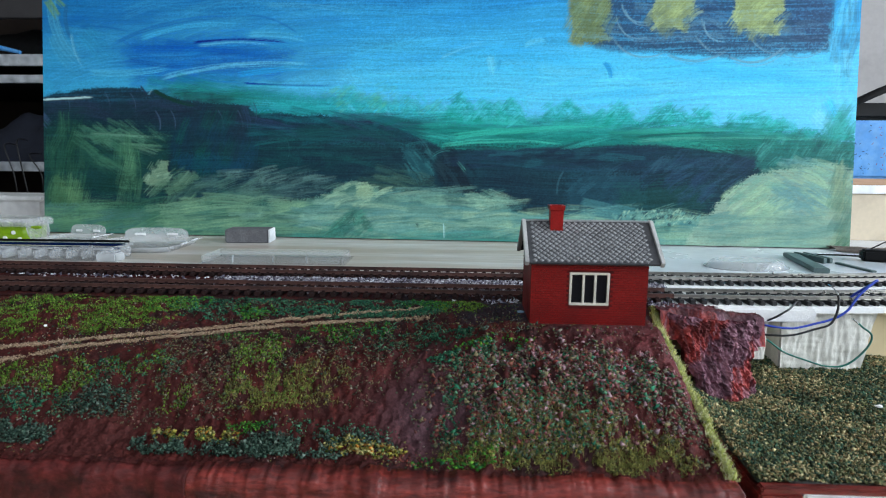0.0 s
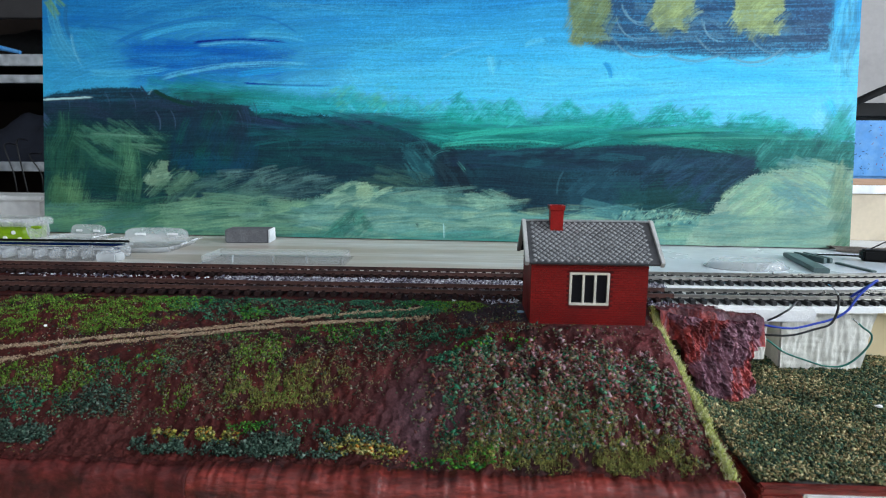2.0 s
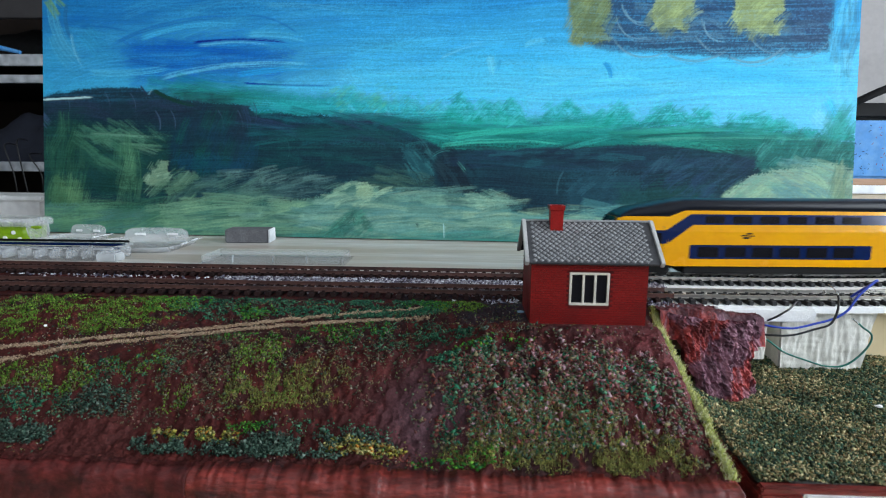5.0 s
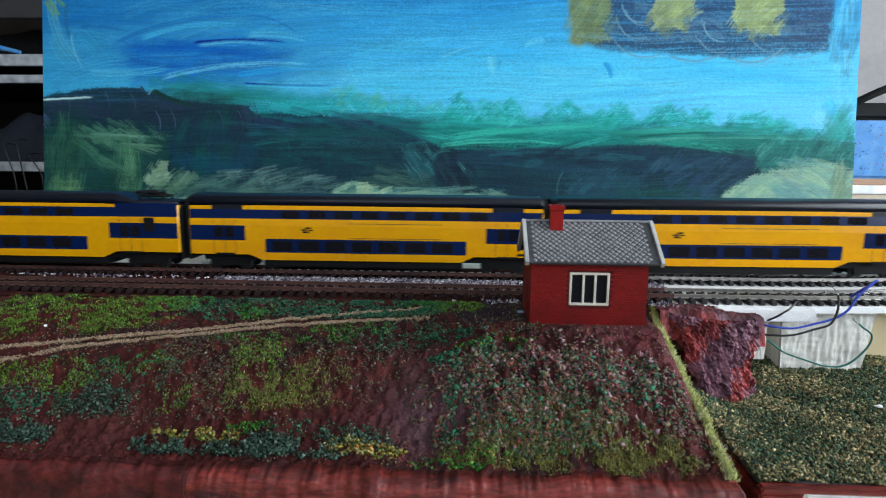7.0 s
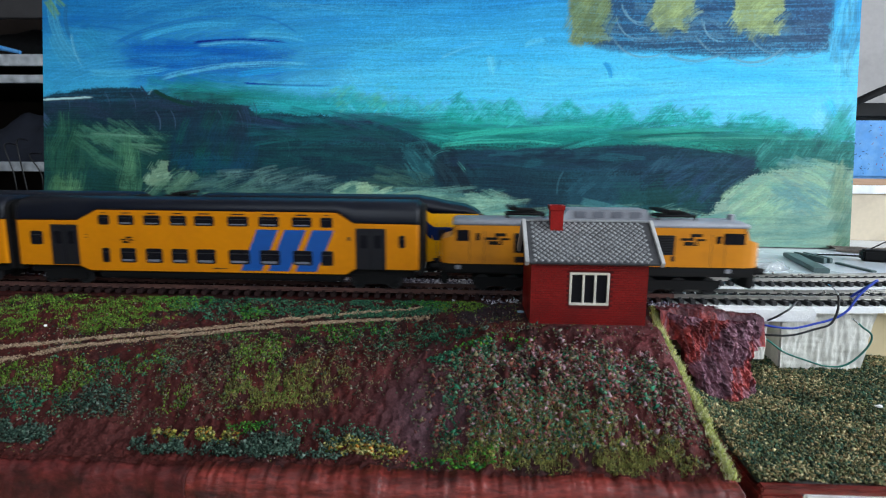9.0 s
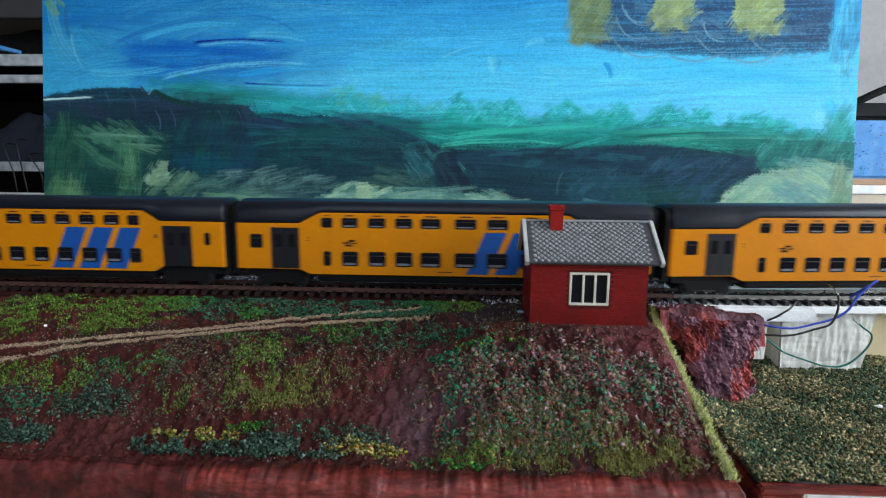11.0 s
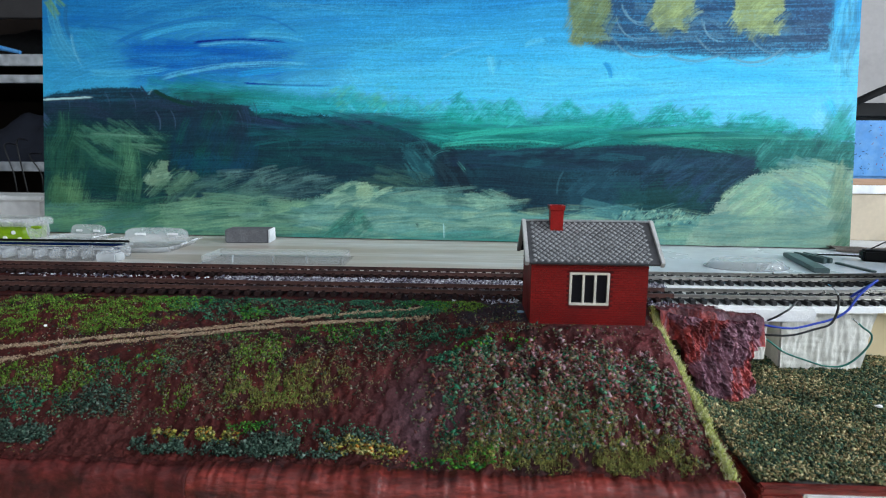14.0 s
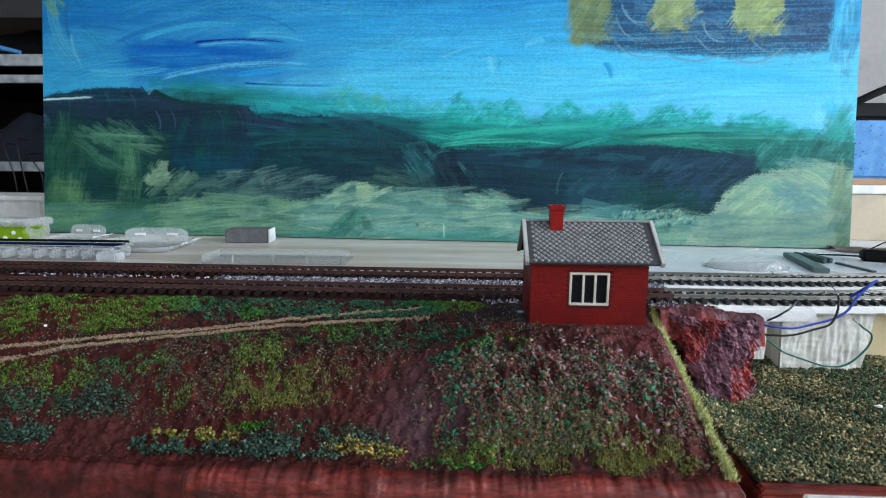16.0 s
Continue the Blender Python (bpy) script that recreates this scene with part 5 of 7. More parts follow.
    wash([(780, 124), (796, 135), (815, 144), (833, 139), (854, 125)], (22, 160, 146), 0.78, 5, 0.55)
    hatch(789, 834, 126, 144, 30, 0.72, 10, 5.8, [(24, 160, 146), (60, 180, 178), (16, 132, 112), (100, 200, 215)], 0.3, 0.0)
    hatch(822, 850, 125, 143, 10, -0.8, 9, 5.5, [(50, 172, 170), (120, 205, 230)], 0.22, 0.0)
    wash([(823, 122), (831, 130), (841, 136), (851, 134), (863, 122)], (22, 160, 146), 0.78, 5, 0.55)
    hatch(827, 852, 123, 136, 30, 0.72, 10, 5.8, [(24, 160, 146), (60, 180, 178), (16, 132, 112), (100, 200, 215)], 0.3, 0.0)
    hatch(846, 861, 122, 134, 10, -0.8, 9, 5.5, [(50, 172, 170), (120, 205, 230)], 0.22, 0.0)
    wash([(852, 116), (861, 121), (871, 124), (880, 125), (892, 117)], (22, 160, 146), 0.78, 5, 0.55)
    hatch(857, 881, 118, 124, 30, 0.72, 10, 5.8, [(24, 160, 146), (60, 180, 178), (16, 132, 112), (100, 200, 215)], 0.3, 0.0)
    hatch(875, 890, 116, 122, 10, -0.8, 9, 5.5, [(50, 172, 170), (120, 205, 230)], 0.22, 0.0)
    wash([(893, 113), (899, 130), (907, 145), (915, 133), (925, 113)], (22, 160, 146), 0.78, 5, 0.55)
    hatch(896, 915, 114, 144, 30, 0.72, 10, 5.8, [(24, 160, 146), (60, 180, 178), (16, 132, 112), (100, 200, 215)], 0.3, 0.0)
    hatch(911, 923, 113, 143, 10, -0.8, 9, 5.5, [(50, 172, 170), (120, 205, 230)], 0.22, 0.0)
    hatch(349, 440, 150, 175, 30, 0.6, 14, 6.6, [(110, 175, 130), (90, 170, 150)], 0.22, 0.0)
    # green band
    hatch(336, 691, 103, 141, 88, 0.02, 81, 7.8, [(40, 160, 150), (16, 110, 104), (70, 180, 170), (12, 84, 92)], 0.25, 0.013)
    hatch(686, 856, 106, 128, 62, 0.03, 63, 7.2, [(30, 110, 100), (60, 160, 140), (20, 84, 84)], 0.28, 0.018)
    dab(493, 116, 679, 128, 8, (60, 170, 150), 0.55, 4)
    dab(480, 107, 618, 109, 5, (80, 180, 160), 0.5, 5)
    dab(691, 117, 845, 122, 3, (20, 80, 80), 0.6, 3)
    dab(695, 113, 914, 113, 4, (110, 180, 160), 0.35, 4)
    # dark hills
    wash([(-5, 159), (17, 167), (53, 172), (124, 174), (132, 166), (138, 171), (159, 162), (190, 155), (255, 152), (262, 142), (336, 141), (395, 135), (441, 123), (474, 109), (480, 104), (556, 102), (625, 105), (692, 109), (770, 104), (826, 92), (826, 80), (795, 59), (770, 28), (621, 24), (558, 35), (520, 48), (337, 40), (262, 39), (51, 30), (-7, 41)], (25, 50, 64), 0.96, 2.5, 0.12)
    wash([(262, 141), (336, 141), (395, 135), (441, 121), (474, 109), (389, 111), (262, 121)], (30, 60, 84), 0.6, 6, 0.5)
    hatch(262, 454, 111, 140, 75, -0.1, 72, 6.6, [(56, 66, 96), (20, 76, 84), (16, 34, 48), (30, 110, 120)], 0.28, 0.027)
    hatch(262, 428, 78, 128, 62, -0.03, 63, 10.0, [(22, 66, 70), (18, 40, 54), (28, 84, 84)], 0.25, 0.009)
    wash([(2, 159), (53, 171), (124, 172), (159, 159), (255, 150), (255, 111), (158, 127), (2, 140)], (40, 48, 66), 0.5, 8, 0.4)
    hatch(9, 255, 133, 169, 62, 0.0, 36, 10.0, [(52, 58, 84), (28, 40, 56), (30, 60, 66)], 0.25, 0.023)
    dab(27, 167, 34, 144, 2, (84, 92, 116), 0.45, 3)
    dab(53, 167, 59, 144, 2, (84, 92, 116), 0.45, 3)
    dab(78, 167, 84, 144, 2, (84, 92, 116), 0.45, 3)
    dab(109, 167, 116, 144, 2, (84, 92, 116), 0.45, 3)
    dab(141, 146, 147, 122, 2, (84, 92, 116), 0.45, 3)
    dab(159, 147, 165, 122, 2, (84, 92, 116), 0.45, 3)
    dab(217, 147, 224, 122, 2, (84, 92, 116), 0.45, 3)
    dab(241, 147, 248, 122, 2, (84, 92, 116), 0.45, 3)
    dab(-1, 158, 64, 161, 4.6, (206, 206, 208), 0.95, 0)
    dab(-4, 139, 7, 127, 14, (76, 86, 116), 0.6, 0)
    dab(0, 158, 17, 165, 4, (52, 54, 78), 0.8, 2)
    dab(133, 164, 139, 171, 2.5, (150, 164, 178), 0.5, 0)
    dab(139, 170, 193, 152, 6, (22, 56, 48), 0.8, -3)
    dab(124, 175, 132, 164, 4, (46, 50, 72), 0.7, 0)
    dab(259, 154, 262, 134, 6, (60, 76, 94), 0.55, 2)
    dab(248, 150, 255, 124, 10, (52, 66, 92), 0.45, 2)
    hatch(165, 255, 57, 147, 50, 1.2, 31, 18.4, [(24, 62, 84), (20, 74, 72), (30, 50, 70), (18, 84, 66)], 0.22, 0.023)
    wash([(158, 90), (200, 96), (255, 87), (242, 74), (172, 77)], (20, 72, 96), 0.55, 8, 0.4)
    dab(298, 117, 302, 88, 2, (70, 116, 120), 0.5, 4)
    dab(262, 107, 336, 114, 4, (30, 90, 92), 0.5, 2)
    # left brush
    wash([(-1, 133), (45, 133), (158, 117), (158, 47), (-2, 45)], (32, 74, 62), 0.62, 9, 0.45)
    hatch(1, 52, 45, 133, 42, 1.35, 32, 12.8, [(52, 92, 74), (28, 66, 54), (70, 108, 84)], 0.28, 0.0)
    hatch(52, 148, 106, 129, 50, -0.5, 31, 5.0, [(92, 126, 104), (60, 100, 84), (120, 150, 124)], 0.28, 0.0)
    hatch(45, 123, 76, 110, 42, -0.62, 36, 8.3, [(60, 104, 84), (44, 84, 72), (90, 126, 100)], 0.25, 0.0)
    hatch(52, 116, 114, 117, 10, -0.05, 36, 7.2, [(110, 142, 118), (90, 126, 104)], 0.33, 0.0)
    dab(59, 119, 158, 113, 2.4, (126, 150, 128), 0.55, 0)
    dab(99, 106, 151, 102, 6, (110, 136, 110), 0.5, 0)
    dab(120, 102, 144, 94, 9, (104, 124, 106), 0.6, 0)
    dab(101, 105, 106, 46, 7, (84, 118, 90), 0.6, 2)
    dab(108, 105, 113, 46, 7, (84, 118, 90), 0.6, 2)
    dab(115, 105, 120, 46, 7, (84, 118, 90), 0.6, 2)
    hatch(91, 123, 43, 107, 22, 1.45, 27, 10.0, [(116, 146, 112), (70, 106, 84)], 0.28, 0.0)
    wash([(88, 76), (123, 77), (123, 43), (59, 42)], (24, 62, 54), 0.55, 8, 0.4)
    wash([(14, 42), (13, 67), (18, 70), (28, 58), (39, 49), (48, 52), (50, 8), (0, 7)], (98, 124, 88), 0.75, 4, 0.4)
    hatch(1, 52, -6, 66, 42, 1.3, 31, 12.8, [(120, 144, 104), (84, 112, 82), (60, 96, 72)], 0.28, 0.0)
    wash([(127, 62), (142, 77), (147, 86), (156, 86), (158, 70), (154, 60), (141, 57)], (166, 172, 142), 0.85, 3, 0.4)
    hatch(130, 157, 59, 84, 15, 1.0, 8, 7.2, [(186, 188, 160), (140, 152, 126)], 0.33, 0.0)
    wash([(151, 56), (170, 72), (190, 76), (195, 68), (179, 57), (156, 47)], (116, 136, 112), 0.75, 4, 0.5)
    hatch(137, 195, 43, 74, 32, 0.55, 22, 8.9, [(146, 158, 132), (100, 122, 100), (70, 96, 84)], 0.3, 0.0)
    # middle brush
    hatch(207, 350, 43, 76, 119, 0.16, 31, 6.1, [(96, 116, 116), (60, 84, 86), (124, 140, 134), (36, 58, 66)], 0.28, 0.045)
    hatch(179, 276, 29, 62, 62, 0.25, 36, 6.6, [(86, 108, 104), (50, 80, 76), (110, 130, 116)], 0.28, 0.027)
    wash([(436, 104), (454, 107), (467, 93), (473, 76), (465, 68), (447, 80), (436, 93)], (46, 96, 104), 0.6, 5, 0.5)
    hatch(437, 474, 68, 107, 32, -0.9, 20, 6.1, [(76, 130, 134), (40, 84, 92), (24, 48, 60)], 0.3, 0.09)
    wash([(474, 90), (487, 98), (497, 90), (517, 65), (521, 52), (494, 52), (478, 67)], (22, 36, 48), 0.8, 4, 0.3)
    hatch(478, 519, 55, 96, 28, -0.95, 22, 5.8, [(40, 60, 70), (16, 28, 40)], 0.33, 0.068)
    dab(471, 95, 493, 101, 3, (70, 130, 130), 0.5, 3)
    dab(501, 89, 509, 80, 5, (80, 130, 120), 0.55, 0)
    dab(439, 105, 474, 109, 4, (40, 100, 104), 0.5, 3)
    hatch(396, 468, 50, 80, 38, -0.15, 36, 7.2, [(70, 96, 88), (40, 70, 72), (90, 110, 94)], 0.25, 0.036)
    # hills right of the middle
    hatch(519, 817, 81, 103, 58, -0.02, 81, 10.0, [(36, 56, 80), (26, 44, 62), (30, 72, 84)], 0.25, 0.013)
    wash([(620, 69), (656, 84), (699, 76), (712, 45), (688, 28), (621, 26)], (44, 82, 98), 0.5, 8, 0.55)
    hatch(627, 699, 28, 82, 50, 0.7, 22, 7.2, [(60, 98, 112), (40, 74, 88), (30, 60, 74)], 0.22, 0.068)
    wash([(675, 63), (777, 71), (772, 34), (676, 29)], (26, 76, 66), 0.5, 12, 0.5)
    hatch(712, 817, 52, 99, 55, 0.65, 27, 8.3, [(46, 70, 98), (36, 58, 82), (54, 84, 104)], 0.22, 0.045)
    hatch(717, 740, 82, 95, 15, 0.7, 14, 5.8, [(52, 80, 96)], 0.28, 0.0)
    wash([(532, 81), (557, 81), (614, 50), (596, 28), (558, 40), (526, 55)], (22, 46, 62), 0.6, 8, 0.3)
    dab(611, 53, 619, 81, 2, (70, 100, 112), 0.35, 3)
    hatch(557, 692, 90, 102, 25, 0.02, 54, 6.6, [(20, 36, 52), (40, 90, 100)], 0.28, 0.013)
    # trees at the edge
    wash([(819, 106), (828, 115), (840, 121), (843, 114), (868, 127), (871, 118), (885, 121), (897, 117), (908, 114), (920, 123), (923, 77), (820, 83)], (48, 116, 110), 0.75, 4, 0.4)
    hatch(826, 917, 86, 117, 75, 1.0, 14, 6.1, [(40, 100, 96), (70, 140, 130), (30, 84, 84), (90, 160, 150)], 0.28, 0.045)
    hatch(891, 921, 114, 150, 32, 1.1, 18, 8.3, [(60, 150, 140), (80, 170, 170), (40, 120, 110)], 0.28, 0.0)
    # ground
    wash([(-14, 34), (51, 34), (158, 29), (262, 36), (337, 45), (363, 58), (376, 65), (396, 64), (423, 50), (468, 49), (494, 47), (519, 55), (532, 52), (555, 42), (562, 33), (621, 26), (767, 26), (926, 37), (929, -18), (-15, -41)], (104, 134, 122), 0.92, 4, 0.5)
    hatch(0, 242, -10, 38, 100, 0.12, 45, 10.6, [(84, 118, 92), (116, 144, 110), (60, 100, 80), (130, 156, 116)], 0.25, 0.023)
    hatch(158, 337, -7, 45, 100, 0.1, 63, 8.9, [(140, 158, 128), (98, 130, 112), (66, 104, 96), (158, 172, 138)], 0.33, 0.018)
    hatch(337, 576, -3, 53, 212, 0.05, 63, 7.2, [(160, 172, 154), (126, 150, 140), (84, 118, 112), (182, 186, 158), (104, 142, 142)], 0.34, 0.023)
    hatch(559, 778, -1, 39, 138, 0.0, 54, 7.2, [(172, 180, 152), (140, 164, 150), (110, 146, 144), (92, 134, 136)], 0.33, 0.013)
    hatch(347, 419, 40, 62, 50, 0.35, 18, 5.0, [(170, 178, 152), (130, 150, 134), (70, 100, 96), (196, 196, 164)], 0.3, 0.068)
    wash([(382, 49), (386, 60), (392, 65), (399, 63), (406, 51), (398, 46)], (188, 186, 150), 0.7, 4, 0.5)
    hatch(502, 557, 37, 54, 45, -0.3, 14, 5.0, [(160, 176, 156), (120, 146, 136), (190, 194, 166)], 0.28, 0.068)
    hatch(429, 520, 40, 51, 32, 0.05, 27, 5.8, [(140, 160, 140), (60, 90, 92)], 0.28, 0.0)
    wash([(341, -2), (357, 15), (374, 30), (390, 31), (401, 20), (404, 8), (390, 15), (364, -2)], (46, 94, 86), 0.75, 4, 0.45)
    hatch(341, 403, -3, 32, 42, 0.6, 18, 6.6, [(40, 80, 76), (70, 120, 106), (96, 144, 126)], 0.3, 0.045)
    hatch(337, 621, -6, 9, 38, 0, 72, 7.2, [(90, 150, 140), (60, 120, 112)], 0.25, 0.0)
    dab(454, 19, 457, 14, 2.5, (36, 70, 70), 0.8, 0)
    dab(486, 18, 487, 2, 2.6, (200, 208, 208), 0.7, 0)
    hatch(676, 769, 22, 38, 175, 0.9, 3, 3.0, [(176, 182, 158), (120, 150, 140), (40, 70, 80)], 0.61, 0.0)
    hatch(228, 337, 17, 29, 20, 0, 23, 6.1, [(60, 92, 86), (160, 176, 160)], 0.28, 0.0)
    # pale mound
    wash([(762, 23), (779, 39), (796, 60), (818, 76), (847, 85), (864, 88), (898, 90), (924, 86), (928, -6), (744, -10)], (186, 182, 162), 0.92, 4, 0.35)
    hatch(796, 859, 27, 73, 75, 0.6, 23, 7.8, [(196, 198, 158), (150, 172, 146), (120, 152, 140), (206, 204, 168)], 0.28, 0.054)
    hatch(843, 918, 41, 89, 75, -0.4, 31, 7.8, [(190, 194, 156), (140, 166, 150), (120, 150, 150)], 0.28, 0.068)
    hatch(768, 918, 0, 36, 100, 0.08, 45, 7.8, [(128, 148, 138), (100, 132, 128), (156, 162, 142)], 0.28, 0.023)
    hatch(848, 893, 40, 66, 25, -0.6, 20, 5.5, [(110, 140, 146)], 0.28, 0.045)
    hatch(843, 882, 40, 60, 20, 0.6, 20, 5.5, [(120, 146, 146)], 0.25, 0.045)
    hatch(902, 920, 0, 84, 32, 1.3, 27, 12.8, [(160, 156, 126), (100, 122, 106), (76, 104, 94)], 0.28, 0.0)
    dab(908, 0, 924, 15, 10, (70, 108, 82), 0.65, 0)
    # cloud
    wash([(618, 291), (623, 219), (664, 212), (724, 207), (789, 202), (853, 205), (892, 208), (893, 285)], (60, 82, 114), 0.93, 4, 0.3)
    hatch(658, 890, 208, 262, 75, -0.2, 27, 7.2, [(100, 122, 150), (40, 62, 98), (80, 104, 134), (120, 144, 168)], 0.28, 0.135)
    dab(664, 229, 724, 209, 3, (128, 148, 170), 0.55, -14)
    dab(668, 224, 728, 207, 2, (150, 166, 186), 0.4, -14)
    dab(669, 248, 706, 225, 3, (128, 148, 170), 0.55, -12)
    dab(673, 243, 710, 223, 2, (150, 166, 186), 0.4, -12)
    dab(724, 207, 789, 212, 3, (128, 148, 170), 0.55, -10)
    dab(728, 202, 793, 210, 2, (150, 166, 186), 0.4, -10)
    dab(789, 204, 847, 216, 3, (128, 148, 170), 0.55, -12)
    dab(793, 199, 850, 213, 2, (150, 166, 186), 0.4, -12)
    dab(847, 206, 892, 221, 3, (128, 148, 170), 0.55, -10)
    dab(851, 201, 896, 219, 2, (150, 166, 186), 0.4, -10)
    dab(753, 228, 789, 216, 3, (128, 148, 170), 0.55, -10)
    dab(757, 224, 793, 214, 2, (150, 166, 186), 0.4, -10)
    dab(812, 222, 853, 211, 3, (128, 148, 170), 0.55, -8)
    dab(816, 217, 856, 208, 2, (150, 166, 186), 0.4, -8)
    dab(675, 261, 705, 241, 3, (128, 148, 170), 0.55, -8)
    dab(679, 256, 709, 239, 2, (150, 166, 186), 0.4, -8)
    dab(759, 246, 783, 222, 3, (128, 148, 170), 0.55, -8)
    dab(762, 241, 786, 220, 2, (150, 166, 186), 0.4, -8)
    wash([(617, 254), (621, 285), (660, 284), (665, 254), (655, 236), (665, 221), (644, 217), (627, 215), (617, 221), (623, 237)], (148, 140, 92), 0.85, 4, 0.4)
    hatch(619, 663, 218, 266, 42, 0.9, 16, 10.0, [(168, 158, 104), (116, 118, 84), (138, 144, 118)], 0.3, 0.09)
    wash([(706, 247), (714, 277), (750, 276), (749, 252), (739, 244), (744, 230), (734, 235), (714, 236)], (194, 178, 118), 0.9, 3, 0.3)
    hatch(707, 751, 228, 264, 38, 0.8, 14, 10.0, [(210, 194, 134), (160, 150, 106), (126, 124, 104)], 0.3, 0.113)
    wash([(791, 246), (798, 275), (845, 275), (844, 251), (834, 243), (839, 225), (819, 230), (799, 231)], (194, 178, 118), 0.9, 3, 0.3)
    hatch(792, 846, 223, 263, 38, 0.8, 14, 10.0, [(210, 194, 134), (160, 150, 106), (126, 124, 104)], 0.3, 0.113)
    wash([(849, 245), (862, 263), (888, 262), (892, 227), (876, 209), (852, 221)], (64, 82, 116), 0.6, 5, 0.4)
    hatch(895, 920, 186, 262, 42, 1.5, 40, 10.0, [(110, 200, 236), (70, 170, 220), (60, 100, 140), (140, 210, 240)], 0.3, 0.013)
    dab(893, 262, 901, 193, 5, (60, 90, 130), 0.55, -3)
    return np.clip(0.97 * col * (1 + 0.34 * (bristles[..., None] - 0.5) + 0.30 * (tooth[..., None] - 0.5)), 0.002, 0.9)


PAINT.node_tree.nodes["Principled BSDF"].inputs["Specular IOR Level"].default_value = 0.14


def backdrop():
    e = thing("backdrop_board", "large board painted with blue sky and green hills", "painting", m=BOARD)
    nx, nz = 1240, 440
    top = 0.330
    u, v = np.linspace(0, BOARD_W * 1000, nx), np.linspace(0, top * 1000, nz)
    U, V = np.meshgrid(u, v)
    col = canvas_colours(U, V).reshape(-1, 3)
    pts = np.c_[U.ravel() / 1000, np.full(U.size, -0.0006), V.ravel() / 1000]
    ob = new("painting", mesh_arrays("painting", pts, grid_faces(nx, nz), PAINT, col))
    ob.parent = e
    tagged(ob, "brushed acrylic landscape with blue sky and dark hills")
    part("board", boxed(0, BOARD_W, 0.0, 0.009, 0, top, 0.0008), BOARD_EDGE, e)
    return e


backdrop()

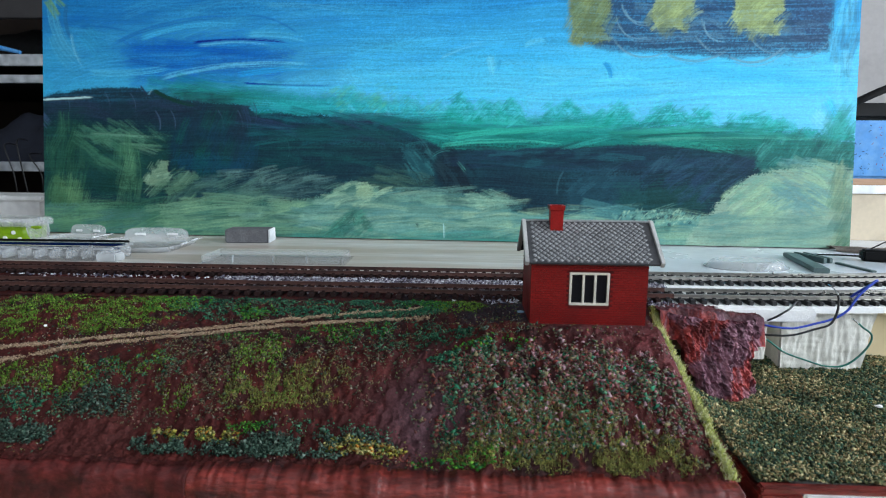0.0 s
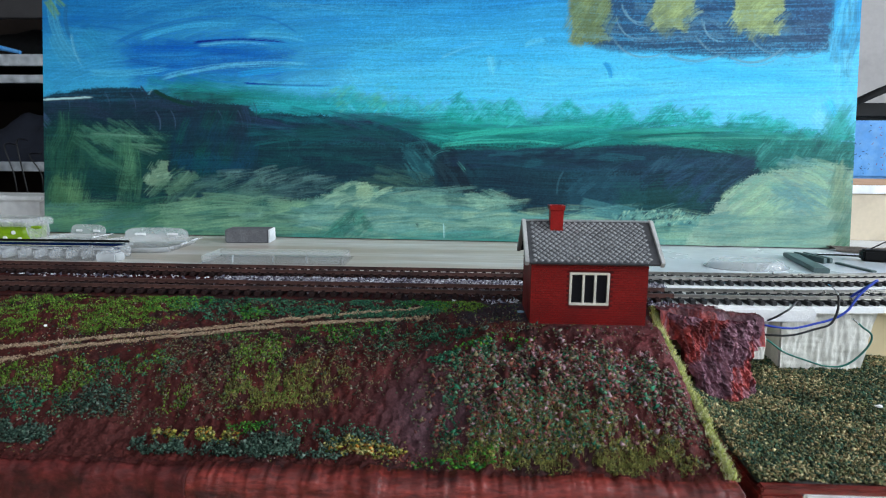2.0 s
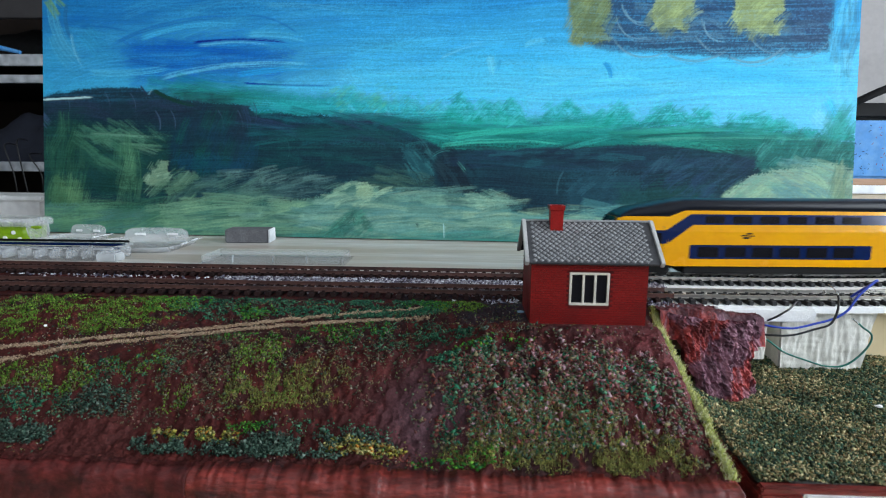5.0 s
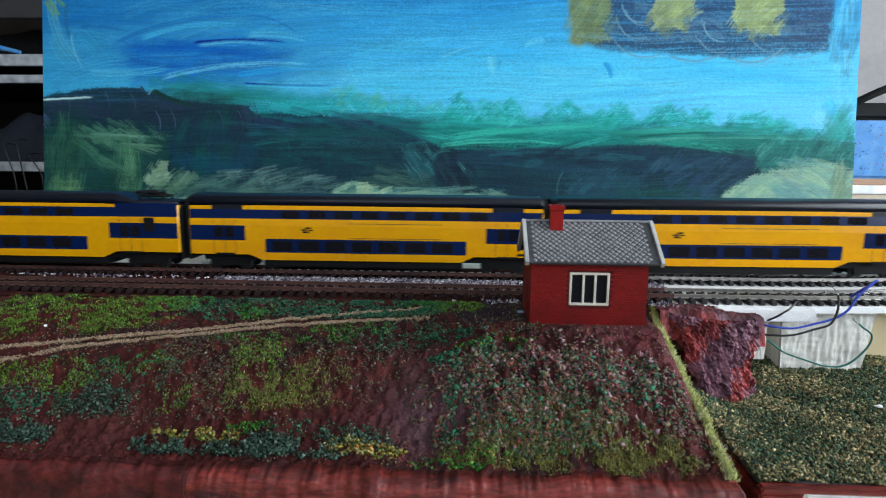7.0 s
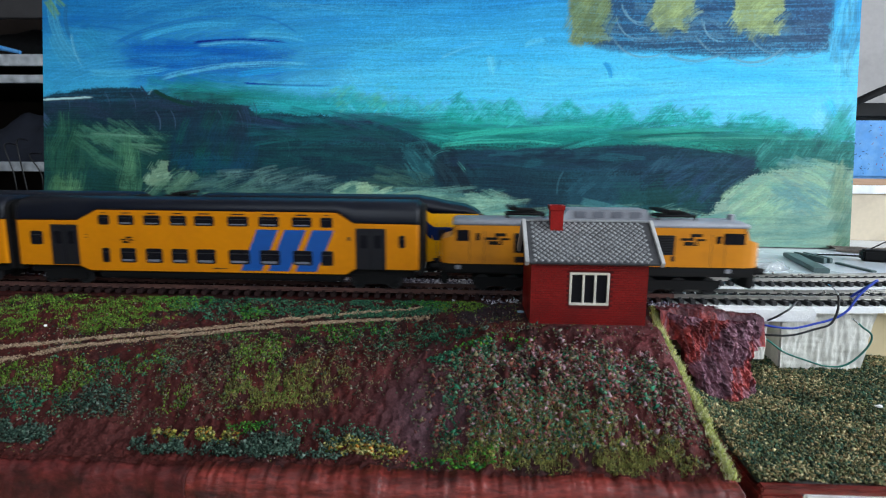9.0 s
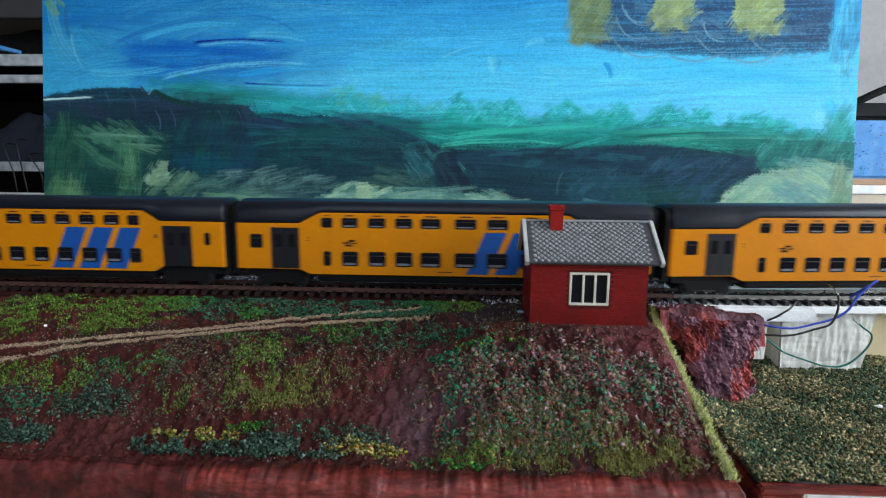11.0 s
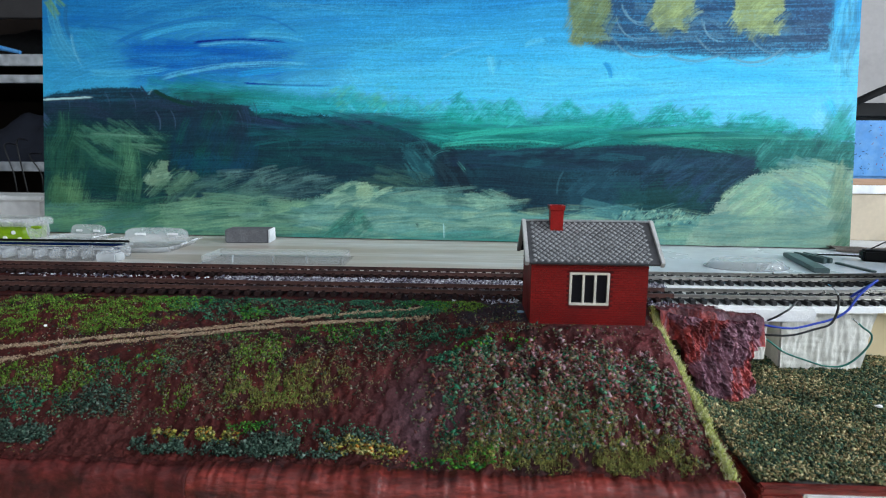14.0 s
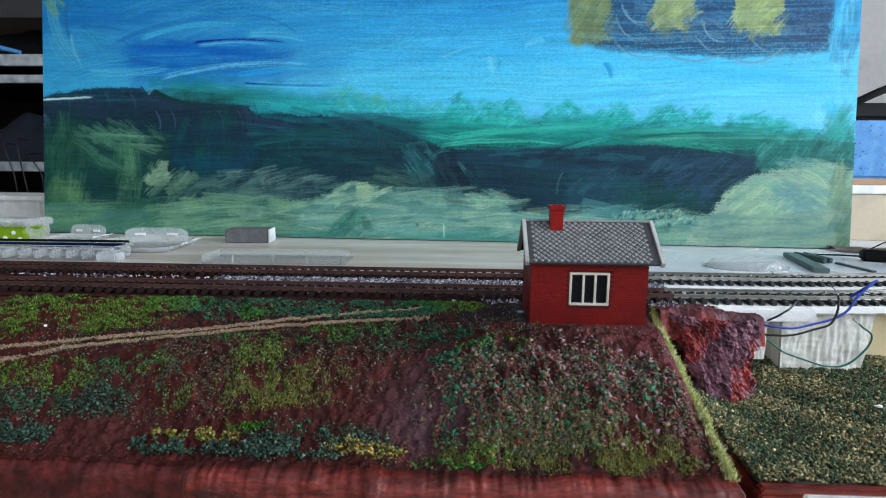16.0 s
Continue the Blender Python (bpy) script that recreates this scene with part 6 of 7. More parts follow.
# ---- turf ----
PATCHES = [
    ("lime", -0.2519, 0.3065, 0.0264, 0.0222, 0.55),
    ("lime", -0.1931, 0.3085, 0.0314, 0.0267, 0.6),
    ("lime", -0.2114, 0.2853, 0.0220, 0.0086, 0.5),
    ("lime", -0.2475, 0.2836, 0.0187, 0.0109, 0.7),
    ("teal", -0.1447, 0.3155, 0.0301, 0.0226, 0.38),
    ("green", -0.1216, 0.3026, 0.0130, 0.0072, 0.8),
    ("green", -0.1739, 0.3188, 0.0207, 0.0175, 0.5),
    ("teal", -0.0759, 0.3208, 0.0475, 0.0192, 0.4),
    ("teal", -0.0409, 0.3129, 0.0364, 0.0149, 0.45),
    ("teal", -0.0853, 0.3025, 0.0389, 0.0061, 0.5),
    ("lime", -0.0013, 0.3131, 0.0138, 0.0119, 0.9),
    ("green", -0.0216, 0.3206, 0.0169, 0.0116, 0.6),
    ("teal", -0.0096, 0.2733, 0.0175, 0.0061, 0.8),
    ("green", 0.0159, 0.2619, 0.0223, 0.0033, 0.9),
    ("teal", -0.0371, 0.2796, 0.0272, 0.0153, 0.25),
    ("green", -0.0565, 0.2857, 0.0309, 0.0065, 0.3),
    ("lime", -0.2250, 0.2506, 0.0112, 0.0059, 0.8),
    ("lime", -0.1986, 0.2514, 0.0155, 0.0079, 0.85),
    ("lime", -0.1650, 0.2570, 0.0170, 0.0058, 0.6),
    ("teal", -0.1657, 0.2527, 0.0252, 0.0098, 0.3),
    ("teal", -0.2076, 0.2402, 0.0218, 0.0053, 0.6),
    ("dark", -0.1759, 0.2402, 0.0162, 0.0057, 0.5),
    ("lime", -0.1417, 0.2436, 0.0122, 0.0051, 0.5),
    ("lime", -0.1056, 0.2638, 0.0128, 0.0123, 0.7),
    ("moss", -0.0955, 0.2464, 0.0217, 0.0073, 0.8),
    ("lime", -0.0959, 0.2479, 0.0246, 0.0091, 0.4),
    ("moss", -0.0717, 0.2510, 0.0164, 0.0106, 0.4),
    ("mixed", -0.1240, 0.2616, 0.0337, 0.0196, 0.25),
    ("mixed", -0.0568, 0.2669, 0.0337, 0.0234, 0.2),
    ("mixed", -0.1572, 0.2474, 0.0661, 0.0138, 0.22),
    ("dark", -0.2078, 0.2278, 0.0183, 0.0045, 1.0),
    ("dark", -0.1344, 0.2235, 0.0152, 0.0043, 0.9),
    ("dark", -0.0858, 0.2234, 0.0328, 0.0051, 1.0),
    ("dark", -0.0509, 0.2287, 0.0229, 0.0031, 0.6),
    ("teal", -0.0600, 0.2337, 0.0312, 0.0030, 0.4),
    ("yellow", -0.1227, 0.2284, 0.0194, 0.0030, 1.0),
    ("yellow", -0.0453, 0.2259, 0.0189, 0.0038, 0.9),
    ("green", -0.0994, 0.2332, 0.0118, 0.0021, 0.8),
    ("teal", -0.1266, 0.2295, 0.0155, 0.0028, 0.5),
    ("mixed", 0.0387, 0.2437, 0.0600, 0.0222, 0.75),
    ("red", 0.0362, 0.2455, 0.0524, 0.0184, 0.35),
    ("pink", 0.0466, 0.2436, 0.0575, 0.0203, 0.3),
    ("teal", 0.0357, 0.2385, 0.0489, 0.0174, 0.35),
    ("teal", -0.0055, 0.2387, 0.0047, 0.0114, 0.8),
    ("red", -0.0120, 0.2383, 0.0026, 0.0075, 0.6),
    ("mixed", 0.0075, 0.2532, 0.0136, 0.0056, 0.5),
    ("teal", 0.0080, 0.2590, 0.0249, 0.0040, 1.3),
    ("moss", 0.0447, 0.2268, 0.0473, 0.0128, 0.8),
    ("moss", 0.0731, 0.2230, 0.0268, 0.0098, 1.0),
    ("moss", 0.0199, 0.2251, 0.0324, 0.0082, 0.55),
    ("moss", 0.0357, 0.2376, 0.0206, 0.0087, 0.35),
    ("moss", 0.0652, 0.2336, 0.0227, 0.0079, 0.35),
    ("teal", 0.0803, 0.2462, 0.0182, 0.0093, 0.25),
    ("mixed", 0.1002, 0.2332, 0.0126, 0.0138, 0.3),
    ("pink", 0.0531, 0.2548, 0.0485, 0.0088, 0.28),
    ("pink", 0.0905, 0.2694, 0.0138, 0.0167, 0.4),
    ("green", 0.0001, 0.2208, 0.0221, 0.0050, 0.4),
    ("red", -0.0296, 0.2221, 0.0148, 0.0045, 0.2),
    ("green", -0.0969, 0.2777, 0.0420, 0.0041, 0.25),
    ("teal", -0.1781, 0.2586, 0.0344, 0.0020, 0.4),
    ("dark", 0.0222, 0.2703, 0.0173, 0.0047, 0.2),
]
PALETTES = {
    "lime": [(94, 128, 42), (76, 112, 38), (122, 144, 66), (58, 92, 40)],
    "green": [(60, 120, 40), (46, 104, 50), (90, 140, 50), (40, 88, 54)],
    "teal": [(46, 104, 78), (34, 82, 64), (86, 128, 100), (28, 60, 50)],
    "dark": [(62, 84, 72), (44, 64, 56), (78, 100, 86), (98, 112, 102)],
    "yellow": [(142, 134, 58), (158, 148, 96), (84, 108, 58), (150, 100, 42)],
    "moss": [(118, 116, 58), (96, 98, 52), (140, 134, 80), (74, 82, 52)],
    "red": [(112, 52, 48), (124, 76, 64), (88, 46, 44), (84, 92, 72)],
    "pink": [(128, 88, 92), (150, 122, 128), (108, 60, 66), (120, 104, 114)],
    "mixed": [(76, 88, 70), (110, 102, 76), (92, 58, 54), (118, 110, 100)],
}


def blades(name, mat, pos, height, colours, rng, lean=0.5, width=0.00016):
    """Many short fibres, each a slim three-sided spike."""
    n = len(pos)
    a = rng.uniform(0, 2 * np.pi, n)
    tip = np.c_[np.cos(a), np.sin(a), np.zeros(n)] * (rng.uniform(0, lean, n) * height)[:, None]
    tip[:, 2] = height
    v = np.zeros((n, 4, 3))
    for k in range(3):
        b = a + 2 * np.pi * k / 3
        v[:, k] = pos + np.c_[np.cos(b), np.sin(b), np.zeros(n)] * width
    v[:, 3] = pos + tip
    f = np.array([(0, 1, 3), (1, 2, 3), (2, 0, 3)])[None] + 4 * np.arange(n)[:, None, None]
    return mesh_arrays(name, v.reshape(-1, 3), f.reshape(-1, 3), mat, np.repeat(colours, 4, 0))


def turf():
    rng = np.random.default_rng(5)
    cp, cs, cc, bp, bh, bc = [], [], [], [], [], []
    for kind, x, y, rx, ry, dens in PATCHES:
        coarse = x > -0.02 and y < 0.264 and kind != "moss"
        n = int(2.3e7 * rx * ry * dens * (0.42 if coarse else 0.8 if kind == "lime" else 1.0))
        r = np.sqrt(rng.uniform(0, 1.15, n))
        a = rng.uniform(0, 2 * np.pi, n)
        px, py = x + rx * r * np.cos(a), y + ry * r * np.sin(a)
        clump = value_noise(px, py, 170, 61, 3)
        keep = (rng.uniform(size=n) < smooth01(clump, 0.33, 0.52) * (1.2 - 0.75 * r ** 2)) & (py > 0.213) & (py < 0.326) & (px < 0.111) & (px > -0.45)
        keep &= ~((px > 0.031) & (px < 0.0955) & (py > 0.2775) & (py < 0.319))
        keep &= ~((px > 0.012) & (py > 0.2575) & (py < 0.28) & (rng.uniform(size=n) > 0.2))
        px, py = px[keep], py[keep]
        m = len(px)
        pz = hill(px, py)
        pal = np.array([linear(*c) for c in PALETTES[kind]])
        col = pal[rng.choice(4, m, p=[0.4, 0.3, 0.2, 0.1])] * (rng.uniform(0.7, 1.4, (m, 1)) if coarse else rng.uniform(0.45, 1.45, (m, 1)))
        if kind in ("lime", "moss"):
            half = rng.uniform(size=m) < (0.65 if kind == "moss" else 0.5)
            bp.append(np.c_[px, py, pz][half]), bh.append(rng.uniform(0.0010, 0.0028 if kind == "moss" else 0.0020, half.sum())), bc.append(col[half])
            px, py, pz, col = px[~half], py[~half], pz[~half], col[~half]
            m = len(px)
        size = rng.uniform(0.00018, 0.00046, m) * (1.75 if coarse else 1.0) * (1.35 if kind in ("yellow", "dark") else 1.0) * rng.choice([0.8, 1.0, 1.5], m)
        lift = (rng.uniform(0, 0.003, m) if kind in ("yellow", "dark") else rng.uniform(0, 0.0006, m) * (1.6 if coarse else 1.0))
        cp.append(np.c_[px, py, pz + size * 0.3 + lift]), cs.append(size), cc.append(col)
    # stray crumbs all over the slope
    n = 20000
    px, py = rng.uniform(-0.42, 0.11, n), rng.uniform(0.216, 0.322, n)
    keep = ~((px > 0.031) & (px < 0.0955) & (py > 0.2775) & (py < 0.319)) & (rng.uniform(size=n) < smooth01(value_noise(px, py, 55, 71), 0.3, 0.6))
    bare = (px < -0.09) & (px > -0.19) & (py < 0.236)
    keep &= ~bare
    px, py = px[keep], py[keep]
    pal = np.array([linear(*c) for c in ((122, 116, 66), (58, 92, 74), (132, 124, 116), (120, 66, 56), (96, 112, 70))])
    cp.append(np.c_[px, py, hill(px, py) + 0.0002]), cs.append(rng.uniform(0.0002, 0.0005, len(px))), cc.append(pal[rng.choice(5, len(px))])
    tagged(new("flock", crumbs("flock", FLOCK, np.concatenate(cp), np.concatenate(cs), np.concatenate(cc), 0.9, rng)), "patches of green, teal and yellow flock on brown soil", "turf", kind="stuff")
    tagged(new("static_grass", blades("static_grass", FLOCK, np.concatenate(bp), np.concatenate(bh), np.concatenate(bc), rng)), "short yellow-green fibre grass on the slope", "grass", kind="stuff")
    # pale grass along the cut edge of the hill
    n = 5600
    y = rng.uniform(0.2135, 0.3262, n)
    x = 0.1118 + rng.normal(0, 0.0012, n) + 0.0006 * np.sin(y * 140)
    x = np.minimum(x, 0.1145)
    z = hill(np.minimum(x, 0.1122), np.minimum(y, 0.3235)) - 0.0015 * (x > 0.1125)
    pal = np.array([linear(*c) for c in ((160, 164, 84), (184, 184, 118), (128, 138, 66), (196, 194, 156))])
    tagged(new("edge_grass", blades("edge_grass", FLOCK, np.c_[x, y, z], rng.uniform(0.0014, 0.0036, n), pal[rng.choice(4, n)], rng, 1.0, 0.00022)), "pale yellow-green fibre grass along the cut edge", "grass", kind="stuff")
    # coarse dark turf on the lower block
    n = 85000
    x, y = rng.uniform(0.1225, 0.40, n), rng.uniform(0.2140, 0.3615, n)
    z = -0.0402 + 0.004 * (value_noise(x, y, 50, 21) - 0.5) + 0.0035 * smooth01(y, 0.33, 0.36) + 0.005 * smooth01(-x, -0.15, -0.122) * smooth01(y, 0.235, 0.28)
    tone = value_noise(x, y, 55, 77)
    pal = np.array([linear(*c) for c in ((82, 92, 70), (54, 66, 52), (106, 110, 76), (182, 168, 126), (146, 126, 90), (60, 92, 74))])
    pick = np.where(rng.uniform(size=n) < (0.12 + smooth01(tone, 0.38, 0.6) * 0.5), rng.choice([3, 4, 2], n), rng.choice([0, 1, 2, 5], n))
    tagged(new("coarse_turf", crumbs("coarse_turf", FLOCK, np.c_[x, y, z + rng.uniform(0, 0.0014, n)], rng.uniform(0.0004, 0.00085, n), pal[pick] * rng.uniform(0.6, 1.3, (n, 1)), 0.9, rng)), "coarse dark green and straw turf on the lower block", "turf", kind="stuff")
    # two sandy ruts of the dirt track
    P, S, K = [], [], []
    for line in ([(-0.42, 0.232), (-0.2416, 0.2630), (-0.2099, 0.2698), (-0.1710, 0.2769), (-0.1329, 0.2888), (-0.0961, 0.2937), (-0.0720, 0.2999), (-0.0470, 0.3061), (-0.0246, 0.3127)],
                 [(-0.42, 0.226), (-0.2367, 0.2571), (-0.2042, 0.2619), (-0.1691, 0.2734), (-0.1302, 0.2826), (-0.0951, 0.2901), (-0.0703, 0.2925), (-0.0453, 0.2950), (-0.0202, 0.2974)]):
        lx, ly = zip(*line)
        n = 30000
        x = rng.uniform(lx[0], lx[-1], n)
        y = np.polyval(np.polyfit(lx, ly, 3), x) + rng.normal(0, 0.00055, n)
        keep = rng.uniform(size=n) < smooth01(value_noise(x, y, 120, 88), 0.2, 0.42)
        x, y = x[keep], y[keep]
        P.append(np.c_[x, y, hill(x, y) + rng.uniform(0.0002, 0.0011, len(x))]), S.append(rng.uniform(0.00018, 0.00036, len(x)))
        pal = np.array([linear(*c) for c in ((178, 152, 126), (156, 130, 106), (196, 174, 148), (120, 98, 82))])
        K.append(pal[rng.choice(4, len(x))])
    tagged(new("dirt_track", crumbs("dirt_track", BALLAST, np.concatenate(P), np.concatenate(S), np.concatenate(K), 0.7, rng)), "two sandy beige ruts of a dirt track", "path", kind="stuff")


turf()

# ---- rock and foam under the tracks ----


def rock_tint(a, b):
    """Red, purple and dark dabs of paint."""
    n, k = value_noise(a, b * 0.6, 85, 91, 4)[:, None], value_noise(a * 1.2, b * 0.35, 330, 92, 4)[:, None]
    col = np.array(linear(152, 64, 62)) * (1 - smooth01(n, 0.48, 0.58)) + np.array(linear(128, 90, 104)) * smooth01(n, 0.48, 0.58)
    col = col * (1 - 0.65 * smooth01(k, 0.53, 0.66)) + np.array(linear(44, 26, 32)) * 0.65 * smooth01(k, 0.53, 0.66)
    light = smooth01(1 - k, 0.6, 0.7)
    return col * (1 - 0.6 * light) + np.array(linear(172, 128, 140)) * 0.6 * light


def rock():
    """A craggy face, its strata running down, under a flat dark top that reaches to the track."""
    e = thing("rock_outcrop", "rough red and purple painted rock face beside the hut", "rock")
    na, nb = 150, 150
    A, Bv = np.meshgrid(np.linspace(0, 1, na), np.linspace(0, 1, nb))
    left = 0.1165 + 0.0180 * Bv ** 1.1
    right = 0.1690 + 0.0020 * np.sin(Bv * 9) - 0.0080 * np.clip(Bv - 0.35, 0, 1)
    x = left + (right - left) * A
    zt, zb = 0.0040 - 0.0030 * A, -0.0425
    z = zt + (zb - zt) * Bv
    bulge = np.sin(np.pi * np.clip(A, 0, 1)) ** 0.7
    y = 0.3120 - 0.0050 * bulge - 0.0190 * Bv ** 1.3 * (1 - 0.35 * A)
    strata = value_noise(x * 1.0 + z * 0.12, z * 0.42, 150, 15, 4) - 0.5
    crag = value_noise(x + 0.15 * z, z * 0.55, 330, 16, 3)
    crumb = value_noise(x, z, 900, 18, 2) - 0.5
    y = y - 0.0100 * strata - 0.0080 * np.abs(crag - 0.5) - 0.0034 * crumb + 0.002 * (1 - smooth01(A, 0.0, 0.06)) + 0.014 * smooth01(A, 0.93, 1.0)
    x = x + 0.0040 * (value_noise(z, y, 190, 17, 3) - 0.5)
    z = z + 0.0030 * (value_noise(x, z, 260, 19, 3) - 0.5) * smooth01(Bv, 0.0, 0.1)
    me = mesh_arrays("face", np.c_[x.ravel(), y.ravel(), z.ravel()], grid_faces(na, nb), ROCK_TINT, rock_tint(x.ravel(), z.ravel()), False)
    ob = new("face", me)
    ob.parent = e
    part("core", boxed(0.1340, 0.160, 0.316, 0.336, -0.0430, 0.0010, 0.003), ROCK, e)
    gx, gy = np.meshgrid(np.linspace(0.1128, 0.1720, 150), np.linspace(0.3090, 0.3305, 80))
    cx, cy = gx.ravel(), gy.ravel()
    cz = 0.0050 + 0.0016 * (value_noise(cx, cy, 130, 44, 3) - 0.5) + 0.0020 * (value_noise(cx, cy, 560, 45, 3) - 0.5)
    rim = 0.3170 + 0.0020 * np.sin(cx * 210) + 0.004 * (value_noise(cx, cx * 0, 180, 46, 2) - 0.5)
    cz = cz - 0.016 * smooth01(-cy, -rim, -0.3085) - 0.0030 * smooth01(cx, 0.135, 0.170)
    tint = rock_tint(cx, cy * 3)
    flat = smooth01(cy, 0.3120, 0.3160)[:, None]
    tint = tint * (1 - 0.8 * flat) + np.array(linear(62, 34, 38)) * 0.8 * flat
    ob = new("top", mesh_arrays("top", np.c_[cx, cy, cz], grid_faces(150, 80), ROCK_TINT, tint, False))
    ob.parent = e
    return e


rock()


def rough_foam(name, label, corners, y0, y1, seed):
    """A crumbly white block: outline given as left and right x at its top and foot."""
    (xa, xb, zt), (xc, xd, zb) = corners
    n, m = 60, 36
    A, Bv = np.meshgrid(np.linspace(0, 1, n), np.linspace(0, 1, m))
    xl, xr = xa + (xc - xa) * Bv, xb + (xd - xb) * Bv
    x = xl + (xr - xl) * A
    z = zt + (zb - zt) * Bv
    y = y0 + 0.0022 * (value_noise(x * 2.5, z * 0.5, 190, seed, 4) - 0.5) + 0.0012 * (value_noise(x * 0.5, z * 3, 170, seed + 1, 3) - 0.5)
    e = thing(name, label, "foam block")
    ob = new("face", mesh_arrays("face", np.c_[x.ravel(), y.ravel(), z.ravel()], grid_faces(n, m), OLD_FOAM, None, False))
    ob.parent = e
    part("core", plate([(xa, zt), (xc, zb), (xd, zb), (xb, zt)], y0 + 0.0022, y1), OLD_FOAM, e)
    return e


rough_foam("foam_support", "crumbly white foam support under the track base", ((0.1985, 0.2560, 0.0002), (0.2000, 0.2490, -0.0415)), 0.3420, 0.3600, 5)
rough_foam("foam_support", "small white foam wedge beside the painted rock", ((0.160, 0.1855, 0.0002), (0.162, 0.1850, -0.0300)), 0.3330, 0.3560, 9)

# ---- cables ----
BLUE_WIRE = material("blue_cable", linear(44, 74, 190), 0.4, vary=0.05, bump=0)
BLACK_WIRE = material("black_cable", (0.012, 0.012, 0.014), 0.4, vary=0.1, bump=0)
TEAL_WIRE = material("green_cable", linear(14, 104, 92), 0.4, vary=0.05, bump=0)
SOLDER = material("solder", (0.7, 0.7, 0.7), 0.25, metal=1.0, vary=0.1)


def cable(label, points, mat, r=0.0006):
    return tagged(part("cable", wire(points, r), mat), label, "cable", "feeder cables")


cable("thin black feeder cable soldered to the rail", [(0.172, 0.336, -0.004), (0.1789, 0.325, -0.0030), (0.1886, 0.321, 0.0045), (0.1975, 0.3285, 0.0075)], BLACK_WIRE)
cable("blue feeder cable looping up to the rail", [(0.170, 0.336, -0.006), (0.1789, 0.322, -0.0052), (0.1913, 0.319, -0.0056), (0.2039, 0.319, -0.0026), (0.2148, 0.320, 0.0004), (0.2222, 0.320, 0.0056), (0.2280, 0.321, 0.0140), (0.2365, 0.322, 0.0222), (0.2392, 0.324, 0.0222), (0.2362, 0.330, 0.0160), (0.2335, 0.3352, 0.0100)], BLUE_WIRE, 0.0007)
cable("black feeder cable bent up to the rail", [(0.170, 0.335, -0.012), (0.1782, 0.322, -0.0106), (0.1913, 0.319, -0.0098), (0.2039, 0.319, -0.0060), (0.2125, 0.319, -0.0028), (0.2160, 0.3195, 0.0040), (0.2170, 0.3205, 0.0110), (0.2172, 0.322, 0.0140)], BLACK_WIRE, 0.0007)
cable("slack green cable hanging in front of the foam", [(0.176, 0.336, -0.013), (0.1868, 0.335, -0.0181), (0.1968, 0.334, -0.0252), (0.2092, 0.333, -0.0296), (0.2233, 0.333, -0.0335), (0.2350, 0.333, -0.0319), (0.2456, 0.334, -0.0225), (0.2490, 0.335, -0.0141), (0.2439, 0.336, -0.0092), (0.2415, 0.337, -0.0070)], TEAL_WIRE)
cable("bare silvery cable end", [(0.2415, 0.337, -0.0070), (0.2400, 0.338, -0.0055), (0.2384, 0.339, -0.0043)], SOLDER, 0.0006)
cable("bare wire end standing at the rail", [(0.2172, 0.322, 0.0140), (0.2176, 0.326, 0.0165), (0.2180, 0.333, 0.0180)], SOLDER, 0.0003)
for p in ((0.2335, 0.3352, 0.0095), (0.2250, 0.4055, 0.0105)):
    bm = bmesh.new()
    bmesh.ops.create_icosphere(bm, subdivisions=2, radius=0.0010)
    bmesh.ops.transform(bm, matrix=Matrix.Translation(p) @ Matrix.Diagonal((0.8, 0.8, 1.4, 1)), verts=bm.verts)
    tagged(part("solder_joint", bm, SOLDER), "shiny solder blob on the rail", "solder joint")

# ---- things on the worktable ----
MILKY = clear_plastic("milky_plastic", (0.82, 0.85, 0.87), 0.25, 0.34)
CLEAR = clear_plastic("clear_plastic", (0.85, 0.88, 0.9), 0.10, 0.11)
LIME_TUB = material("lime_plastic", linear(136, 176, 20), 0.3, vary=0.04, bump=0.02, coat=0.3)
WHITE_PLASTIC = material("white_plastic", (0.92, 0.93, 0.94), 0.35, vary=0.03, bump=0.02)
SPONGE = material("grey_sanding_sponge", (0.12, 0.12, 0.13), 0.9, vary=0.4, grain=900, stain=60, bump=0.6)
SPONGE_SIDE = material("pale_sponge_foam", (0.66, 0.68, 0.70), 0.8, vary=0.1, grain=700, stain=60, bump=0.3)
TEAL_PLASTIC = material("grey_green_plastic", linear(84, 104, 104), 0.4, vary=0.08, grain=300, stain=50)
CLOTH = material("grey_brown_cloth", linear(128, 118, 110), 0.95, vary=0.3, grain=700, stain=40, bump=0.8, second=linear(88, 78, 72))


def rounded_ring(a, b, r, z, n=6):
    """Outline of a rectangle with rounded corners, at a height."""
    pts = []
    for cx, cy, q in ((a - r, b - r, 0), (r - a, b - r, 90), (r - a, r - b, 180), (a - r, r - b, 270)):
        pts += [(cx + r * math.cos(radians(q + 90 * k / n)), cy + r * math.sin(radians(q + 90 * k / n)), z) for k in range(n + 1)]
    return pts


def tray(a, b, h, r, wall=0.0012):
    """A thin dished shape with a rounded outline, open above."""
    return loft([rounded_ring(a - 0.003, b - 0.003, r, 0.0), rounded_ring(a, b, r, 0.0012), rounded_ring(a, b, r, h - 0.0006), rounded_ring(a + 0.0008, b + 0.0008, r, h),
                 rounded_ring(a - wall, b - wall, r, h), rounded_ring(a - wall - 0.0004, b - wall - 0.0004, r, 0.0026), rounded_ring(a - 0.006, b - 0.006, r, 0.0016)])


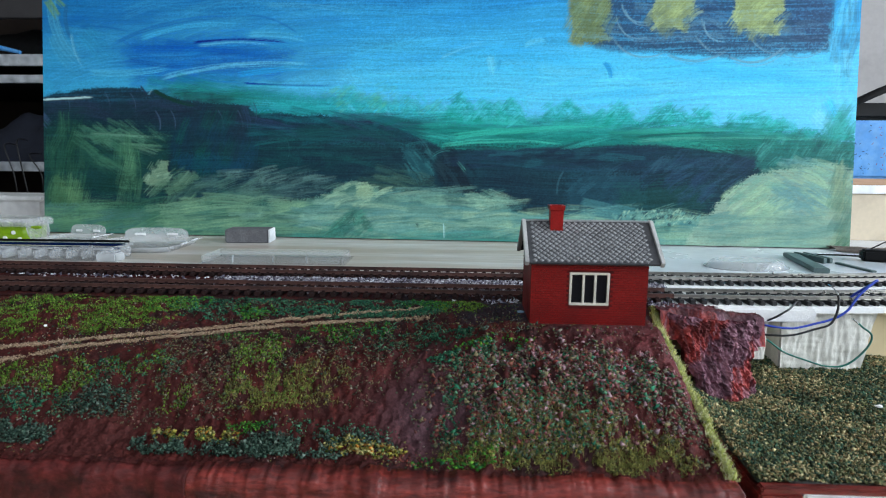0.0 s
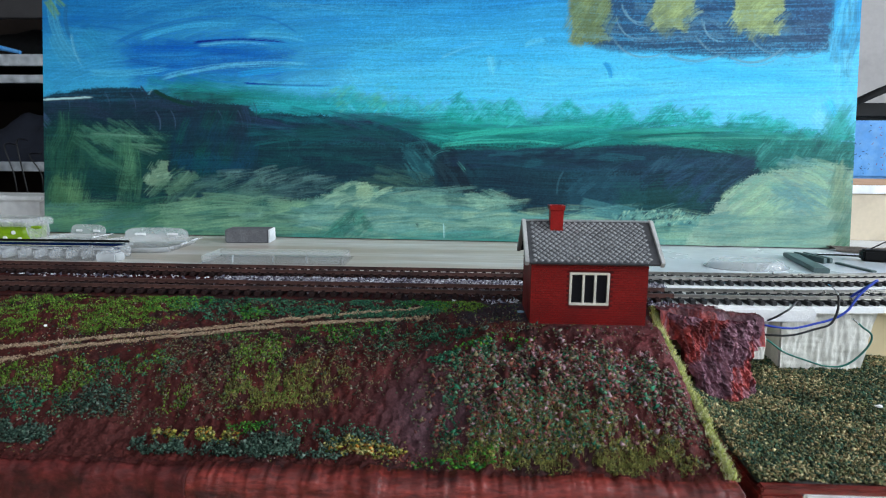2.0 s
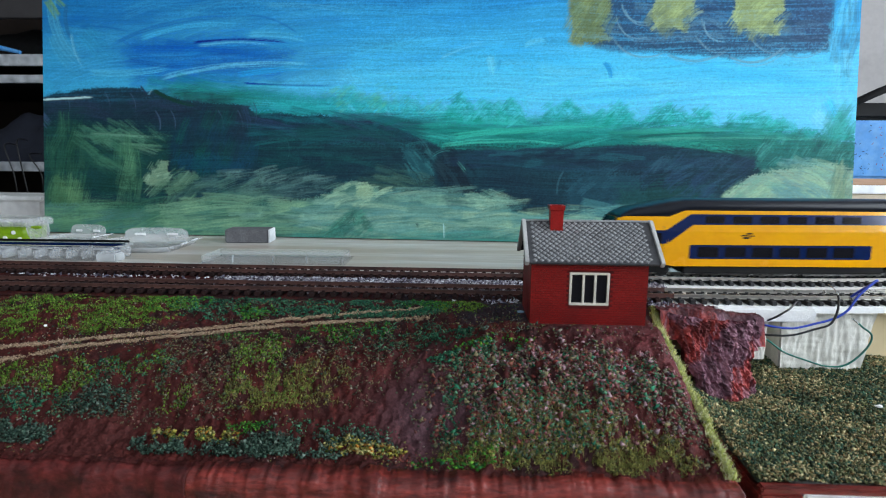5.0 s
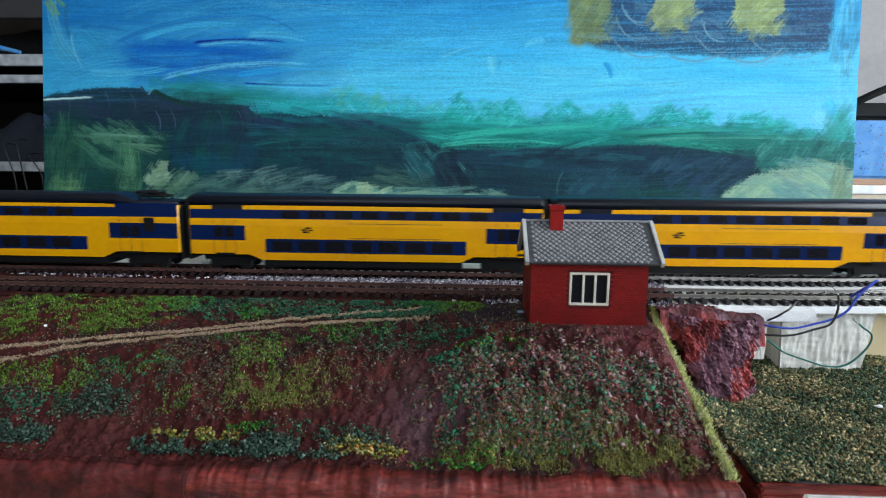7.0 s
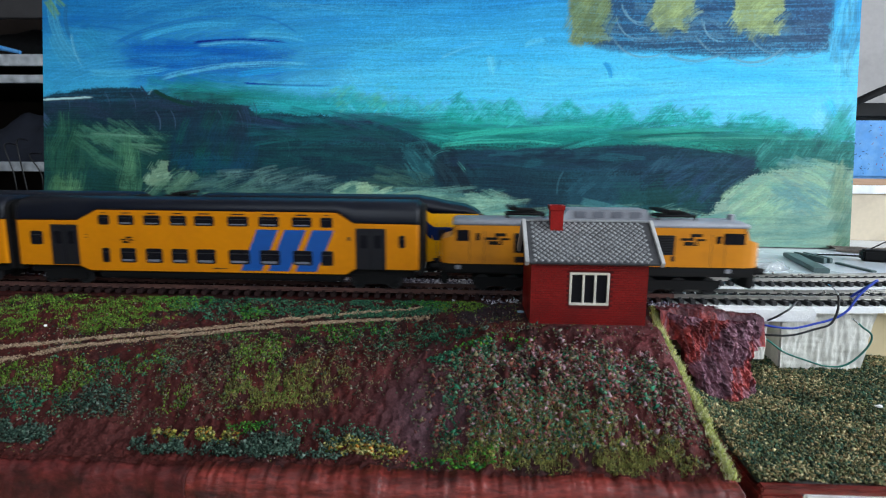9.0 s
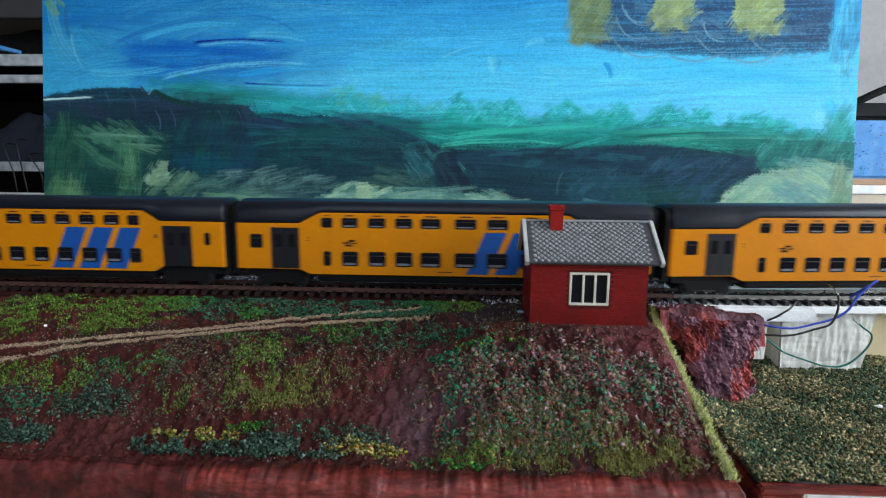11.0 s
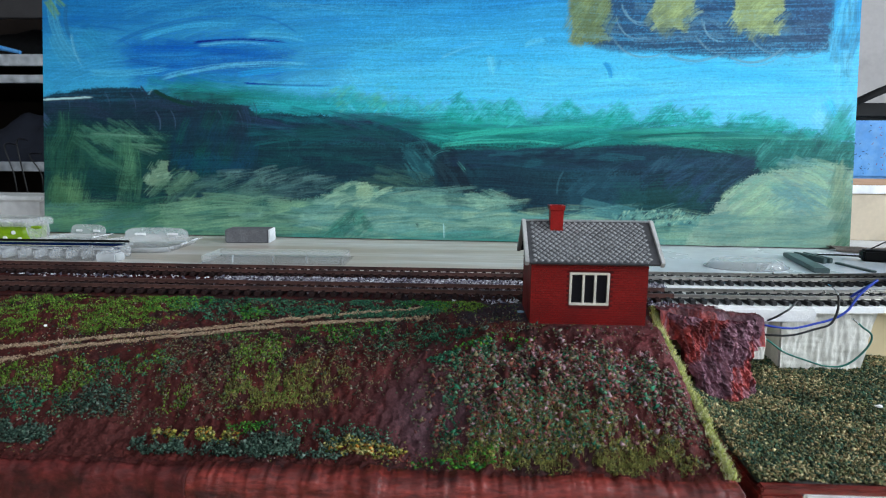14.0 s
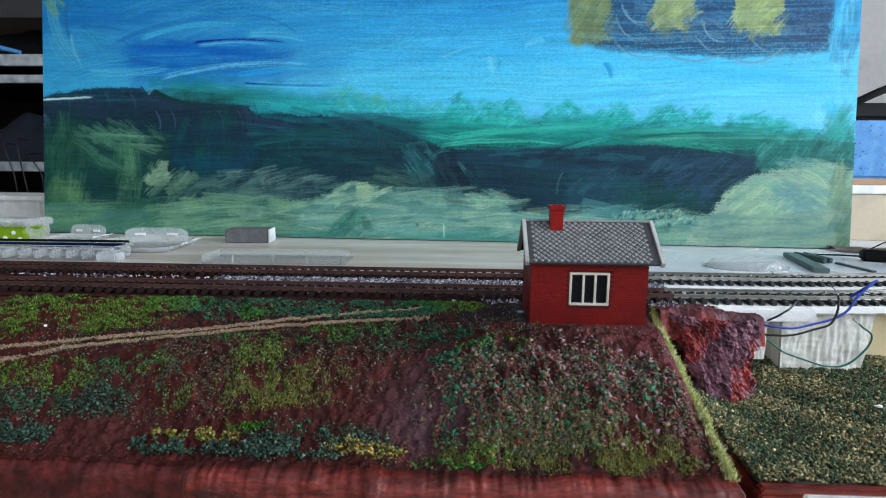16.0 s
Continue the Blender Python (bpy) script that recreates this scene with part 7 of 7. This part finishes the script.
def flap(length, depth, lift):
    """A snap flap with round outer corners, its hinge along x."""
    pts = [(-length, 0.0), (length, 0.0)] + [(length * math.copysign(abs(math.cos(math.pi * k / 14)) ** 0.45, math.cos(math.pi * k / 14)), depth * math.sin(math.pi * k / 14) ** 0.45) for k in range(1, 14)]
    bm = bmesh.new()
    lo = [bm.verts.new((x, y, lift * (y / depth) ** 2)) for x, y in pts]
    hi = [bm.verts.new((x, y, lift * (y / depth) ** 2 + 0.0010)) for x, y in pts]
    bm.faces.new(lo), bm.faces.new(hi[::-1])
    for i in range(len(pts)):
        bm.faces.new((lo[i], hi[i], hi[(i + 1) % len(pts)], lo[(i + 1) % len(pts)]))
    bmesh.ops.recalc_face_normals(bm, faces=bm.faces)
    return bm


def tub():
    e = thing("food_tub", "lime green dotted plastic tub with milky snap lid", "container", m=pose(-0.500, 0.585, 0.0))
    rings = [[(x + 0.001, y - 0.0200, z) for x, y, z in rounded_ring(0.041 + g, 0.0155 + g, 0.008, z)] for g, z in ((-0.003, 0.0), (-0.001, 0.0015), (0.0005, 0.0188))]
    part("body", loft(rings), LIME_TUB, e)
    rings = [[(x + 0.001, y - 0.0205, z) for x, y, z in rounded_ring(0.047 + g, 0.0205 + g, 0.010, z)] for g, z in ((-0.002, 0.0180), (0.0, 0.0186), (0.0, 0.0235), (-0.0012, 0.0258), (-0.004, 0.0270), (-0.008, 0.0272), (-0.009, 0.0262))]
    part("lid", loft(rings), MILKY, e, "milky plastic lid")
    bm = flap(0.0120, 0.0215, 0.002)
    bmesh.ops.transform(bm, matrix=pose(0.0565, -0.0412, 0.0262, -90, 0, 2), verts=bm.verts)
    clasp = part("clasp", bm, MILKY, e)
    part("slot", boxed(0.051, 0.061, -0.0424, -0.0400, 0.0175, 0.0200, 0.0004), LIME_TUB, clasp)
    for x, z in ((-0.034, 0.006), (-0.020, 0.011), (-0.008, 0.006), (0.004, 0.011), (0.016, 0.006), (0.026, 0.012), (0.032, 0.005)):
        bm = bmesh.new()
        rod(bm, (x, -0.0364, z), (x, -0.0350, z), 0.0021, 14)
        part("dot", bm, WHITE_PLASTIC, e)


tub()


def white_bin():
    e = thing("storage_bin", "white plastic bin standing behind the tub", "container", m=pose(-0.645, 0.755, 0.0))
    part("body", loft([[(-a, -b, z), (a, -b, z), (a, b, z), (-a, b, z)] for a, b, z in ((0.060, 0.030, 0.0), (0.064, 0.034, 0.031))], False), WHITE_PLASTIC, e)
    part("rim", boxed(-0.070, 0.072, -0.038, 0.038, 0.031, 0.0385, 0.002), WHITE_PLASTIC, e)


white_bin()


def organiser():
    e = thing("organiser_box", "clear plastic compartment box with dark strips inside", "container", m=pose(-0.397, 0.4745, 0.0, 0, 0, 0.5))
    w, d, h = 0.086, 0.0145, 0.0125
    part("base", boxed(-w, w, -d, d, 0.0, 0.0014, 0.0006), CLEAR, e)
    for x0, x1, y0, y1 in ((-w, w, -d, -d + 0.0014), (-w, w, d - 0.0014, d), (-w, -w + 0.0014, -d, d), (w - 0.0014, w, -d, d)):
        part("side", boxed(x0, x1, y0, y1, 0.0012, h, 0.0004), CLEAR, e)
    part("rim", boxed(-w - 0.002, w + 0.002, -d - 0.002, -d + 0.001, h - 0.0022, h, 0.0006), MILKY, e)
    part("rim", boxed(-w - 0.002, w + 0.002, d - 0.001, d + 0.002, h - 0.0022, h, 0.0006), MILKY, e)
    for i in range(11):
        x = -w + 0.014 + i * 0.0145
        part("divider", boxed(x - 0.0012, x + 0.0012, -d + 0.002, d - 0.004, 0.0014, h - 0.004, 0.0003), MILKY, e)
    # dark upright plates stand in for the shaded inside of the cells
    for i in range(10):
        x = -w + 0.0160 + i * 0.0145
        part("dark_cell_plate", boxed(x, x + 0.0105, d - 0.0050, d - 0.0030, 0.0020, h - 0.0045, 0.0003), SLATE_BED, e)
    part("lid_hinge", boxed(w - 0.012, w + 0.006, -d - 0.004, -d + 0.010, 0.0, 0.0075, 0.001), MILKY, e)
    for y, z in ((0.003, 0.0095), (0.009, 0.0120)):
        part("dark_strip", boxed(-w + 0.030, w - 0.003, y - 0.0025, y + 0.0025, z - 0.0016, z + 0.0004, 0.0004), NAVY, e, "dark blue strip")
    part("dark_rod", boxed(-w + 0.030, w, 0.0115, 0.0135, 0.0130, 0.0150, 0.0004), BLACK, e, "thin black rod")


organiser()


def snap_lid(m, label, s=1.0):
    e = thing("container_lid", label, "lid", "loose lids", m=m)
    a, b = 0.046 * s, 0.036 * s
    part("panel", tray(a, b, 0.0055, 0.012 * s), MILKY, e)
    for mm, length in ((pose(0, b + 0.001, 0.0045, 74, 0, 0), 0.034 * s), (pose(a + 0.001, 0, 0.0045, 0, 0, -90) @ pose(0, 0, 0, 12, 0, 0), 0.025 * s)):
        bm = flap(length, 0.0115, 0.001)
        bmesh.ops.transform(bm, matrix=mm, verts=bm.verts)
        f = part("flap", bm, MILKY, e, "milky snap flap")
        for x in (-0.5, 0.5):
            part("catch", boxed(x * length - 0.006 * s, x * length + 0.006 * s, 0.0030, 0.0056, 0.0008, 0.0022, 0.0004, m=mm), WHITE_PLASTIC, f)
    return e


snap_lid(pose(-0.333, 0.538, 0.0, 0, 0, 4), "milky plastic snap lid lying upside down on the table")
snap_lid(pose(-0.428, 0.572, 0.0, 0, 0, -4), "small milky plastic lid behind the compartment box", 0.62)


def shallow_lid(name, label, m, w, d, h):
    e = thing(name, label, "lid", m=m)
    part("panel", boxed(-w, w, -d, d, h - 0.0012, h, 0.0005), CLEAR, e)
    for x0, x1, y0, y1 in ((-w, w, -d, -d + 0.0012), (-w, w, d - 0.0012, d), (-w, -w + 0.0012, -d, d), (w - 0.0012, w, -d, d)):
        part("side", boxed(x0, x1, y0, y1, 0.0, h - 0.001, 0.0004), CLEAR, e)
    part("rim", boxed(-w - 0.003, w + 0.003, -d - 0.003, d + 0.003, 0.0, 0.0010, 0.0004), CLEAR, e)
    for x in (-w * 0.55, 0.02 * w, w * 0.5):
        part("rib", boxed(x - 0.0006, x + 0.0006, -d - 0.0005, -d + 0.001, 0.001, h, 0.0002), MILKY, e)


shallow_lid("clear_lid", "shallow clear plastic lid lying on the table", pose(-0.169, 0.480, 0.0, 0, 0, 1.5), 0.061, 0.020, 0.0075)


def dish():
    e = thing("oval_dish", "glossy clear plastic oval dish turned upside down", "dish", m=pose(0.246, 0.486, 0.0, 0, 0, 3))
    rings = []
    for r, z in ((1.0, 0.0), (0.99, 0.001), (0.90, 0.0045), (0.84, 0.0062), (0.74, 0.0068), (0.70, 0.0060)):
        rings.append([(0.0345 * r * math.cos(2 * math.pi * k / 40), 0.021 * r * math.sin(2 * math.pi * k / 40), z) for k in range(40)])
    part("shell", loft(rings), MILKY, e)
    r2 = [[(0.0365 * r * math.cos(2 * math.pi * k / 40), 0.0225 * r * math.sin(2 * math.pi * k / 40), z) for k in range(40)] for r, z in ((0.95, 0.0), (1.0, 0.0), (1.0, 0.0010), (0.95, 0.0010))]
    part("rim", loft(r2), MILKY, e)


dish()


def sponge():
    e = thing("sanding_block", "grey sanding sponge with a pale end leaning at the backdrop", "sanding block", m=pose(-0.2385, 0.591, 0.0, 0, 0, 6))
    part("body", boxed(-0.0235, 0.0222, -0.0135, 0.0135, 0.0, 0.0150, 0.0012), SPONGE, e)
    part("end_face", boxed(0.0222, 0.0240, -0.0133, 0.0133, 0.0002, 0.0148, 0.0006), SPONGE_SIDE, e, "pale foam end")


sponge()

for x0, y0, x1, y1, w, h in ((0.317, 0.545, 0.296, 0.462, 0.012, 0.0042), (0.3215, 0.545, 0.3275, 0.508, 0.004, 0.0052), (0.330, 0.545, 0.334, 0.510, 0.004, 0.0050), (0.339, 0.510, 0.343, 0.468, 0.005, 0.0016)):
    d = Vector((x1 - x0, y1 - y0, 0))
    m = Matrix.Translation(((x0 + x1) / 2, (y0 + y1) / 2, 0)) @ Matrix.Rotation(math.atan2(d.y, d.x), 4, "Z")
    tagged(part("plastic_strip", boxed(-d.length / 2, d.length / 2, -w / 2, w / 2, 0.0, h, 0.0006), TEAL_PLASTIC), "grey-green plastic kit strip lying on the table", "strip", "kit strips").matrix_basis = m


def rag():
    """A rumpled cloth trailing out from under the board's corner."""
    n, m = 70, 26
    A, Bv = np.meshgrid(np.linspace(0, 1, n), np.linspace(-1, 1, m))
    x = 0.385 + 0.16 * A
    y = 0.592 - 0.028 * np.sin(A * 2.6) - 0.05 * A + Bv * (0.010 + 0.016 * A)
    z = (1 - Bv ** 2) ** 0.6 * (0.004 + 0.006 * np.sin(A * 3.0) ** 2) * (0.7 + 0.6 * value_noise(A * 12, Bv * 3, 1.0, 6)) + 0.0008
    ob = new("rag", mesh_arrays("rag", np.c_[x.ravel(), y.ravel(), z.ravel()], grid_faces(n, m), CLOTH, None, True))
    tagged(ob, "rumpled grey-brown cloth on the white tabletop", "cloth")


rag()
DARK_TOOL = thing("clamp", "black metal clamp with a bent rod on the table", "tool", m=pose(0.402, 0.520, 0.0, 0, 0, -20))
part("jaw", boxed(-0.030, 0.040, -0.007, 0.007, 0.0, 0.011, 0.002), BLACK, DARK_TOOL)
part("rod", wire([(-0.028, 0.0, 0.008), (-0.005, 0.004, 0.022), (0.02, 0.004, 0.034), (0.05, 0.002, 0.044)], 0.0007), DARK_METAL, DARK_TOOL)
part("rod", wire([(-0.066, 0.010, 0.0016), (-0.045, 0.006, 0.003), (-0.028, 0.0, 0.004)], 0.0009), DARK_METAL, DARK_TOOL)

CHIP = material("pale_blue_chip", linear(120, 150, 170), 0.5, vary=0.1)
for name, label, p, d, mat in (("plastic_chip", "small pale blue chip lying beside the hut", (0.0308, 0.2985), (0.0022, 0.0012, 0.0010), CHIP), ("pebble", "single white pebble among the grass", (-0.2308, 0.2813), (0.0010, 0.0010, 0.0008), WHITE_PLASTIC), ("foam_crumb", "white foam crumb lying on the dark turf", (0.2210, 0.2860), (0.0022, 0.0015, 0.0012), FOAM)):
    z = float(hill(np.array([p[0]]), np.array([p[1]]))[0]) if p[0] < 0.11 else -0.0385
    bm = bmesh.new()
    bmesh.ops.create_icosphere(bm, subdivisions=2, radius=1.0)
    for v in bm.verts:
        v.co *= 0.85 + 0.3 * noise.noise(v.co * 2.3 + Vector(p + (0,)) * 90)
    bmesh.ops.transform(bm, matrix=Matrix.Translation((*p, z + d[2] * 0.5)) @ Matrix.Diagonal((*d, 1)), verts=bm.verts)
    tagged(part(name, bm, mat), label, "debris")

# ---- boxes beside the board ----
CREAM_BOX = material("cream_card", linear(206, 190, 166), 0.8, vary=0.05, grain=200, stain=12, bump=0.1)
BLUE_BOX = material("blue_speckled_box", linear(62, 138, 206), 0.5, vary=0.1, grain=120, stain=70, bump=0.1, second=linear(88, 154, 212))
WOOD = material("pale_wood", linear(178, 140, 110), 0.6, vary=0.12, grain=150, stain=20, stretch=(0.3, 3, 3))
crate = thing("cream_box", "cream cardboard box with a white top edge", "box", m=pose(0.60, 0.745, 0.0, 0, 0, -2))
part("body", boxed(-0.145, 0.16, -0.075, 0.075, 0.0, 0.0560, 0.001), CREAM_BOX, crate)
part("top_edge", boxed(-0.149, 0.162, -0.078, 0.078, 0.0560, 0.0660, 0.001), WHITE_PLASTIC, crate, "white top edge")
part("wood_strip", boxed(-0.149, 0.162, -0.078, 0.078, 0.0661, 0.0735, 0.001), WOOD, crate, "pale wooden strip")
tin = thing("blue_box", "blue box with rusty scratched marks on the cream box", "box", m=pose(0.60, 0.748, 0.0736, 0, 0, -2))
part("body", boxed(-0.1445, 0.15, -0.070, 0.070, 0.0, 0.0680, 0.003), BLUE_BOX, tin)
rng = random.Random(4)
RUST = material("rust_mark", linear(120, 62, 44), 0.8, vary=0.3, grain=500, stain=60)
for i in range(60):
    x, z, a = rng.uniform(-0.142, -0.07), rng.uniform(0.006, 0.062), rng.uniform(0, math.pi)
    L = rng.uniform(0.0005, 0.0017) * (1.6 if abs(x + 0.105) < 0.02 and 0.015 < z < 0.04 else 1)
    part("scratch", boxed(-L, L, -0.0702, -0.0696, -0.0003, 0.0003, m=pose(x, 0, z) @ Matrix.Rotation(a, 4, "Y")), RUST if abs(x + 0.10) < 0.02 else BLACK, tin)
bag = thing("black_case", "black case with a strap lying on the blue box", "case", m=pose(0.60, 0.748, 0.1416, 0, 0, -2))
part("body", boxed(-0.142, 0.12, -0.055, 0.055, 0.0, 0.022, 0.006), BLACK, bag)
part("strap", wire([(-0.14, -0.05, 0.018), (-0.115, -0.055, 0.032), (-0.08, -0.055, 0.046), (-0.03, -0.05, 0.06)], 0.005), BLACK, bag)

# ---- rack of shelves ----
GALV = material("galvanised_steel", (0.62, 0.66, 0.7), 0.5, metal=0.3, vary=0.4, grain=120, stain=60, second=(0.25, 0.27, 0.3))
SHADED_BACK = material("shaded_back_board", linear(52, 40, 34), 0.8, vary=0.15, grain=60, stain=8)
DARK_GREY = material("dark_grey_panel", linear(52, 50, 52), 0.7, vary=0.1, grain=60, stain=8)
rack = thing("shelf_rack", "dark steel shelf rack with galvanised edges", "shelf rack", m=pose(-1.32, 1.20, 0.0))
# near-black back and shelves carry the rack's inner shade; closed sides block light
part("back_panel", boxed(-0.62, 0.62, 0.42, 0.435, -0.82, 0.75), SHADED_BACK, rack, "brown back board darkened for the shade inside the rack")
for x in (-0.62, 0.60):
    part("side_panel", boxed(x, x + 0.02, 0.0, 0.42, -0.82, 0.75), DARK_GREY, rack)
for z, h, note in ((0.288, 0.024, ""), (0.252, 0.017, ""), (0.060, 0.021, ""), (-0.30, 0.02, "")):
    part("shelf", boxed(-0.60, 0.60, 0.012, 0.42, z + 0.002, z + h - 0.004), BLACK, rack)
    part("shelf_edge", boxed(-0.60, 0.60, 0.0, 0.011, z, z + h, 0.001), GALV, rack, "scuffed galvanised shelf edge")
part("top", boxed(-0.62, 0.62, 0.0, 0.435, 0.75, 0.77), DARK_GREY, rack)
part("upper_board", boxed(-0.60, 0.60, 0.006, 0.02, 0.388, 0.52, 0.002), DARK_GREY, rack, "dark grey upper board")


def bundle(name, label, category, m, w, d, h, seed, mat):
    """A dark heap of soft things on a shelf."""
    n, k = 40, 20
    A, Bv = np.meshgrid(np.linspace(-1, 1, n), np.linspace(-1, 1, k))
    z = h * np.clip((1 - A ** 4) * (1 - Bv ** 4), 0, 1) ** 0.5 * (0.6 + 0.6 * value_noise(A * 2, Bv * 2, 1.3, seed, 3))
    ob = new(name, mesh_arrays(name, np.c_[(A * w).ravel(), (Bv * d).ravel(), z.ravel()], grid_faces(n, k), mat, None, True))
    ob.matrix_basis = m
    tagged(ob, label, category)


NAVY_CLOTH = material("navy_fabric", linear(22, 28, 44), 0.85, vary=0.2, grain=200, stain=20, bump=0.3)
bundle("bag", "black soft bag on the upper shelf", "bag", pose(-1.03, 1.38, 0.310), 0.13, 0.11, 0.075, 3, BLACK)
bundle("soft_bag", "dark blue soft bag on the lower shelf", "bag", pose(-1.03, 1.36, 0.079), 0.15, 0.12, 0.110, 5, NAVY_CLOTH)
for i, (x, z) in enumerate(((-0.99, 0.13), (-1.02, 0.12), (-0.965, 0.10))):
    cable("loose black cable hanging over the shelf edge", [(x - 0.02, 1.24, z), (x - 0.005, 1.19, z - 0.005), (x + 0.004 + 0.008 * i, 1.188, 0.05), (x + 0.012, 1.19, -0.02)], BLACK_WIRE, 0.0014)
pen = thing("blue_marker", "bright blue marker lying on the black bag", "pen", m=pose(-1.015, 1.215, 0.3245, 0, 12, 0))
bm = bmesh.new()
rod(bm, (-0.03, 0, 0), (0.03, 0, 0), 0.006, 12, 0.004)
part("barrel", bm, BLUE_BOX, pen)


# ---- trains under way ----
# (seconds, x of the train's rear or front end)
UNIT_RUN = [(0.0, 0.86), (2.0, 0.80), (3.2, 0.590), (4.2, 0.3198), (5.2, 0.0418), (6.3, -0.2640), (7.0, -0.4580), (7.5, -0.5965), (8.3, -0.8190), (9.2, -1.0690), (10.2, -1.345), (11.2, -1.565), (12.4, -1.66), (16.0, -1.66)]
COACH_RUN = [(0.0, -2.62), (4.2, -2.60), (5.2, -2.42), (6.3, -2.125), (7.0, -1.922), (7.8, -1.690), (8.3, -1.543), (8.5, -1.480), (9.0, -1.3200), (9.5, -1.1555), (10.5, -0.826), (11.0, -0.661), (11.5, -0.4965), (12.0, -0.3342), (12.5, -0.1758), (13.0, -0.0130), (13.6, 0.1820), (14.2, 0.352), (14.8, 0.412), (15.4, 0.425), (16.0, 0.426)]


def glide(run, t):
    """Smooth course between the rows of a run."""
    k = max(i for i in range(len(run) - 1) if run[i][0] <= t)
    (t0, a), (t1, b) = run[k], run[k + 1]

    def slope(i):
        i0, i1 = max(i - 1, 0), min(i + 1, len(run) - 1)
        return (run[i1][1] - run[i0][1]) / (run[i1][0] - run[i0][0])
    h = t1 - t0
    u = (t - t0) / h
    return a * (1 + 2 * u) * (1 - u) ** 2 + b * u * u * (3 - 2 * u) + h * u * (1 - u) * (slope(k) * (1 - u) - slope(k + 1) * u)


def on_track(y0, d, length, turned):
    """Pose of a vehicle that stands on its two bogies, its rear end at a distance d along the track."""
    reach = 0.14 * length
    xa, ya, _ = along(y0, d + reach)
    xb, yb, _ = along(y0, d + length - reach)
    a = math.atan2(yb - ya, xb - xa)
    back = -reach if not turned else length - reach
    return pose(xa + back * math.cos(a), ya + back * math.sin(a), RAIL_Z, 0, 0, math.degrees(a) + (180 if turned else 0))


def motions():
    times = [0.2 * i for i in range(80)] + [16.0]
    pitch = 0.2518 + 0.0076
    for k, (car, turned) in enumerate(((v_head, False), (v_mid, False), (v_mid2, False), (v_tail, True))):
        walk(car, [(t, on_track(TRACKS[1], glide(UNIT_RUN, min(t, 15.999)) + k * pitch, 0.2518, turned)) for t in times])
    pitch = 0.2518 + 0.0080
    for k, car in enumerate((driver, coach_4, coach_3, coach_2, coach_1)):
        walk(car, [(t, on_track(TRACKS[0], glide(COACH_RUN, min(t, 15.999)) + k * pitch, 0.2518, False)) for t in times])
    walk(loco, [(t, on_track(TRACKS[0], glide(COACH_RUN, min(t, 15.999)) + 4 * pitch + 0.2518 + 0.0130, 0.1903, False)) for t in times])


motions()
